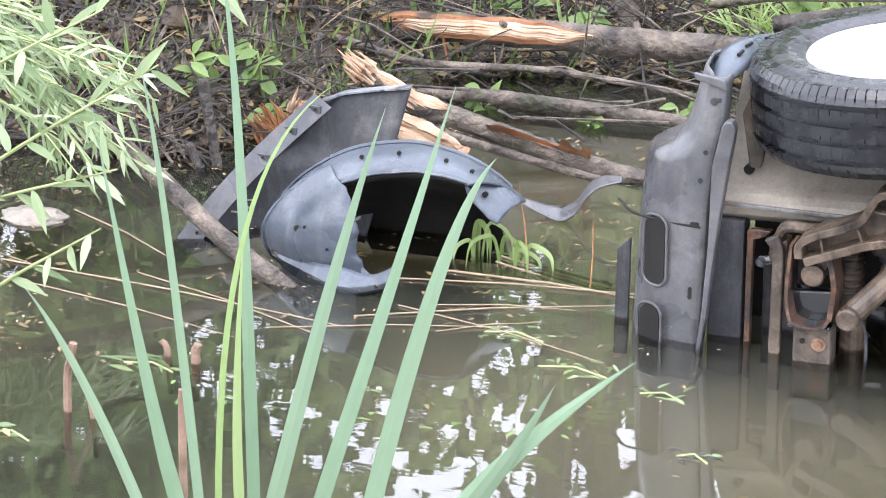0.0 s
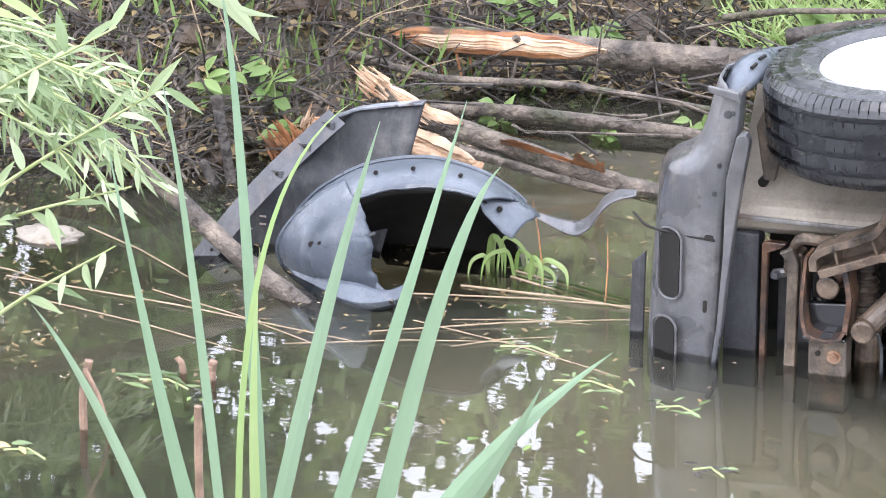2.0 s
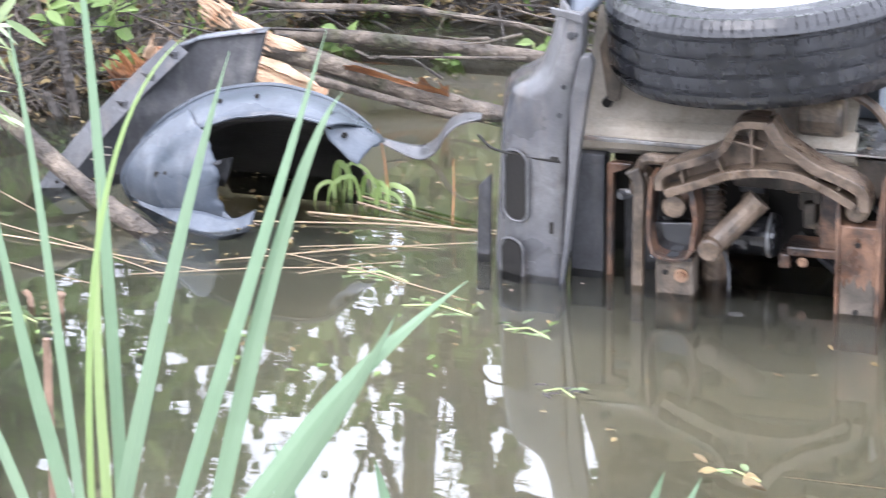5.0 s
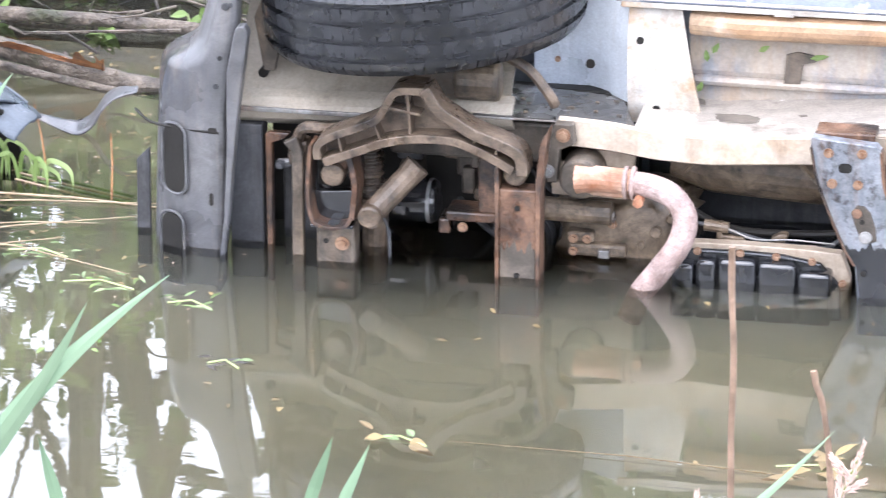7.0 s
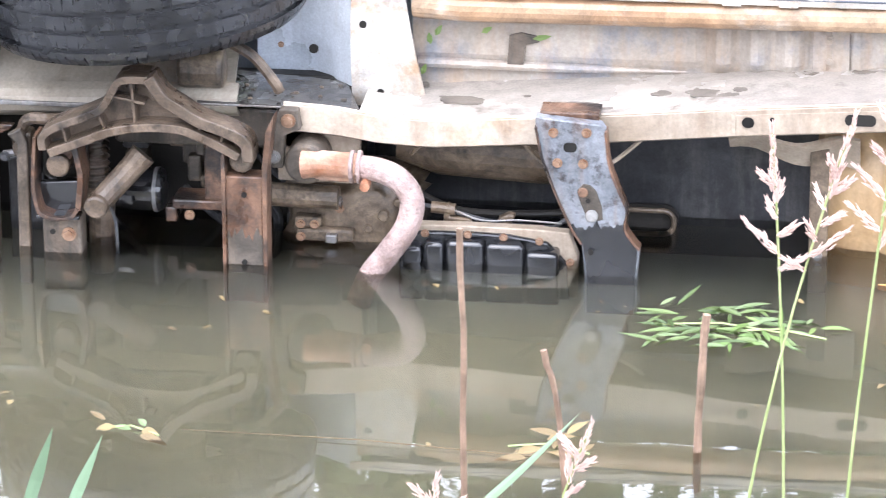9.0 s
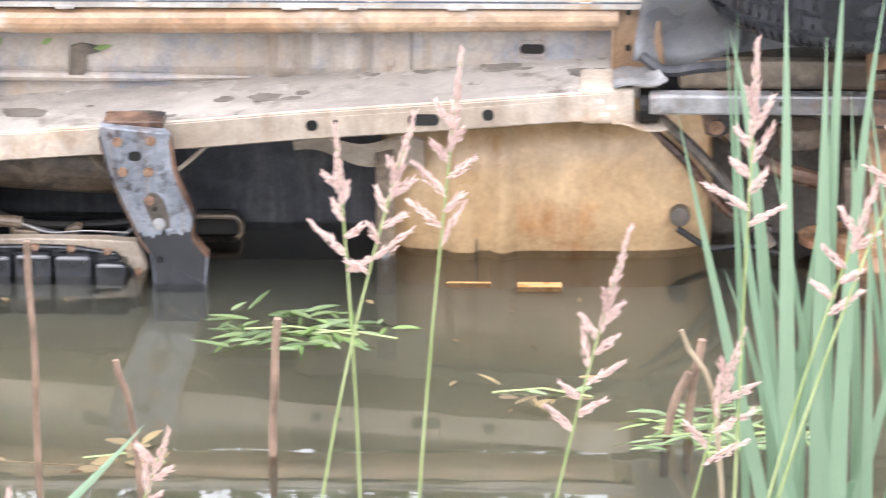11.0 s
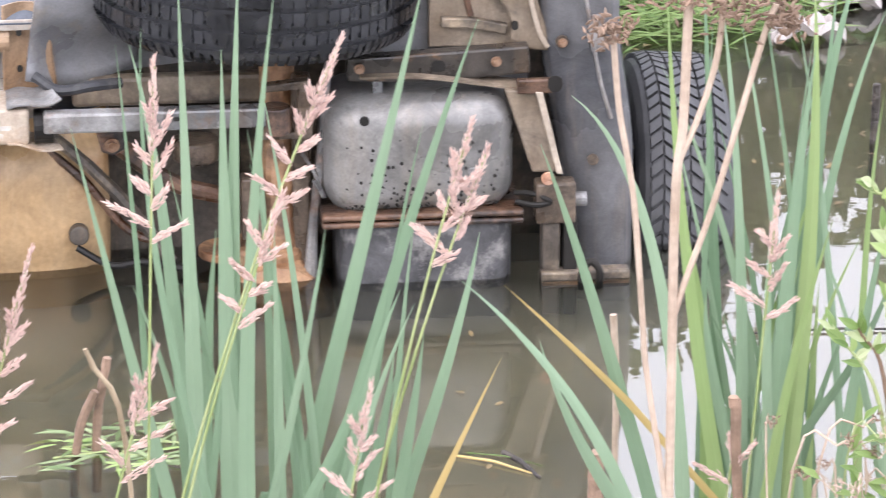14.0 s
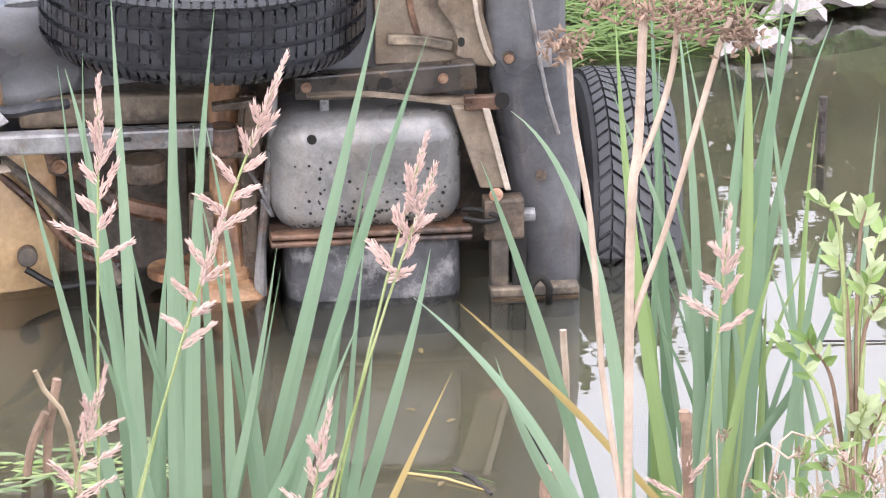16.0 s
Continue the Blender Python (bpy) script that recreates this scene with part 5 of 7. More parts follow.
    part("arm_eye", disc((0.62, 8.95, 0.39), 0.032, "z", 0.06, 20, bevel=0.004), RUST, arm)
    part("arm_mount", plate([(0.59, 0.34), (0.59, 0.35), (0.66, 0.355), (0.67, 0.45), (0.60, 0.445), (0.60, 0.46), (0.69, 0.47), (0.70, 0.34)], 8.96, 0.03, 0.003), CAST, arm)
    part("bush_tab", plate([(0.245, 0.36), (0.255, 0.315), (0.28, 0.305), (0.305, 0.32), (0.31, 0.36)], 8.99, 0.02, 0.004), RUST, CAR)
    bolt(0.278, 8.985, 0.333, CAR, 0.014)
    for k, pts in enumerate((((0.14, 9.1, 0.33), (0.24, 9.06, 0.25), (0.33, 9.04, 0.15), (0.40, 9.03, 0.05)), ((0.12, 9.12, 0.30), (0.22, 9.08, 0.22), (0.31, 9.07, 0.11), (0.40, 9.05, 0.08)), ((0.20, 9.05, 0.08), (0.27, 9.03, 0.045), (0.34, 9.03, 0.05), (0.43, 9.03, 0.03)))):
        part("hose", tube(arc(pts), (0.014, 0.010, 0.008)[k], 8), (DARKMETAL, RUST, VOID)[k], CAR)
    # dark board whose colour gives the gaps round the axle their shade
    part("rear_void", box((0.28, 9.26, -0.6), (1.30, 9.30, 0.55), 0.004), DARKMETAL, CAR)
    part("arch_liner", sheet(lambda u, v: Vector((0.06 + 1.12 * u, 9.25 - 0.10 * abs(2 * u - 1) ** 3 + 0.02 * v, 0.43 + 0.19 * v - 0.05 * (1 - v) * (2 * u - 1) ** 2)), 24, 8, 0.006), LINERGREY, CAR, "grey plastic rear wheel-arch liner")
    part("arch_edge", sheet(lambda u, v: Vector((0.10 + 0.24 * u + 0.03 * v, 9.06 + 0.12 * u + 0.02 * math.sin(v * 6), 0.455 + 0.22 * v - 0.03 * math.sin(u * 3))), 12, 10, 0.006), LINERGREY, CAR, "grey plastic arch edge", smooth=True)
    part("arch_edge", plate([(0.80, 0.52), (0.82, 0.49), (0.90, 0.475), (0.98, 0.48), (1.035, 0.52), (1.05, 0.60), (1.05, 0.75), (0.80, 0.75)], 9.10, 0.01, 0.003), LINERGREY, CAR, "grey plastic arch edge")
    part("liner_fold", tube(arc([(0.12, 9.03, 0.475), (0.17, 9.0, 0.452), (0.24, 9.0, 0.46), (0.30, 9.03, 0.455)]), 0.012, 8), DARKPLASTIC, CAR)
    part("subframe", plate([(0.20, -0.2), (0.16, 0.10), (0.24, 0.30), (0.56, 0.34), (0.56, -0.2)], 9.20, 0.02, 0.004), DARKMETAL, CAR, "dark muddy subframe plate")
    part("subframe_rail", tube(arc([(0.28, 9.14, 0.29), (0.40, 9.12, 0.20), (0.52, 9.12, 0.16)]), 0.02, 10), RUST, CAR)
    part("coil_seat", disc((0.46, 9.12, 0.27), 0.05, "z", 0.05, 22, bevel=0.008), CAST, CAR)
    part("hub_flange", disc((0.52, 9.08, 0.05), 0.06, "z", 0.02, 26, bevel=0.004), RUSTBRIGHT, CAR)
    part("rear_link", box((0.66, 9.02, -0.2), (0.70, 9.06, 0.46), 0.008), CAST, CAR)
    part("bump_panel", box((0.20, 9.12, 0.37), (0.62, 9.16, 0.435), 0.01), FRAMEDARK, CAR)
    # axle tube standing on end, hub in the water
    axle = part("rear_axle", tube([(0.632, 9.08, 0.56), (0.634, 9.07, 0.30), (0.630, 9.06, 0.16), (0.628, 9.05, 0.10), (0.64, 9.05, -0.3)], [0.038, 0.036, 0.038, 0.046, 0.06], 18, rough=0.05), RUSTBRIGHT, CAR, "muddy rear axle tube standing on end")
    part("axle_collar", disc((0.61, 9.07, 0.03), 0.085, "z", 0.09, 24, bevel=0.012), RUSTBRIGHT, axle)
    part("differential", disc((0.62, 9.06, -0.07), 0.13, "y", 0.2, 28, bevel=0.05), RUSTBRIGHT, axle)
    part("axle_bracket", box((0.55, 9.0, 0.10), (0.60, 9.05, 0.24), 0.006), CAST, axle)
    part("brake_backplate", disc((0.60, 9.10, 0.52), 0.12, "z", 0.03, 28, bevel=0.006), DARKMETAL, axle)
    part("damper_rod", tube([(0.735, 9.0, 0.50), (0.725, 9.0, 0.33), (0.70, 9.0, 0.12), (0.69, 9.0, -0.1)], [0.008, 0.011, 0.011, 0.02], 10), STEEL, CAR)
    part("tie_wire", tube(arc([(0.67, 9.0, 0.31), (0.70, 8.99, 0.26), (0.725, 8.98, 0.20), (0.70, 8.98, 0.24)]), 0.004, 6), STEEL, CAR)
    part("brake_line", tube(arc([(0.69, 9.05, 0.45), (0.715, 9.03, 0.40), (0.70, 9.03, 0.33), (0.68, 9.03, 0.30)]), 0.004, 6), CAST, CAR)
    # silencer
    muf = part("silencer", box((0.722, 8.93, 0.165), (1.128, 9.2, 0.424), 0.068, 6), MUFFLER, CAR, "grey steel silencer box speckled with tar", smooth=True)
    part("silencer_base", box((0.755, 8.94, -0.3), (1.125, 9.2, 0.17), 0.05, 5), MUFFLER_LOW, muf, "scaled black lower half", smooth=True)
    for z in (0.148, 0.165):
        part("silencer_seam", box((0.715, 8.92, z), (1.145, 9.2, z + 0.013), 0.005), RUST, muf, "rusty brown seam band")
    part("hole", disc((0.806, 8.933, 0.385), 0.010, "y", 0.008, 14), VOID, muf)
    part("dimple", disc((1.036, 8.928, 0.265), 0.011, "y", 0.006, 16, bevel=0.002), MUFFLER, muf)
    for _ in range(130):
        x, z = random.uniform(0.765, 1.09), 0.192 + 0.15 * random.random() ** 2.4
        part("tar_spot", disc((x, 8.9285, z), random.uniform(0.0012, 0.0042), "y", 0.002, 7), VOID, muf)
    part("hanger", box((0.83, 9.0, 0.40), (0.85, 9.03, 0.45), 0.003), STEEL, muf)
    part("hook", tube(arc([(1.13, 8.97, 0.20), (1.16, 8.95, 0.205), (1.19, 8.93, 0.20), (1.20, 8.93, 0.19), (1.17, 8.93, 0.185), (1.13, 8.95, 0.187)]), 0.006, 8), VOID, CAR)
    # rear frame
    xm = part("rear_crossmember", plate([(0.775, 0.455), (0.775, 0.505), (0.97, 0.513), (1.16, 0.522), (1.165, 0.462), (0.97, 0.448)], 8.985, 0.04, 0.005), BLACKRUST, CAR, "dark rusty rear crossmember with bolts")
    for x, z in ((0.80, 0.485), (1.09, 0.492)):
        bolt(x, 8.983, z, xm, 0.010)
    hole(0.952, 0.982, 0.472, 0.497, 8.984, xm)
    part("frame_recess", box((0.955, 9.062, 0.50), (1.20, 9.095, 0.75), 0.004), FRAMEDARK, CAR, "dark muddy frame recess")
    part("frame_end", plate([(1.085, 0.75), (1.085, 0.635), (1.115, 0.592), (1.130, 0.555), (1.125, 0.522), (1.165, 0.500), (1.225, 0.492), (1.206, 0.536), (1.180, 0.62), (1.170, 0.75)], 9.03, 0.03, 0.005), FRAMEDARK, CAR, "dull tan rear frame end")
    part("frame_ridge", strip([(1.160, 0.73), (1.165, 0.63), (1.185, 0.545), (1.205, 0.505)], 0.010, 9.02, 0.03, 0.002), FRAMEPAINT, CAR)
    part("recess_rib", strip([(0.98, 0.56), (1.05, 0.555), (1.12, 0.54)], 0.022, 9.045, 0.03, 0.003), DARKMETAL, CAR)
    part("recess_rib", strip([(1.02, 0.70), (1.03, 0.63), (1.045, 0.57)], 0.014, 9.05, 0.02, 0.003), RUST, CAR)
    hole(1.128, 1.142, 0.545, 0.565, 9.029, CAR)
    part("edge_strip", sheet(lambda u, v: Vector((0.80 + 0.38 * u, 8.965 + 0.05 * v, 0.466 - 0.034 * step(0.2, 1.0, u) + 0.004 * v)), 16, 3, 0.005), FRAMEDARK, CAR, "thin bent frame edge")
    part("tab", box((1.13, 8.94, 0.43), (1.205, 8.96, 0.462), 0.004), RUST, CAR)
    hole(1.195, 1.225, 0.435, 0.47, 8.938, CAR)
    part("stay", plate([(1.105, 0.437), (1.181, 0.434), (1.225, 0.250), (1.165, 0.252)], 8.950, 0.03, 0.004), FRAMEDARK, CAR, "dusty steel bumper stay")
    part("stay_flange", plate([(1.168, 0.436), (1.184, 0.434), (1.229, 0.250), (1.216, 0.251)], 8.936, 0.05, 0.002), FRAMEPAINT, CAR)
    stay = part("stay_foot", box((1.171, 8.93, 0.140), (1.257, 8.98, 0.232), 0.006), CAST, CAR, "muddy stay block")
    part("stay_post", box((1.186, 8.94, -0.2), (1.225, 8.98, 0.15), 0.005), DARKMETAL, stay)
    part("stay_post", box((1.232, 8.935, -0.2), (1.262, 8.98, 0.15), 0.005), VOID, stay)
    part("rust_patch", disc((1.196, 8.930, 0.244), 0.015, "y", 0.008, 12, bevel=0.002), PIPE_ORANGE, stay)
    part("foot_bolt", disc((1.268, 8.96, 0.185), 0.016, "x", 0.03, 16, bevel=0.003), STEEL, stay)
    hitch = part("tow_bar", box((1.182, 8.92, -0.005), (1.375, 8.96, 0.034), 0.005), DARKMETAL, CAR, "tow bar with a black shackle ring at the waterline")
    part("shackle", tube(arc([(1.268, 8.91, 0.0), (1.268, 8.905, 0.04), (1.287, 8.905, 0.062), (1.306, 8.905, 0.04), (1.306, 8.91, 0.0)]), 0.008, 10), VOID, hitch)
    part("reflection_strip", box((1.186, 8.914, 0.006), (1.372, 8.921, 0.013), 0.001), RUSTBRIGHT, hitch)

    def bumperf(u, v):
        z = -0.5 + 1.30 * u
        left = 1.262 - 0.075 * step(0, 0.6, z)
        right = 1.392 - 0.035 * step(0.25, 0.6, z)
        pts = [(left, 9.05), (left + 0.02, 9.02), ((left + right) / 2, 9.0), (right - 0.02, 9.0), (right, 9.03), (right + 0.01, 9.6)]
        s = v * 5
        i = min(int(s), 4)
        a, b = pts[i], pts[i + 1]
        return Vector((a[0] + (b[0] - a[0]) * (s - i), a[1] + (b[1] - a[1]) * (s - i), z))

    bp = part("rear_bumper", sheet(bumperf, 40, 15, 0.006), PLASTIC, CAR, "grey plastic rear bumper", smooth=True)
    part("pale_edge", tube(arc([(1.275, 8.99, 0.66), (1.287, 8.985, 0.58), (1.31, 8.98, 0.45), (1.337, 8.985, 0.355)]), 0.0045, 6), STEEL, bp)
    part("clip", box((1.292, 8.984, 0.505), (1.322, 8.998, 0.585), 0.002), STEEL, bp)
    part("washer", disc((1.232, 9.0, 0.525), 0.014, "y", 0.008, 16), CAST, bp)
    bolt(1.232, 8.995, 0.525, bp, 0.009)
    part("washer", disc((1.30, 8.99, 0.262), 0.012, "y", 0.008, 16), CAST, bp)


build_rear()


# ---- torn-off wing and wheel-arch liner in the shallows ----
def build_wing():
    w = thing("torn_wing", (-3.35, 9.4, -0.05), "dark grey torn-off car wing panel leaning in the shallows", "car part")

    def f(u, v):
        # u: along the long flange from the water up; v: across to the wheel-arch side
        a = Vector((-3.615, 9.17, -0.04)).lerp(Vector((-3.335, 9.42, 0.303)), u) + Vector((-0.012, 0, 0.012)) * math.sin(u * 3.1)
        b = Vector((-3.20, 9.30, 0.0)).lerp(Vector((-3.140, 9.44, 0.336)), u ** 0.8)
        p = a.lerp(b, v)
        p.y += 0.07 * math.sin(v * 3.0) * (1 - 0.9 * u) - 0.012 * (1 - v) ** 6
        p.z += 0.018 * math.sin(v * math.pi) * (1 - u) + 0.004 * step(0.0, 0.25, v) * u
        # the pressed swage that runs across the skin
        p.y += 0.022 * step(0.52, 0.66, u + 0.25 * v) * step(0.02, 0.2, v)
        return p

    panel = part("panel", sheet(f, 26, 22, 0.004), DARKPLASTIC, w, "scratched dark grey wing skin", smooth=True)
    part("flange", sheet(lambda u, v: f(u, 0.0) + Vector((-0.012 + 0.040 * v, -0.028, 0.022 - 0.03 * v)), 20, 3, 0.004), PLASTIC, panel, "folded edge flange")
    part("top_flange", sheet(lambda u, v: f(0.99, u) + Vector((0, -0.02 + 0.03 * v, 0.006)), 12, 3, 0.004), BLUESTEEL, panel)
    for u in (0.16, 0.62, 0.80, 0.95):
        p = f(u, 0.03)
        part("mounting_lug", box(p + Vector((-0.014, -0.040, -0.006)), p + Vector((0.018, -0.032, 0.014)), 0.002), PLASTIC, w)
        part("hole", disc(p + Vector((0.004, -0.041, 0.005)), 0.004, "y", 0.004, 8), VOID, w)
    for k in range(3):
        # worn chalk marks, no longer readable
        p = f(0.22 + 0.06 * (k % 2), 0.16 + 0.035 * k)
        part("chalk_mark", box(p + Vector((-0.008, -0.012, -0.002)), p + Vector((0.008, -0.010, 0.002)), 0.0), PALEPAINT, w)


build_wing()


def build_liner():
    w = thing("wheel_arch_liner", (-3.1, 9.2, -0.05), "torn blue-grey plastic wheel-arch liner lying in the water", "car part")
    front = arc([(-3.276, 9.100, 0.165), (-3.222, 9.100, 0.198), (-3.168, 9.100, 0.223), (-3.100, 9.100, 0.248), (-3.027, 9.100, 0.261), (-2.954, 9.100, 0.261), (-2.914, 9.100, 0.256), (-2.885, 9.100, 0.248)], 6)
    back = arc([(-3.396, 9.260, 0.096), (-3.326, 9.260, 0.172), (-3.230, 9.260, 0.234), (-3.141, 9.260, 0.263), (-3.046, 9.260, 0.274), (-2.938, 9.260, 0.254), (-2.871, 9.260, 0.221), (-2.824, 9.260, 0.185)], 6)

    def at(line, u):
        k = min(u, 0.9999) * (len(line) - 1)
        return line[int(k)].lerp(line[int(k) + 1], k - int(k))

    def arch(u, v):
        p = at(front, u).lerp(at(back, u), v)
        p.y += 0.012 * noise.noise(Vector((u * 9, 0, 3))) * (1 - v)
        return p + Vector((0, -0.01, 0.016)) * math.sin(v * 3.1)

    sh = part("arch", sheet(arch, 60, 8, 0.005), BLUEPLASTIC, w, "arched liner shell", smooth=True)
    part("rolled_edge", tube([arch(k / 40, 1.0) + Vector((0, 0, 0.003)) for k in range(1, 40)], 0.005, 6), BLUEPLASTIC, sh)
    part("front_lip", tube([arch(k / 40, 0.0) for k in range(1, 40)], 0.003, 6), BLUEPLASTIC, sh)
    tip_front, tip_back = arc([(-2.896, 9.120, 0.248), (-2.887, 9.120, 0.211), (-2.854, 9.120, 0.178), (-2.820, 9.120, 0.155)], 5), arc([(-2.892, 9.240, 0.245), (-2.858, 9.240, 0.225), (-2.818, 9.240, 0.197), (-2.791, 9.240, 0.173)], 5)

    def tip(u, v):
        p = at(tip_front, u).lerp(at(tip_back, u), v)
        p.z += 0.010 * noise.noise(Vector((u * 3, v * 7, 5))) * u
        return p + Vector((0, -0.012, 0.012)) * math.sin(v * 3.1)

    torn_tip = part("torn_tip", sheet(tip, 20, 8, 0.005), BLUEPLASTIC, w, "torn hanging end of the liner", smooth=True)
    part("clip_hole", disc(tip(0.5, 0.4) + Vector((0, -0.012, 0.004)), 0.007, "y", 0.006, 10), VOID, torn_tip)
    rim_line, torn_line = arc([(-3.229, 9.160, 0.235), (-3.297, 9.160, 0.190), (-3.360, 9.160, 0.128), (-3.395, 9.160, 0.060), (-3.370, 9.160, 0.001), (-3.299, 9.160, -0.035), (-3.190, 9.160, -0.061)], 6), arc([(-3.168, 9.100, 0.212), (-3.148, 9.100, 0.169), (-3.136, 9.100, 0.143), (-3.130, 9.100, 0.116), (-3.136, 9.100, 0.075), (-3.120, 9.100, 0.036), (-3.096, 9.100, -0.022)], 6)

    def cheek(u, v):
        # the cupped side wall, torn along its inner edge
        p = at(rim_line, u).lerp(at(torn_line, u), v)
        p.x += 0.006 * noise.noise(Vector((u * 16, 2, 0))) * v
        return p + Vector((0, -0.075 * math.sin(v * 2.6) * math.sin(0.3 + u * 2.5), 0))

    side = part("side_wall", sheet(cheek, 40, 14, 0.005), BLUEPLASTIC, w, "cupped side wall with a torn edge", smooth=True)
    part("rim_fold", tube([cheek(0.04 + 0.94 * k / 30, 0.0) + Vector((0, -0.003, 0)) for k in range(31)], 0.005, 6), BLUEPLASTIC, side)
    for u, v, r in ((0.42, 0.42, 0.008), (0.40, 0.50, 0.005), (0.60, 0.75, 0.004)):
        part("clip_hole", disc(cheek(u, v) + Vector((0, -0.004, 0)), r, "y", 0.006, 10), VOID, side)
    part("torn_flap", sheet(lambda u, v: cheek(0.28 + 0.05 * u, 0.97) + Vector((0.022 * v, -0.01 * v, 0.004 - 0.004 * math.sin(v * 5))), 4, 6, 0.003), DARKPLASTIC, side)

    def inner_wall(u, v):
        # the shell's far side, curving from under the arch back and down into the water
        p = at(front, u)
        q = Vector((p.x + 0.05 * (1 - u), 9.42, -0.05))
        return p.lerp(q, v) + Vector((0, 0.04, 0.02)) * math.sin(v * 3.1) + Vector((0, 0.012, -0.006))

    # the wall's black colour stands in for shade under the arch
    part("dark_inside", sheet(inner_wall, 26, 10, 0.004), VOID, w, "liner's inner wall, blackened in place of shade", smooth=True)
    rim_low = arc([(-3.40, 9.18, 0.0), (-3.33, 9.09, 0.0), (-3.244, 9.016, 0.0), (-3.16, 8.975, 0.0), (-3.10, 8.975, 0.0), (-3.055, 9.03, 0.0)], 6)
    part("skirt", sheet(lambda u, v: at(rim_low, u) + Vector((0.006, 0.045 * v, LEVEL - 0.012 + 0.034 * v + 0.006 * math.sin(u * 13))), 30, 5, 0.004), BLUEPLASTIC, w, "bent lower skirt at the waterline", smooth=True)
    part("skirt_fold", sheet(lambda u, v: Vector((-3.115 + 0.055 * u, 9.03 - 0.03 * u + 0.02 * v, -0.01 + 0.05 * v * (1 - u * 0.5))), 6, 5, 0.004), BLUEPLASTIC, w)
    for u in (0.2, 0.36, 0.52, 0.70, 0.86):
        part("clip_hole", disc(arch(u, 0.45) + Vector((0, -0.006, 0.004)), 0.005, "y", 0.006, 10), VOID, w)
    t = thing("plastic_strip", (-2.78, 9.5, 0.0), "curled grey plastic strip half under water", "car part")
    curl = arc([(-2.907, 9.600, 0.042), (-2.851, 9.600, 0.026), (-2.810, 9.600, 0.022), (-2.775, 9.600, 0.045), (-2.748, 9.600, 0.087), (-2.715, 9.600, 0.113), (-2.667, 9.600, 0.124)], 5)

    def wave(u, v):
        k = u * (len(curl) - 1.001)
        p = curl[int(k)].lerp(curl[int(k) + 1], k - int(k))
        return p + Vector((0.008, -0.05, -0.012)) * (v - 0.5) * (0.5 + 0.9 * math.sin(u * 3.1))

    part("strip", sheet(wave, 40, 5, 0.003), PLASTIC, t, smooth=True)


build_liner()


# ---- fallen timber ----
def log(name, pts, r0, r1, material, label, seg=12, group="fallen timber"):
    line = arc(pts, 8)
    n = len(line)
    line = [p + Vector((0, noise.noise(p * 3) * r0 * 0.5, noise.noise(p * 3 + Vector((5, 0, 0))) * r0 * 0.5)) for p in line]
    at = line[0]
    t = thing(name, at, label, "log" if r0 > 0.02 else "branch", group)
    part("bark", tube(line, [r0 + (r1 - r0) * i / (n - 1) for i in range(n)], seg + 4, rough=0.09), material, t, smooth=True)
    for _ in range(2 if r0 < 0.03 else 4):
        p = random.choice(line[2:-2])
        part("knot", tube([p, p + rand_dir(0.6) * r0 * 1.5], [r0 * 0.35, r0 * 0.22], 7), material, t)
    return t, line


def splinters(t, centre, along, n, length, r, material, spread):
    along = Vector(along).normalized()
    for _ in range(n):
        p = Vector(centre) + Vector((random.uniform(-1, 1), random.uniform(-0.6, 0.3), random.uniform(-1, 1))) * spread
        d = (along + rand_dir() * 0.16).normalized()
        ln = length * random.uniform(0.4, 1)
        part("splinter", tube([p, p + d * ln * 0.6, p + d * ln], [r, r * 0.8, r * 0.1], 5), material, t)


big, bl = log("fallen_log", [(-3.74, 10.6, 0.120), (-3.3, 10.6, 0.140), (-2.75, 10.6, 0.152), (-2.0, 10.65, 0.14), (-1.4, 10.7, 0.12)], 0.039, 0.034, BARK, "thick fallen grey trunk with a long strip of bark torn off")


def stripped(parent, x0, x1, table_y, table_z, r, a0, a1, material, label):
    """Bare wood where the bark is gone: a patch that hugs the log, with a ragged edge."""
    def f(u, v):
        x = x0 + (x1 - x0) * u
        fade = min(1, 5 * u, 5 * (1 - u))
        lo = a0 + (1 - fade) * (a1 - a0) * 0.4 + 14 * noise.noise(Vector((x * 14, 1, 0)))
        hi = a1 - (1 - fade) * (a1 - a0) * 0.4 + 14 * noise.noise(Vector((x * 14, 7, 0)))
        a = radians(lo + (hi - lo) * v)
        q = r + 0.004 + 0.004 * noise.noise(Vector((x * 9, v * 9, 2)))
        return Vector((x, lerp_table(table_y, x) - q * math.cos(a), lerp_table(table_z, x) + q * math.sin(a)))
    part("bare_wood", sheet(f, 60, 10, 0.004), material, parent, label)


stripped(big, -3.58, -3.02, ((-3.74, 10.6), (-2.75, 10.6)), ((-3.74, 0.120), (-3.3, 0.140), (-2.75, 0.152)), 0.039, -6, 40, SPLIT, "long pale strip of torn wood")
stripped(big, -3.66, -3.04, ((-3.74, 10.6), (-2.75, 10.6)), ((-3.74, 0.120), (-3.3, 0.140), (-2.75, 0.152)), 0.0365, -28, 62, ORANGE, "orange inner bark")
splinters(big, (-3.745, 10.57, 0.125), (-0.5, -0.2, 0.6), 40, 0.06, 0.005, SPLIT, 0.03)
splinters(big, (-3.75, 10.55, 0.10), (-0.2, -0.2, -0.7), 24, 0.06, 0.005, ORANGE, 0.03)
splinters(big, (-3.45, 10.58, 0.10), (0.2, -0.2, -1), 8, 0.12, 0.005, ORANGE, 0.06)
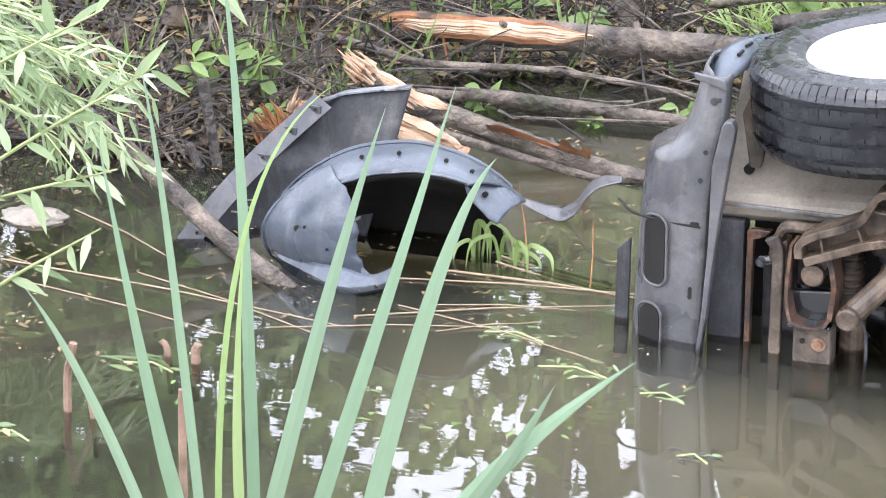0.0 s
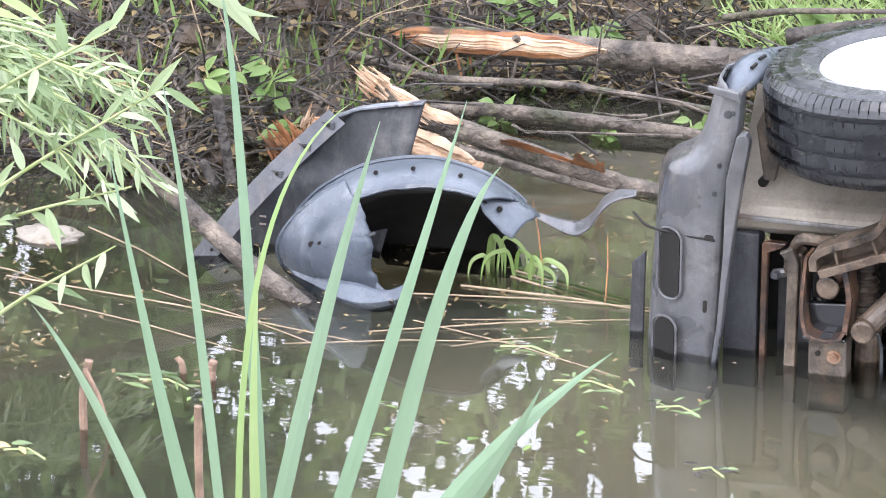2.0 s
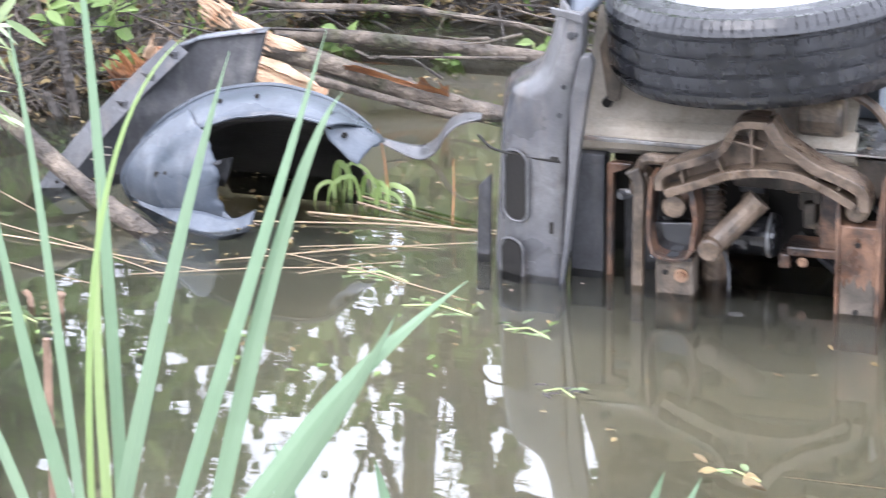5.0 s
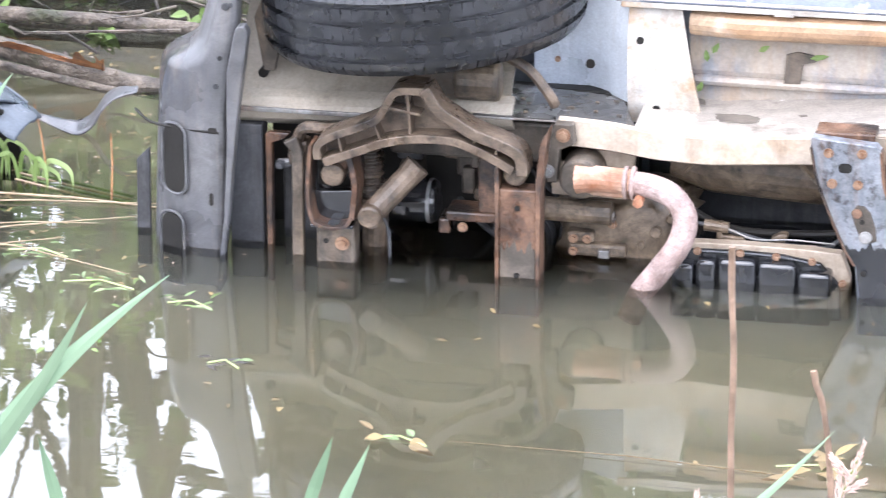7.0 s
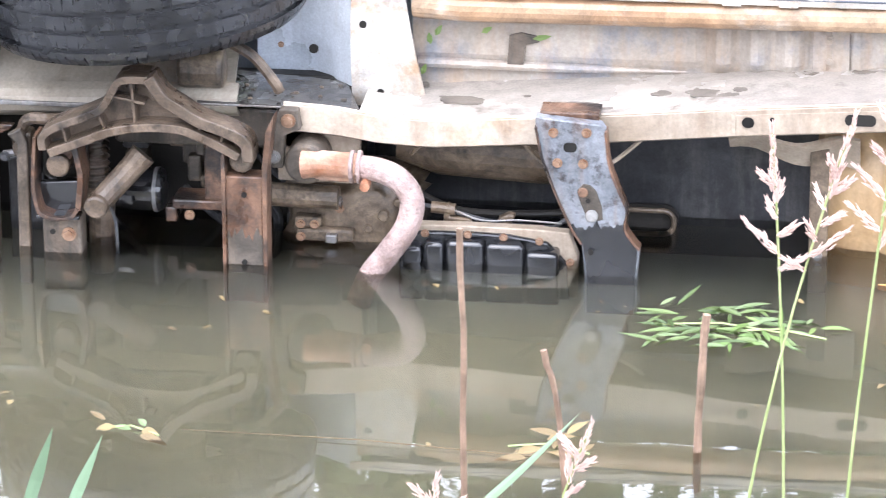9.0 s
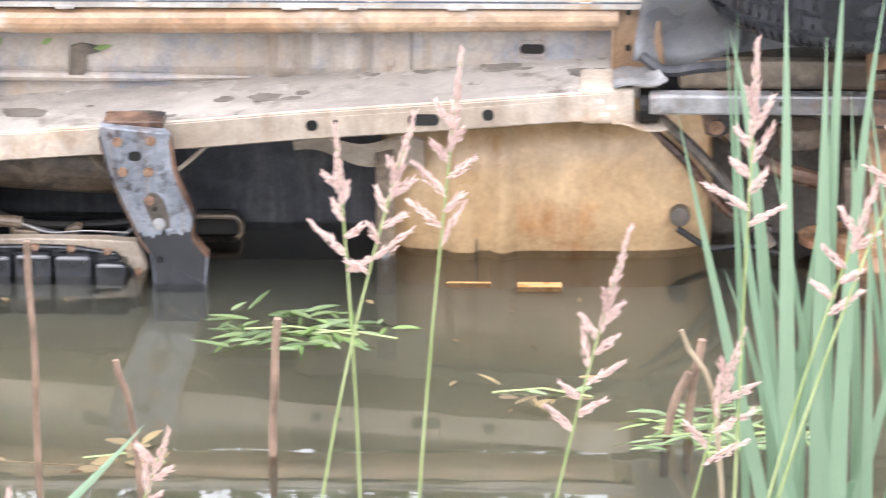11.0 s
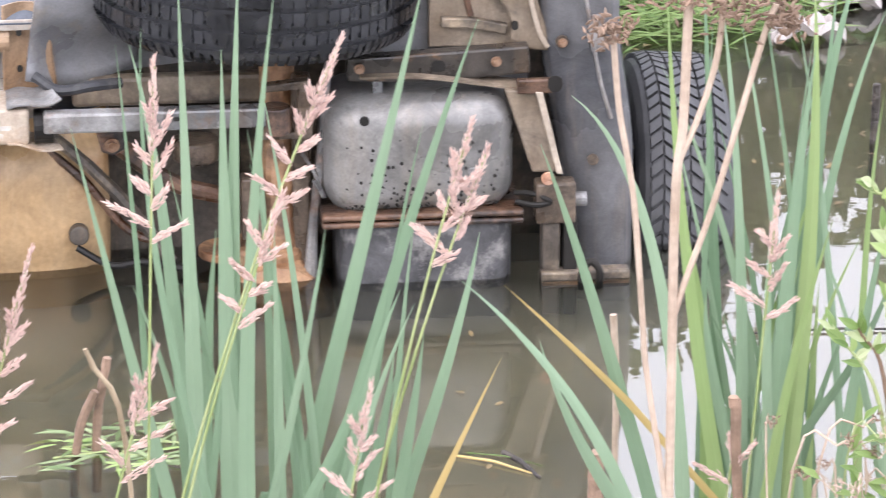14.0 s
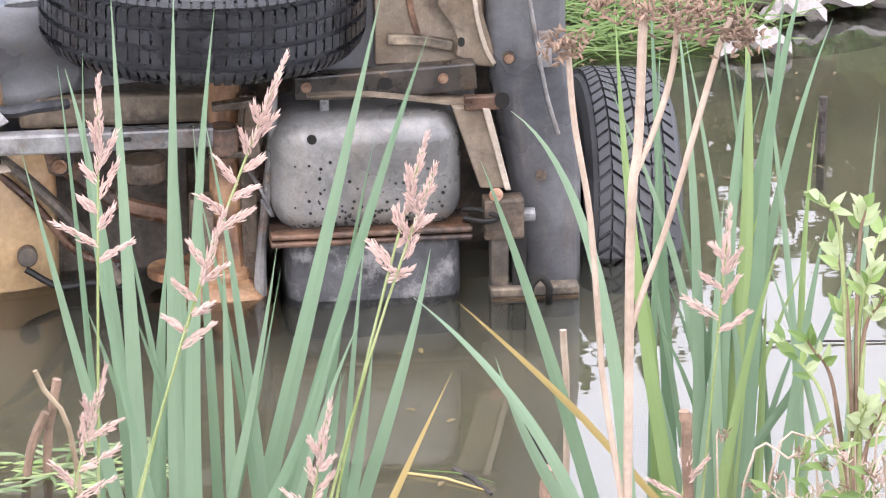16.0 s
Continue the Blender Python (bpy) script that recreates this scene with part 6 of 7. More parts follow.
snap, sl = log("snapped_log", [(-3.43, 9.95, 0.210), (-3.375, 9.95, 0.180), (-3.288, 9.95, 0.136), (-3.086, 9.95, 0.085), (-2.942, 9.95, 0.055), (-2.70, 9.95, 0.004)], 0.027, 0.025, BARK, "snapped trunk sloping into the water with raw splintered end")
splinters(snap, (-3.41, 9.93, 0.205), (-1, 0, 0.75), 54, 0.07, 0.004, SPLIT, 0.026)
splinters(snap, (-3.33, 9.92, 0.17), (1, 0, -0.6), 16, 0.10, 0.003, SPLIT, 0.018)
stripped(snap, -3.40, -3.20, ((-3.46, 9.95), (-2.95, 9.95)), ((-3.43, 0.210), (-3.375, 0.180), (-3.288, 0.136), (-3.086, 0.085)), 0.027, 20, 80, SPLIT, "pale torn wood")
stripped(snap, -3.10, -2.84, ((-3.2, 9.95), (-2.66, 9.95)), ((-3.288, 0.136), (-3.086, 0.085), (-2.942, 0.055), (-2.70, 0.004)), 0.0265, 36, 46, ORANGE, "scraped orange wood")
slab = thing("split_slab", (-3.1, 9.75, 0.1), "pale freshly split slabs of wood behind the wing", "log", "fallen timber")
for k in range(2):
    dy, dz, ln = 0.012 * k, 0.018 * (k - 1.0), 0.23 - 0.04 * (k % 3)
    part("slab", sheet(lambda u, v: Vector((-3.29 + 0.02 * k + ln * u, 9.70 + dy + 0.01 * noise.noise(Vector((u * 5, v * 3, k))), 0.188 - 0.40 * ln * u + dz + (v - 0.5) * (0.030 + 0.014 * noise.noise(Vector((u * 8, k, 0)))) * min(1, 6 * (1 - u) + 0.15))), 22, 5, 0.014), SPLIT, slab)
stump = thing("shattered_stump", (-3.58, 9.93, 0.0), "shattered orange tree stump in the mud", "stump", "fallen timber")
part("core", tube(arc([(-3.57, 9.95, -0.1), (-3.565, 9.94, 0.04), (-3.53, 9.94, 0.115)]), [0.075, 0.07, 0.07, 0.065, 0.06, 0.06, 0.055, 0.05, 0.05, 0.045, 0.04, 0.03, 0.02], 10, rough=0.25), ORANGE, stump)
splinters(stump, (-3.545, 9.87, 0.07), (0.5, -0.3, 1), 60, 0.08, 0.005, SPLIT, 0.05)
splinters(stump, (-3.61, 9.88, 0.03), (-0.3, -0.3, 0.7), 60, 0.08, 0.006, ORANGE, 0.05)

for pts, r0, r1, mt in (
        (((-3.40, 10.3, 0.043), (-3.195, 10.3, 0.062), (-2.741, 10.3, 0.045), (-2.2, 10.3, 0.04)), 0.018, 0.016, BARK),
        (((-3.22, 10.4, -0.010), (-3.03, 10.4, -0.012), (-2.84, 10.4, -0.025), (-2.3, 10.4, -0.03)), 0.024, 0.022, BARK_DARK),
        (((-3.70, 10.4, 0.147), (-3.528, 10.4, 0.111), (-3.407, 10.4, 0.093), (-3.078, 10.4, 0.110), (-2.70, 10.4, 0.080)), 0.012, 0.008, BARK),
        (((-3.08, 10.9, 0.26), (-2.7, 10.95, 0.245), (-2.3, 11.0, 0.27)), 0.016, 0.012, BARK),
        (((-3.20, 9.9, 0.085), (-3.07, 9.9, 0.059), (-2.927, 9.9, 0.036), (-2.80, 9.9, 0.015)), 0.012, 0.010, BARK),
        (((-2.78, 10.82, 0.20), (-2.55, 10.6, 0.30), (-2.2, 10.5, 0.36)), 0.010, 0.006, BARK),
        (((-2.6, 10.75, 0.19), (-2.2, 10.8, 0.24), (-1.8, 10.8, 0.24)), 0.022, 0.018, BARK_DARK),
        (((-3.62, 9.95, 0.10), (-3.5, 9.88, 0.06), (-3.40, 9.8, 0.02)), 0.010, 0.006, BARK_DARK),
        (((-3.75, 9.7, 0.22), (-3.72, 9.68, 0.10), (-3.69, 9.66, -0.02)), 0.015, 0.011, BARK_DARK),
        (((-3.78, 9.68, 0.06), (-3.73, 9.65, 0.0), (-3.70, 9.62, -0.04)), 0.012, 0.010, BARK_DARK)):
    log("fallen_branch", pts, r0, r1, mt, "bare muddy branch lying over the bank" if r0 < 0.02 else "grey-green fallen limb lying across the water's edge", 9)
log("leaning_pole", [(-3.195, 8.93, -0.03), (-3.45, 9.0, 0.10), (-3.75, 9.12, 0.255), (-4.1, 9.25, 0.40), (-4.7, 9.4, 0.62)], 0.023, 0.019, BARK, "straight grey-green trunk leaning out of the water", 12)
log("sunken_pole", [(-3.22, 9.0, -0.02), (-3.36, 9.05, 0.02), (-3.6, 9.15, 0.10)], 0.014, 0.012, BARK, "thin wet branch beside the leaning trunk", 8)


# ---- what lies on the bank ----
def bank_point(x0=-5.0, x1=-1.9):
    x = random.uniform(x0, x1)
    y = shore(x) + 1.6 * random.random() ** 1.3 - 0.03
    return Vector((x, y, ground_z(x, y)))


def build_bank_cover():
    bm = bmesh.new()
    for _ in range(13000):
        p = bank_point(-5.2, -1.4) if random.random() < 0.8 else bank_point(-1.4, 3.2)
        small_leaf(bm, p + Vector((0, 0, random.uniform(0.002, 0.02))), Vector((random.uniform(-1, 1), random.uniform(-1, 1), random.uniform(-0.2, 0.3))), random.uniform(0.02, 0.055), random.uniform(0.01, 0.022), rand_dir(1.5))
    solo("leaf_litter", bm, LITTER, (-2, 10.4, 0), "brown and yellow fallen leaves on wet mud", "leaf litter", kind="stuff")
    bm = bmesh.new()
    for _ in range(4200):
        p = bank_point(-5.0, -1.2)
        d = Vector((random.uniform(-1, 1), random.uniform(-0.5, 0.5), random.uniform(-0.15, 0.45))).normalized()
        ln = random.uniform(0.06, 0.32)
        tube([p, p + d * ln * 0.5 + Vector((0, 0, 0.01)), p + d * ln], [0.0035, 0.003, 0.0015], 4, bm)
    solo("twigs", bm, BARK_DARK, (-2, 10.4, 0), "tangle of dark twigs and roots on the bank", "twigs", kind="stuff")
    bm = bmesh.new()
    for _ in range(700):
        p = bank_point(-5.0, 2.6)
        d = Vector((random.uniform(-1, 1), random.uniform(-0.5, 0.5), random.uniform(0.0, 0.5))).normalized()
        ln = random.uniform(0.10, 0.4)
        tube([p, p + d * ln * 0.5 + Vector((0, 0, 0.02)), p + d * ln], [0.002, 0.002, 0.001], 4, bm)
    solo("dry_stalks", bm, STRAW, (-2, 10.4, 0), "scattered dry straw-coloured stalks on the bank", "dry stalks", kind="stuff")
    bm = bmesh.new()
    for _ in range(2600):
        p = bank_point(-5.2, 3.0)
        thin = noise.noise(Vector((p.x * 1.3, p.y * 1.3, 0)))
        if thin < -0.02 - 0.35 * step(-2.9, -2.3, p.x):
            continue
        ln = random.uniform(0.05, 0.18)
        d = Vector((random.uniform(-0.6, 0.6), random.uniform(-0.8, 0.2), 1)).normalized()
        small_leaf(bm, p, d, ln, random.uniform(0.004, 0.012), Vector((0, -1, 0.4)))
    solo("grass", bm, GRASS, (-2, 10.4, 0), "thin green grass blades along the far bank", "grass", kind="stuff")
    bm = bmesh.new()
    for _ in range(160):
        p = bank_point(-4.9, -2.0)
        s = random.uniform(0.015, 0.06)
        m = bmesh.ops.create_icosphere(bm, subdivisions=2, radius=s)["verts"]
        for v in m:
            v.co = p + v.co * (1 + 0.5 * noise.noise(v.co * 25 + p)) * Vector((1, 1, 0.6)).length * 0.6
    solo("mud_clods", bm, MUD, (-3, 10.2, 0), "lumps of dark wet mud", "mud", kind="stuff")


build_bank_cover()


def roots():
    bm = bmesh.new()
    for _ in range(520):
        x = random.uniform(-4.6, -3.3)
        y = shore(x) + random.uniform(-0.02, 0.7)
        p = Vector((x, y, ground_z(x, y) + 0.012))
        pts = [p]
        d = Vector((random.uniform(-0.7, 0.7), -1, 0))
        for k in range(4):
            q = pts[-1] + d.normalized() * random.uniform(0.02, 0.06) + Vector((random.uniform(-0.02, 0.02), 0, 0))
            q.z = max(-0.02, ground_z(q.x, q.y)) + random.uniform(0.004, 0.03)
            pts.append(q)
        r = random.uniform(0.0015, 0.006)
        tube(pts, [r, r, r * 0.8, r * 0.6, r * 0.3], 5, bm)
    solo("roots", bm, BARK, (-3.9, 10, 0), "tangle of torn brown roots in the mud bank", "roots", kind="stuff")


roots()


def bank_grass():
    bm = bmesh.new()
    for _ in range(1500):
        x = random.uniform(-2.75, -1.6)
        y = 10.85 + random.random() * 0.5
        z = max(0.0, ground_z(x, y))
        d = Vector((random.uniform(-0.9, 0.9), random.uniform(-0.9, 0.1), random.uniform(0.3, 1))).normalized()
        small_leaf(bm, Vector((x, y, z + random.uniform(0, 0.12))), d, random.uniform(0.08, 0.2), 0.007, Vector((0, -0.6, 1)))
    solo("tall_grass", bm, YOUNGLEAF, (-2.2, 11, 0.2), "bright green grass behind the fallen timber", "grass", kind="stuff")
    for _ in range(46):
        # loose twigs hanging over the timber
        a = Vector((random.uniform(-3.5, -2.1), random.uniform(10.0, 10.9), 0))
        a.z = max(0.05, ground_z(a.x, a.y)) + random.uniform(0.0, 0.12)
        b = a + Vector((random.uniform(-0.45, 0.45), random.uniform(-0.15, 0.1), random.uniform(-0.10, 0.16)))
        solo("twig", tube([a, a.lerp(b, 0.5) + Vector((0, 0, random.uniform(-0.02, 0.03))), b], [0.0045, 0.0035, 0.0015], 5), random.choice((BARK, BARK_DARK, BARK_DARK)), a, "thin bare twig caught on the fallen timber", "twig", "loose twigs")


bank_grass()


def weed(at, h, n, leaf, label="broad-leaved green weed growing from the mud"):
    t = thing("weed", at, label, "weed", "weeds on the bank")
    at = Vector(at)
    for k in range(n):
        d = Vector((random.uniform(-0.7, 0.7), random.uniform(-0.5, 0.2), 1)).normalized()
        top = at + d * h * random.uniform(0.5, 1)
        part("stem", tube([at, at.lerp(top, 0.5) + Vector((0, 0, 0.01)), top], 0.003, 5), SEEDSTEM, t)
        for j in range(4):
            bm = bmesh.new()
            p = at.lerp(top, 0.45 + 0.18 * j)
            small_leaf(bm, p, Vector((random.uniform(-1, 1), random.uniform(-0.9, 0.1), random.uniform(-0.5, 0.5))), leaf * random.uniform(0.7, 1.2), leaf * 0.46, Vector((0, -0.7, 1)), True)
            part("leaf", bm, GRASS, t)


for x, y, h, n, lf in ((-3.72, 10.05, 0.16, 3, 0.075), (-3.62, 10.0, 0.14, 3, 0.085), (-3.95, 10.25, 0.2, 4, 0.08), (-4.15, 10.2, 0.24, 4, 0.07), (-3.1, 10.85, 0.12, 3, 0.07), (-2.95, 10.3, 0.08, 2, 0.06), (-2.75, 10.42, 0.09, 3, 0.055), (-3.3, 10.9, 0.14, 3, 0.07), (-3.25, 10.35, 0.1, 2, 0.06), (-2.55, 10.95, 0.2, 4, 0.09), (-2.2, 10.9, 0.2, 4, 0.08), (-3.85, 9.95, 0.12, 3, 0.06)):
    weed((x, y, max(ground_z(x, y), -0.02)), h, n, lf)


# ---- willow at the water's edge ----
def willow_branch(base, tip, sag, leaves, length, width, material, label, parent=None):
    base, tip = Vector(base), Vector(tip)
    mid = base.lerp(tip, 0.55) + Vector((0, 0, sag))
    line = arc([base, mid, tip], 8)
    b = part("branch", tube(line, [0.006 - 0.0045 * i / (len(line) - 1) for i in range(len(line))], 6), SEEDSTEM, parent, label)
    for k in range(leaves):
        s = (k + 0.5) / leaves * (len(line) - 1.01)
        i = int(s)
        p = line[i].lerp(line[i + 1], s - i)
        d = (line[i + 1] - line[i]).normalized()
        side = Vector((random.uniform(-1.4, 1.4), random.uniform(-0.9, 0.6), random.uniform(-1.5, 0.8)))
        bm = bmesh.new()
        small_leaf(bm, p, d * 0.75 + side * 0.7, length * random.uniform(0.7, 1.15), width * random.uniform(0.7, 1.15), Vector((random.uniform(-0.7, 0.7), -0.6, 1)), True)
        part("leaf", bm, SILVERLEAF if random.random() < 0.3 else material, b)


far_willow = thing("willow", (-4.9, 9.1, -0.2), "willow bush with drooping narrow grey-green leaves over the water", "bush")
part("stem", tube(arc([(-4.9, 9.1, -0.2), (-4.75, 9.1, 0.2), (-4.45, 9.1, 0.5)]), [0.03 - 0.0015 * k for k in range(13)], 8), BARK, far_willow)
for k in range(46):
    s = k / 45
    bx = Vector((-4.75, 9.15, 0.42)).lerp(Vector((-4.2, 9.1, 0.58)), random.random())
    tipx = -4.35 + 0.78 * random.random() ** 0.7
    top = 0.58 - 0.32 * step(-4.4, -3.6, tipx) * random.uniform(0.4, 1.0)
    willow_branch(bx, (tipx, 9.1 + random.uniform(-0.25, 0.15), top - random.uniform(-0.06, 0.07)), 0.05, 34, 0.085, 0.0115, WILLOW, "", far_willow)
near_willow = thing("willow", (-3.3, 6.2, 0.0), "young willow shoots with pale yellow-green narrow leaves", "bush")
for base, tip, n, ln in (((-3.05, 6.2, 0.85), (-2.37, 6.2, 1.42), 15, 0.10), ((-3.0, 6.2, 0.95), (-2.42, 6.15, 1.26), 13, 0.09), ((-2.95, 6.1, 1.3), (-2.36, 6.1, 1.68), 12, 0.10), ((-2.95, 6.2, 1.1), (-2.46, 6.2, 1.50), 12, 0.09), ((-2.9, 6.2, 0.75), (-2.47, 6.2, 1.14), 8, 0.08)):
    base, tip = (base[0] - 0.14, base[1], base[2]), (tip[0] - 0.10, tip[1], tip[2])
    willow_branch(base, tip, 0.03, int(1.6 * n), ln * 0.85, 0.018, YOUNGLEAF if base[2] > 1.2 else WILLOW, "", near_willow)
    part("stem", tube([(-3.3, 6.2, 0.0), Vector(base)], [0.01, 0.006], 6), SEEDSTEM, near_willow)


part("hanging_leaf", blade(arc([(-1.94, 5.0, 1.985), (-1.915, 5.0, 1.935), (-1.893, 5.0, 1.91), (-1.872, 5.0, 1.885)], 6), 0.022, tip=0.4), SILVERLEAF, near_willow)
part("hanging_leaf", blade(arc([(-1.97, 5.0, 1.975), (-1.94, 5.0, 1.94), (-1.90, 5.0, 1.925), (-1.85, 5.0, 1.92)], 6), 0.016, tip=0.4), SILVERLEAF, near_willow)
part("stem", tube(arc([(-3.3, 6.2, 0.0), (-2.9, 5.6, 1.9), (-2.3, 5.1, 2.2), (-1.94, 5.0, 1.99)]), 0.005, 6), SEEDSTEM, near_willow)

# ---- what floats on the water ----
def reed_stick(x0, y0, x1, y1, r, material=None, lift=0.0):
    a, b = Vector((x0, y0 - 0.05, LEVEL + 0.003)), Vector((x1, y1 - 0.05, LEVEL + 0.003 + lift))
    solo("floating_reed", tube([a, a.lerp(b, 0.5) + Vector((0, 0.01, 0.003)), b], [r * 0.5, r * 0.5, r * 0.3], 6), material or STRAW, a, "dry reed stalk floating on the pond", "reed", "floating reeds")


for x0, y0, x1, y1, r in ((-3.95, 8.93, -3.05, 8.78, 0.004), (-3.9, 8.83, -3.2, 8.62, 0.003), (-3.05, 8.85, -2.5, 9.12, 0.004), (-2.95, 9.2, -2.42, 9.16, 0.006), (-3.1, 9.1, -2.45, 9.2, 0.004), (-2.98, 8.95, -2.45, 8.76, 0.003), (-2.9, 8.98, -2.6, 9.05, 0.003), (-3.6, 8.95, -3.1, 8.72, 0.003), (-2.85, 8.82, -2.65, 8.95, 0.003), (-3.2, 8.72, -2.7, 8.9, 0.003), (-3.9, 9.3, -3.55, 9.05, 0.004), (-4.1, 9.0, -3.8, 8.9, 0.003)):
    reed_stick(x0, y0, x1, y1, r)
reed_stick(-2.78, 9.28, -2.845, 9.40, 0.004, ORANGE, 0.16)
reed_stick(-2.61, 9.2, -2.63, 9.28, 0.004, ORANGE, 0.13)
reed_stick(1.55, 8.62, 1.98, 8.60, 0.006, BARK_DARK)
reed_stick(0.92, 8.06, 1.06, 7.98, 0.003, GRASS)
reed_stick(-0.9, 7.95, -1.6, 8.0, 0.003, LITTER)


def scatter_float(name, n, x0, x1, y0, y1, material, label, size=(0.008, 0.03), curve=1.0):
    bm = bmesh.new()
    for _ in range(n):
        x, y = x0 + (x1 - x0) * random.random() ** curve, random.uniform(y0, y1)
        if y > shore(x) - 0.02 or noise.noise(Vector((x * 2.5, y * 2.5, 7))) < -0.12:
            continue
        d = Vector((random.uniform(-1, 1), random.uniform(-1, 1), random.uniform(-0.03, 0.12)))
        s = random.uniform(*size)
        small_leaf(bm, Vector((x, y, LEVEL + 0.003)), d, s, s * random.uniform(0.2, 0.6), Vector((0, 0, 1)))
    solo(name, bm, material, ((x0 + x1) / 2, (y0 + y1) / 2, 0), label, "floating debris", kind="stuff")


scatter_float("floating_leaves", 2200, -4.6, -2.4, 8.35, 10.2, LITTER, "yellow and brown leaf scraps floating on the water", (0.006, 0.026), 1.5)
scatter_float("floating_flecks", 700, -4.6, -2.2, 8.3, 10.2, PALESTEM, "pale flecks of debris on the water", (0.004, 0.014), 1.4)
scatter_float("floating_scraps", 90, -2.3, 1.4, 7.9, 8.8, LITTER, "few dark leaf scraps on the murky water", (0.008, 0.03))
scatter_float("floating_flakes", 260, 1.5, 3.2, 9.3, 10.7, LITTER, "yellowish leaf scraps on the water by the bank", (0.01, 0.04))
scatter_float("floating_greens", 60, -3.4, -2.4, 8.2, 8.7, GRASS, "thin green leaf scraps on the water", (0.015, 0.04))


def sprig(x, y, r, n, material, label, length=0.10, width=0.012):
    y -= 0.05
    t = thing("floating_sprig", (x, y, LEVEL), label, "sprig", "floating sprigs")
    for k in range(n):
        a = random.uniform(0, 6.28)
        p = Vector((x + random.uniform(-r, r), y + random.uniform(-r, r) * 0.8, LEVEL + 0.003))
        d = Vector((math.cos(a), math.sin(a) * 0.5, random.uniform(-0.08, 0.22)))
        bm = bmesh.new()
        small_leaf(bm, p, d, length * random.uniform(0.5, 1.2), width * random.uniform(0.7, 1.3), Vector((0, -0.4, 1)), True)
        part("leaf", bm, material if random.random() < 0.8 else WILLOW, t)
    part("stalk", tube([(x - r, y, LEVEL + 0.001), (x, y + 0.01, LEVEL + 0.006), (x + r, y - 0.02, LEVEL + 0.001)], 0.0025, 5), SEEDSTEM, t)


bent = thing("bent_reeds", (-2.9, 9.33, 0), "bright green reed leaves bent over in the water", "reed")
for k in range(9):
    x, y = random.uniform(-2.94, -2.80), random.uniform(9.24, 9.34)
    dx, h = random.choice((-1, 1, 1)) * random.uniform(0.03, 0.10), random.uniform(0.04, 0.10)
    part("leaf", blade(arc([(x, y, -0.02), (x + dx * 0.2, y - 0.01, h * 0.9), (x + dx * 0.55, y - 0.02, h), (x + dx * 0.9, y - 0.03, h * 0.72), (x + dx * 1.0, y - 0.04, 0.0)], 5), random.uniform(0.009, 0.014), facing=(random.uniform(-0.6, 0.6), -1, 0.5), tip=0.6), YOUNGLEAF, bent)
for k in range(4):
    part("stalk", tube([(-2.86, 9.30 - 0.02 * k, 0.02), (-2.74 + 0.02 * k, 9.27 - 0.03 * k, 0.01), (-2.58, 9.22 - 0.02 * k, 0.004)], 0.003, 6), (FLOATLEAF, STRAW)[k % 2], bent)
sprig(-2.68, 8.86, 0.07, 16, FLOATLEAF, "small green leaf clump floating among straws", 0.035, 0.006)
sprig(-2.50, 8.70, 0.08, 12, FLOATLEAF, "floating green sprig on the still water", 0.045, 0.007)
sprig(-2.28, 8.62, 0.05, 9, FLOATLEAF, "floating green sprig on the still water", 0.045, 0.007)
sprig(-0.60, 8.66, 0.14, 60, FLOATLEAF, "raft of green willow leaves floating by the wreck", 0.08, 0.011)
sprig(-0.48, 8.64, 0.10, 22, GRASS, "raft of green willow leaves floating by the wreck", 0.075, 0.011)
sprig(-0.08, 8.34, 0.10, 12, LITTER, "half-sunk yellowing leaves on the pond", 0.06, 0.012)
sprig(0.29, 8.17, 0.15, 80, WILLOW, "floating clump of light green leaves among stalks", 0.09, 0.008)
sprig(0.22, 8.12, 0.10, 30, YOUNGLEAF, "floating clump of light green leaves among stalks", 0.08, 0.008)
sprig(-3.36, 8.42, 0.06, 10, FLOATLEAF, "thin green shoots at the water surface", 0.08, 0.01)
sprig(-2.13, 8.31, 0.035, 8, BARK_DARK, "dark sunken twig with scraps", 0.05, 0.01)
sprig(-1.70, 7.99, 0.06, 7, LITTER, "orange sunken leaf just under the surface", 0.06, 0.018)
sprig(-0.88, 8.0, 0.08, 9, LITTER, "orange sunken leaf just under the surface", 0.06, 0.018)
stone = bmesh.new()
bmesh.ops.create_icosphere(stone, subdivisions=4, radius=1)
for v in stone.verts:
    k = 1 + 0.35 * noise.fractal(v.co * 2, 1.0, 2.0, 5)
    v.co = Vector((-3.97 + v.co.x * 0.075 * k, 9.17 + v.co.y * 0.06, LEVEL + v.co.z * 0.022 * k))
solo("stone", stone, GREYFRAME, (-3.97, 9.22, 0), "pale stone at the water's surface", "stone", smooth=True)


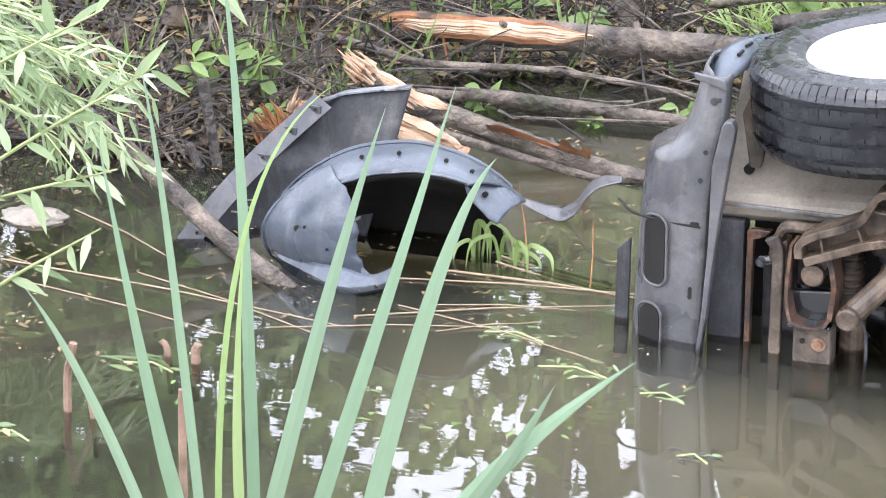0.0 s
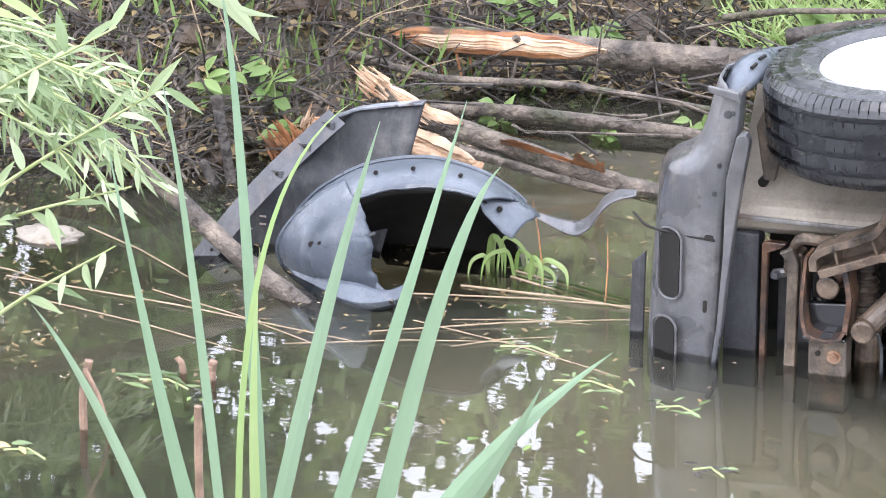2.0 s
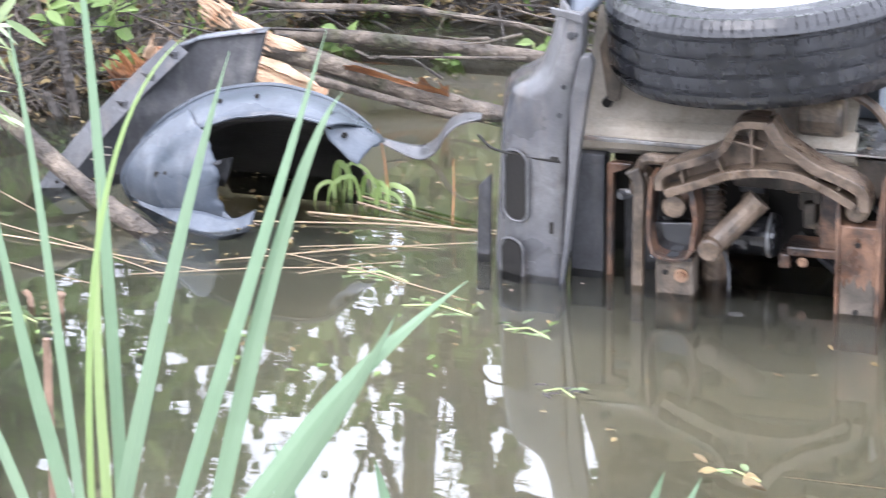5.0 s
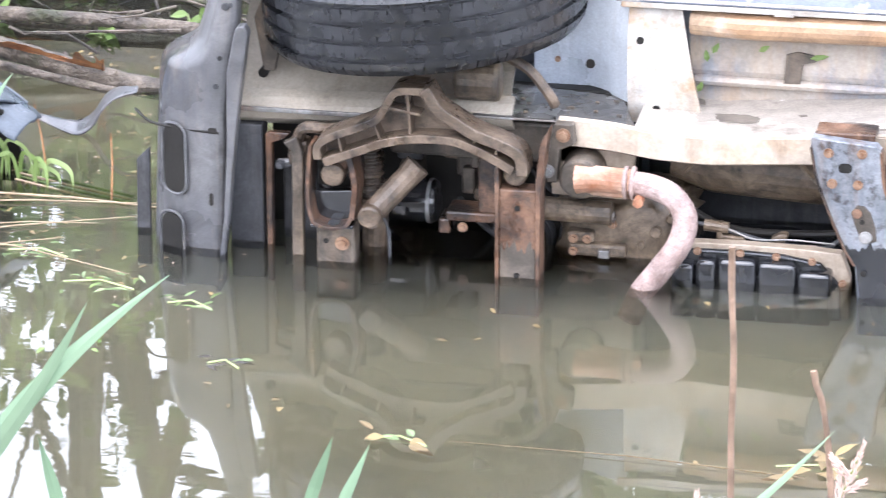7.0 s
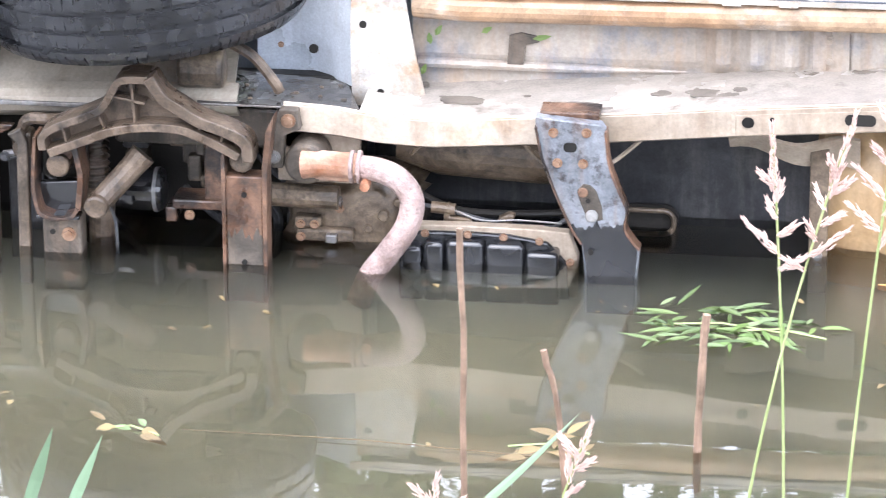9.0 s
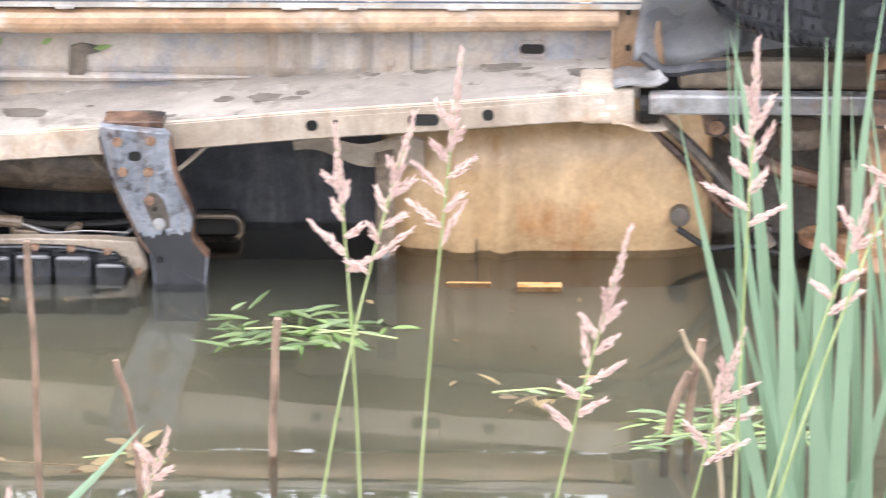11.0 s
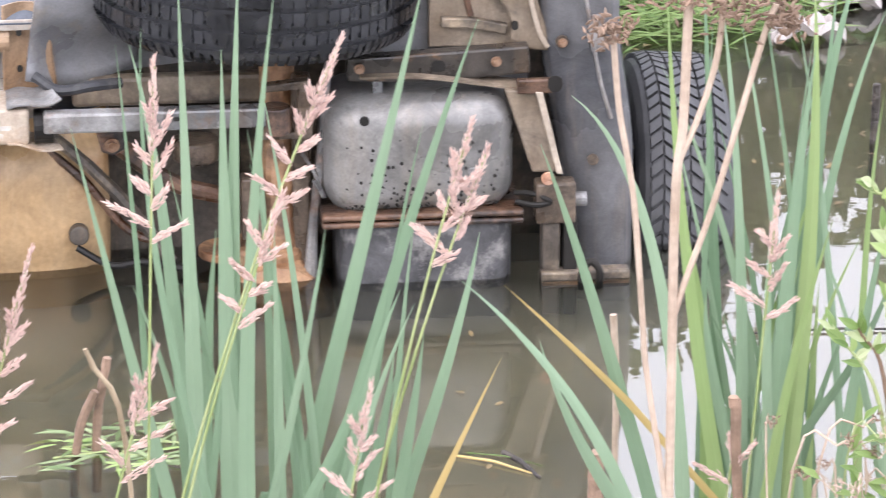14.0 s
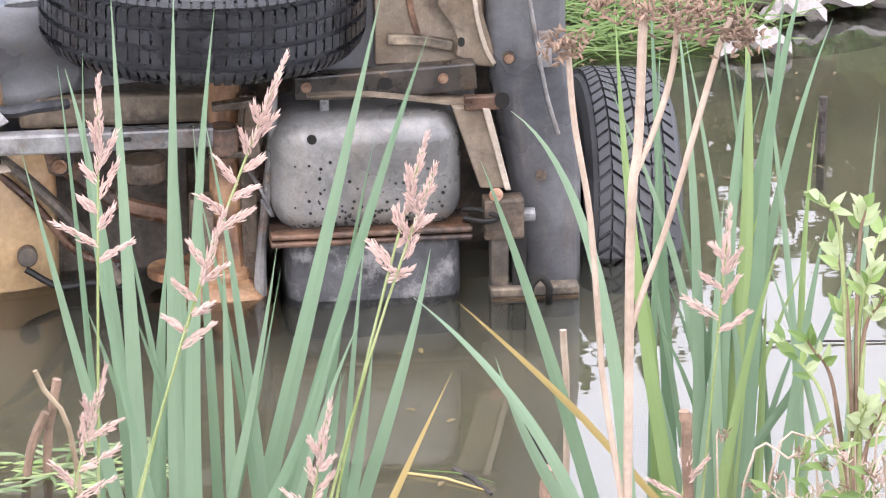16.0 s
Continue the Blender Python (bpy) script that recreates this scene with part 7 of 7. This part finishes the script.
def rubbish():
    for x, y, s in ((2.36, 10.84, 0.16), (2.05, 10.5, 0.09), (2.2, 10.75, 0.08)):
        z = max(0, ground_z(x, y))
        f = lambda u, v: Vector((x + (u - 0.5) * s * 2, y + (v - 0.5) * s, z + 0.02 + 0.05 * noise.noise(Vector((u * 4 + x, v * 4, 0))) + 0.04 * math.sin(u * 3.1)))
        solo("plastic_sheet", sheet(f, 14, 10, 0.003), RUBBISH, (x, y, z), "crumpled dirty white plastic sheet on the bank", "litter", "rubbish on the bank")
    bm = bmesh.new()
    for _ in range(1100):
        x, y = random.uniform(1.35, 2.05), random.uniform(10.5, 11.2)
        d = Vector((random.uniform(-1, 1), random.uniform(-0.5, 0.5), random.uniform(-0.1, 0.3)))
        small_leaf(bm, Vector((x, y, max(0, ground_z(x, y)) + random.uniform(0, 0.08))), d, random.uniform(0.08, 0.25), 0.007, Vector((0, -0.3, 1)))
    solo("cut_grass", bm, GRASS, (1.8, 10.7, 0), "heap of cut grass lying on the far bank", "grass", kind="stuff")
    solo("marker_stick", tube([(2.06, 9.72, -0.1), (2.065, 9.72, 0.16)], 0.010, 7), BARK_DARK, (2.06, 9.72, -0.1), "short dark stick standing in the water", "stick")


rubbish()


# ---- cattails and reed grass on the near bank ----
SWAYING = []


def cattail_leaf(clump, y, spec, material=None, amp=1.0):
    """spec: three points (x, z) up the leaf and its width; the leaf goes on down to the ground."""
    x0, z0, x1, z1, x2, z2, w = spec
    # the parabola through the three points, drawn on straight from its lower end
    def along(t):
        a, b, c = (1 - t) * (1 - 2 * t), 4 * t * (1 - t), t * (2 * t - 1)
        return x0 * a + x1 * b + x2 * c, z0 * a + z1 * b + z2 * c

    xa, za = along(0.06)
    foot_z = clump.location.z
    rate = max(-0.9, min(0.9, (xa - x0) / max(0.004, za - z0)))
    foot = Vector((x0 - rate * (z0 - foot_z) / 2, y, foot_z))
    y0 = y + random.uniform(-0.06, 0.06)
    line = [Vector((foot.x + (x0 - foot.x) * (k / 8) ** 2, y + (y0 - y) * k / 8, foot_z + (z0 - foot_z) * k / 8)) for k in range(8)]
    line += [Vector((along(k / 16)[0], y0 - 0.01 * k / 16, along(k / 16)[1])) for k in range(17)]
    lean = random.uniform(-0.5, 0.5)
    bm = blade(line, w, facing=(lean, -1, 0.1), tip=0.33)
    bmesh.ops.translate(bm, verts=bm.verts, vec=-foot)
    ob = new("leaf", mesh_from(bm, "leaf", material or CATTAIL, False))
    ob.parent, ob.location = clump, foot - clump.location
    SWAYING.append((ob, ob.location.copy(), amp, random.uniform(0, 6.28), random.uniform(1.9, 3.2)))
    return ob


def clump(at, label):
    return thing("cattail", at, label, "cattail", "cattails on the near bank")


c1 = clump((-1.72, 4.6, 0.25), "tall cattail clump with long grey-green blades")
LEFT = ((-1.877, 1.413, -1.951, 1.570, -2.014, 1.665, 0.0184), (-1.823, 1.421, -1.858, 1.583, -1.914, 1.890, 0.0221), (-1.777, 1.427, -1.813, 1.778, -1.841, 1.969, 0.0172),
        (-1.729, 1.434, -1.746, 1.875, -1.766, 2.081, 0.0153), (-1.690, 1.440, -1.616, 1.739, -1.554, 1.951, 0.0202), (-1.632, 1.448, -1.544, 1.728, -1.471, 1.963, 0.0233),
        (-1.583, 1.455, -1.503, 1.746, -1.440, 1.881, 0.0233))
for s in LEFT:
    cattail_leaf(c1, 4.6, s)
cattail_leaf(c1, 4.58, (-1.729, 1.434, -1.729, 1.600, -1.718, 1.779, 0.0135), CATTAIL_YELLOW, 0.5)
cattail_leaf(c1, 4.58, (-1.731, 1.435, -1.695, 1.799, -1.585, 1.988, 0.0110), CATTAIL_YELLOW, 0.7)
c2 = clump((-1.40, 4.6, 0.25), "cattail leaves bending over the water")
BENT = [cattail_leaf(c2, 4.6, s, None, 0.0) for s in ((-1.440, 1.475, -1.384, 1.561, -1.338, 1.645, 0.0208), (-1.440, 1.488, -1.352, 1.587, -1.245, 1.684, 0.0245))]
for s in ((-1.395, 1.377, -1.402, 1.413, -1.410, 1.452, 0.0159), (-1.50, 1.3, -1.52, 1.40, -1.535, 1.46, 0.02)):
    cattail_leaf(c2, 4.6, s)
c3 = clump((-1.07, 4.6, 0.25), "short young cattail shoots")
for s in ((-1.095, 1.401, -1.083, 1.435, -1.070, 1.472, 0.0147), (-1.056, 1.405, -1.041, 1.439, -1.024, 1.479, 0.0147), (-0.576, 1.444, -0.526, 1.498, -0.477, 1.555, 0.0098)):
    cattail_leaf(c3, 4.6, s)
c4 = clump((0.28, 4.5, 0.3), "dense tall cattail clump with broad green blades")
MID = ((0.191, 1.513, 0.149, 1.701, 0.099, 1.932, 0.0168), (0.212, 1.512, 0.188, 1.816, 0.155, 2.011, 0.0192), (0.218, 1.512, 0.210, 1.815, 0.202, 2.104, 0.0204), (0.228, 1.511, 0.173, 1.816, 0.163, 2.056, 0.0108),
       (0.255, 1.510, 0.250, 1.762, 0.247, 2.022, 0.0277), (0.258, 1.510, 0.260, 1.826, 0.268, 2.114, 0.0216), (0.268, 1.510, 0.275, 1.812, 0.301, 2.101, 0.0192), (0.314, 1.508, 0.312, 1.681, 0.310, 1.832, 0.0132),
       (0.301, 1.508, 0.334, 1.667, 0.360, 1.827, 0.0120), (0.345, 1.506, 0.414, 1.807, 0.475, 2.083, 0.0216), (0.369, 1.505, 0.450, 1.806, 0.521, 2.035, 0.0180), (0.332, 1.507, 0.395, 1.652, 0.435, 1.824, 0.0132))
MID_LOW = ((0.468, 1.500, 0.514, 1.660, 0.540, 1.782, 0.0156), (0.412, 1.503, 0.428, 1.584, 0.439, 1.664, 0.0144), (0.437, 1.502, 0.451, 1.596, 0.461, 1.683, 0.0144),
           (0.277, 1.509, 0.267, 1.670, 0.275, 1.761, 0.0120), (0.298, 1.508, 0.320, 1.562, 0.365, 1.796, 0.0108), (0.235, 1.5, 0.240, 1.65, 0.252, 1.80, 0.020), (0.385, 1.5, 0.42, 1.65, 0.45, 1.74, 0.012))
for s in MID + MID_LOW:
    cattail_leaf(c4, 4.5, (*s[:6], s[6] * 0.95))
cattail_leaf(c4, 4.5, (0.474, 1.500, 0.505, 1.574, 0.551, 1.677, 0.0090), DRYLEAF)
c5 = clump((0.72, 4.5, 0.3), "cattail leaves leaning sideways over the pond")
for s in ((0.693, 1.490, 0.616, 1.636, 0.510, 1.758, 0.0156), (0.718, 1.489, 0.652, 1.720, 0.598, 1.882, 0.0168), (0.750, 1.488, 0.706, 1.809, 0.620, 1.972, 0.0168), (0.70, 1.45, 0.64, 1.56, 0.60, 1.67, 0.016)):
    cattail_leaf(c5, 4.5, s)
cattail_leaf(c5, 4.48, (0.695, 1.582, 0.628, 1.655, 0.554, 1.730, 0.0084), DRYLEAF)
c6 = clump((0.86, 4.6, 0.25), "tall dense cattail stand with light green blades")
RIGHT = ((0.814, 1.441, 0.766, 1.756, 0.740, 2.056, 0.0184), (0.824, 1.440, 0.807, 1.768, 0.790, 2.067, 0.0159), (0.837, 1.440, 0.829, 1.767, 0.800, 2.054, 0.0184), (0.850, 1.439, 0.824, 1.687, 0.731, 1.954, 0.0147),
         (0.856, 1.439, 0.867, 1.753, 0.885, 1.988, 0.0208), (0.869, 1.438, 0.888, 1.778, 0.880, 2.065, 0.0221), (0.889, 1.437, 0.905, 1.751, 0.926, 2.063, 0.0233), (0.876, 1.438, 0.919, 1.810, 0.964, 2.049, 0.0233),
         (0.895, 1.437, 0.936, 1.763, 0.997, 1.997, 0.0159), (0.928, 1.436, 0.953, 1.655, 0.973, 1.788, 0.0147), (0.805, 1.441, 0.797, 1.635, 0.775, 1.756, 0.0147), (0.930, 1.561, 0.978, 1.654, 1.028, 1.806, 0.0135))
RIGHT_LOW = ((0.827, 1.440, 0.788, 1.608, 0.780, 1.689, 0.0159), (0.844, 1.439, 0.858, 1.632, 0.878, 1.812, 0.0172), (0.860, 1.439, 0.847, 1.660, 0.852, 1.833, 0.0159), (0.973, 1.433, 0.970, 1.695, 0.982, 1.894, 0.0123),
             (0.999, 1.432, 1.009, 1.680, 1.024, 1.925, 0.0135), (0.882, 1.438, 0.884, 1.604, 0.861, 1.740, 0.0147))
for k, s in enumerate(RIGHT + RIGHT_LOW):
    cattail_leaf(c6, 4.6, s, CATTAIL if k % 5 else CATTAIL_YELLOW)


def bow(a, b, c, n):
    """A parabola from a through b to c."""
    m = (b - a).length / ((b - a).length + (c - b).length)
    out = []
    for k in range(n + 1):
        t = k / n
        out.append(a * ((t - m) * (t - 1) / m) + b * (t * (t - 1) / (m * (m - 1))) + c * (t * (t - m) / (1 - m)))
    return out


def extra_blades(host, y, x0, x1, n, z_lo, z_hi, material=None):
    for _ in range(n):
        x = random.uniform(x0, x1)
        lean = random.uniform(-0.09, 0.11)
        zt = random.uniform(z_lo, z_hi)
        cattail_leaf(host, y, (x, 1.45, x + lean * 0.45, 1.45 + (zt - 1.45) * 0.55, x + lean, zt, random.uniform(0.008, 0.014)), material)


extra_blades(c4, 4.55, 0.18, 0.44, 14, 1.62, 2.02)
extra_blades(c6, 4.62, 0.79, 1.0, 14, 1.6, 2.08)
extra_blades(c6, 4.55, 0.80, 0.93, 5, 1.6, 1.85, CATTAIL_YELLOW)


def seed_grass(y, foot_x, mid, tip, head, label="reed grass stem with a pinkish feathery seed head"):
    """A stem through mid (x, z) up to tip; head: how much of its upper end bears spikelets, in metres."""
    foot = Vector((foot_x, y, 0.3))
    t = thing("reed_grass", foot, label, "reed grass", "reed grass in flower")
    line = bow(foot, Vector((mid[0], y, mid[1])), Vector((tip[0], y, tip[1])), 24)
    part("stem", tube(line, [0.0030 - 0.0018 * i / (len(line) - 1) for i in range(len(line))], 6), SEEDSTEM, t)
    d = (line[-1] - line[-4]).normalized()
    bm = bmesh.new()
    top = line[-1]

    def cluster(a, b, n, r):
        # spikelets packed along a twig from a to b
        tube([a, b], [0.0012, 0.0006], 4, bm)
        way = (b - a).normalized()
        for k in range(n):
            s = k / n
            q = a.lerp(b, s) + rand_dir() * r * (0.25 + 0.75 * math.sin(math.pi * min(1.0, s + 0.15)))
            dd = (way + rand_dir() * 0.35).normalized()
            ln = random.uniform(0.006, 0.011)
            tube([q, q + dd * ln * 0.45, q + dd * ln], [0.0004, 0.0011, 0.0002], 4, bm)

    cluster(top - d * head * 0.46, top + d * 0.006, int(head * 900), 0.0042)
    for k in range(int(head * 40)):
        s = 0.34 + 0.66 * k / max(1, int(head * 40))
        a = top - d * head * s
        side = (1 if k % 2 else -1)
        out = Vector((side * random.uniform(0.2, 0.6 + 0.9 * s), random.uniform(-0.3, 0.3), 0)) + d * 0.8
        cluster(a, a + out.normalized() * random.uniform(0.018, 0.040) * (0.6 + 0.8 * s), 50, 0.0042)
    part("seed_head", bm, SEED, t, "pink-brown feathery seed head")
    SWAYING.append((t, foot, 0.7, random.uniform(0, 6.28), random.uniform(1.8, 3.0)))


for y, fx, mid, tip, hd in ((4.3, -0.33, (-0.236, 1.752), (-0.250, 1.975), 0.17), (4.3, -0.19, (-0.232, 1.76), (-0.17, 1.99), 0.19), (4.3, -0.18, (-0.148, 1.84), (-0.125, 2.055), 0.22), (4.3, -0.09, (0.005, 1.697), (0.05, 1.866), 0.24),
                            (4.3, -0.50, (-0.453, 1.571), (-0.428, 1.640), 0.10), (4.2, 0.10, (0.273, 1.888), (0.36, 2.115), 0.20), (4.2, 0.20, (0.25, 1.84), (0.290, 1.958), 0.16), (4.2, 0.15, (0.165, 1.82), (0.175, 2.10), 0.20),
                            (4.2, 0.07, (0.121, 1.648), (0.160, 1.795), 0.16), (4.2, 0.33, (0.425, 1.80), (0.484, 2.028), 0.17), (4.2, 0.36, (0.437, 1.80), (0.503, 1.995), 0.13), (4.2, 0.33, (0.365, 1.637), (0.384, 1.748), 0.15),
                            (4.4, 0.75, (0.82, 1.70), (0.832, 1.86), 0.15), (4.3, -0.63, (-0.61, 1.50), (-0.60, 1.57), 0.08), (4.4, 0.80, (0.79, 1.52), (0.80, 1.60), 0.08)):
    seed_grass(y, fx, mid, tip, hd)


def dead_stem(pts, r, material, label, group="dead stems"):
    line = arc(pts, 6)
    line = [p + Vector((noise.noise(p * 9) * r * 0.6, 0, 0)) for p in line]
    solo("dead_stem", tube(line, r, 7, rough=0.12), material, line[0], label, "stem", group)


for pts, r, mt in ((((-0.735, 5.6, 0.0), (-0.737, 5.6, 0.994), (-0.741, 5.6, 1.36)), 0.0045, DEADSTEM), (((-0.55, 5.6, 0.0), (-0.599, 5.6, 1.006), (-0.628, 5.6, 1.19)), 0.0045, DEADSTEM),
                   (((-2.2, 5.6, 0.0), (-2.198, 5.6, 0.972), (-2.201, 5.6, 1.14)), 0.006, DEADSTEM), (((0.20, 5.4, 0.0), (0.182, 5.4, 1.10), (0.126, 5.4, 1.32)), 0.0035, STRAW),
                   (((0.86, 4.4, 0.3), (0.80, 4.4, 1.5), (0.79, 4.4, 1.64)), 0.006, DEADSTEM), (((0.70, 4.7, 0.2), (0.71, 4.7, 1.4), (0.705, 4.7, 1.62)), 0.004, PALESTEM)):
    dead_stem(pts, r, mt, "dead brown reed stem standing in the shallows")
for x, y, h, lean, r in ((-0.60, 7.97, 0.30, 0.02, 0.008), (0.20, 8.1, 0.21, 0.03, 0.009), (0.155, 8.08, 0.15, 0.05, 0.009), (-3.43, 8.07, 0.17, 0.02, 0.009), (-3.35, 8.05, 0.16, -0.06, 0.005), (-3.28, 8.42, 0.06, 0.01, 0.010), (-3.34, 8.44, 0.05, -0.02, 0.007)):
    dead_stem([(x, y, -0.15), (x + lean * 0.3, y, h * 0.4), (x + lean, y, h)], r, DEADSTEM, "broken brown reed stump standing in the water")

dead_stem([(1.174, 7.962, -0.1), (1.174, 7.962, 0.02), (1.099, 7.962, 0.164)], 0.007, BARK_DARK, "dark broken stick leaning out of the water")
dead_stem([(1.135, 7.715, -0.1), (1.135, 7.715, 0.05), (1.133, 7.715, 0.138)], 0.016, DEADSTEM, "frayed brown reed stump standing in the water")
reed_stick(0.890, 8.051, 1.037, 7.945, 0.006, DRYLEAF)
reed_stick(0.990, 8.055, 1.045, 7.925, 0.012, BARK_DARK)
sprig(-3.485, 7.959, 0.05, 5, DRYLEAF, "yellow fallen leaves floating on the pond", 0.06, 0.016)


def tall_straw():
    t = thing("tall_dry_weed", (0.43, 2.6, 1.1), "tall pale dry weed with a brown withered head", "dry weed")
    part("stem", tube(arc([(0.431, 2.6, 1.1), (0.430, 2.6, 2.30), (0.430, 2.6, 2.527), (0.434, 2.6, 2.583), (0.436, 2.6, 2.665)]), 0.0030, 8), PALESTEM, t)
    part("side_stem", tube(arc([(0.430, 2.6, 2.455), (0.438, 2.6, 2.482), (0.455, 2.6, 2.534), (0.482, 2.6, 2.636), (0.49, 2.6, 2.66)]), 0.0020, 6), PALESTEM, t)
    part("side_stem", tube(arc([(0.428, 2.6, 2.33), (0.414, 2.6, 2.42), (0.411, 2.6, 2.453), (0.404, 2.6, 2.536), (0.394, 2.6, 2.596), (0.389, 2.6, 2.65)]), 0.0020, 6), PALESTEM, t)
    part("side_stem", tube(arc([(0.432, 2.6, 2.56), (0.444, 2.6, 2.59), (0.454, 2.6, 2.626), (0.458, 2.6, 2.665)]), 0.0020, 6), PALESTEM, t)
    bm = bmesh.new()
    for _ in range(620):
        x, z, r = random.choice(((0.436, 2.668, 0.010), (0.458, 2.662, 0.011), (0.470, 2.668, 0.010), (0.489, 2.655, 0.010), (0.388, 2.646, 0.007), (0.412, 2.675, 0.009), (0.500, 2.648, 0.006)))
        c = Vector((x, 2.6, z)) + Vector((random.gauss(0, r), random.gauss(0, r), random.gauss(0, r * 0.7)))
        d = rand_dir(0.4)
        tube([c, c + d * 0.003, c + d * 0.006], [0.0005, 0.0012, 0.0002], 4, bm)
    part("head", bm, DEADSTEM, t, "withered brown flower head")
    SWAYING.append((t, t.location.copy(), 0.35, 1.0, 2.6))


tall_straw()


def leafy_shrub():
    t = thing("shrub", (0.99, 4.4, 0.3), "young shrub with rounded light green leaves", "shrub")
    for k in range(12):
        x, z = 0.960 + random.uniform(-0.055, 0.075), 1.63 + 0.0235 * k
        line = arc([(0.99, 4.4, 0.3), (0.985, 4.4, 1.3), (0.975 + (x - 0.975) * 0.3, 4.4, z - 0.09), (x, 4.4 + random.uniform(-0.04, 0.04), z)], 8)
        br = part("branch", tube(line, [0.005 - 0.0038 * i / (len(line) - 1) for i in range(len(line))], 6), SEEDSTEM if k % 2 else DEADSTEM, t)
        way = (line[-1] - line[-4]).normalized()
        for j in range(9):
            p = line[-1].lerp(line[-6], j / 9)
            side = Vector((random.choice((-1, 1)), random.uniform(-0.9, 0.3), random.uniform(-0.3, 0.4)))
            bm = bmesh.new()
            small_leaf(bm, p, way * (1.6 - 0.12 * j) + side * random.uniform(0.4, 1.0), random.uniform(0.016, 0.031), random.uniform(0.008, 0.015), Vector((random.uniform(-0.7, 0.7), -0.9, 0.7)), True)
            part("leaf", bm, (PALELEAF, YOUNGLEAF, PALELEAF, GRASS)[random.randrange(4)], br)
    w = thing("dry_weed", (0.93, 4.3, 0.3), "tangle of pale dry weed stalks with small seed tufts", "dry weed")
    for k in range(64):
        x = random.uniform(0.84, 1.06)
        z = random.uniform(1.44, 1.66)
        line = arc([(x + random.uniform(-0.06, 0.06), 4.3, 0.3), (x + random.uniform(-0.03, 0.03), 4.3, z - 0.12), (x + random.uniform(-0.05, 0.05), 4.3 + random.uniform(-0.05, 0.05), z)], 6)
        st = part("stalk", tube(line, random.uniform(0.0008, 0.0016), 5), PALESTEM if k % 3 else SEEDSTEM, w)
        bm = bmesh.new()
        for _ in range(16):
            c = line[-1] + rand_dir() * random.uniform(0.002, 0.009)
            tube([c, c + rand_dir(0.9) * 0.006], [0.0009, 0.0003], 4, bm)
        part("tuft", bm, (PALESTEM, SEED, DEADSTEM)[k % 3], st)
        if k % 2:
            for j in range(4):
                bm = bmesh.new()
                small_leaf(bm, line[-2 - 2 * j], Vector((random.uniform(-1, 1), -0.3, random.uniform(-0.1, 0.8))), 0.035, 0.010, Vector((0, -0.7, 1)))
                part("leaf", bm, GRASS, st)


leafy_shrub()


# ---- what moves: blades and stems in the light wind ----
def motions():
    times = [0.5 * k for k in range(33)]

    def turned(at, degrees, tip=0.0):
        return Matrix.Translation(at) @ Matrix.Rotation(radians(degrees), 4, "Y") @ Matrix.Rotation(radians(tip), 4, "X")

    for ob, at, amp, phase, period in SWAYING:
        if amp:
            walk(ob, [(t, turned(at, amp * (0.28 * math.sin(6.283 * t / period + phase) + 0.14 * math.sin(6.283 * t / (period * 0.47) + 2 * phase)), 0.2 * amp * math.sin(6.283 * t / period + phase * 3))) for t in times])
    # the two bent leaves nod further in a gust
    gust = ((0, 0.0), (0.5, -2.2), (1.0, -2.3), (1.5, -2.7), (2.0, -3.3), (2.5, -2.9), (3.0, -3.8), (3.2, -3.7), (4.2, -3.0), (5.3, -2.2), (5.5, -1.4), (6.0, 0.6), (6.5, -0.3), (7.0, 0.6), (7.5, 0.3), (8.2, 0.0), (10.0, -0.5), (12.0, 0.2), (14.0, -0.3), (16.0, 0.0))
    for k, ob in enumerate(BENT):
        at = ob.location.copy()
        walk(ob, [(t, turned(at, (0.42, 0.56)[k] * a)) for t, a in gust])


motions()
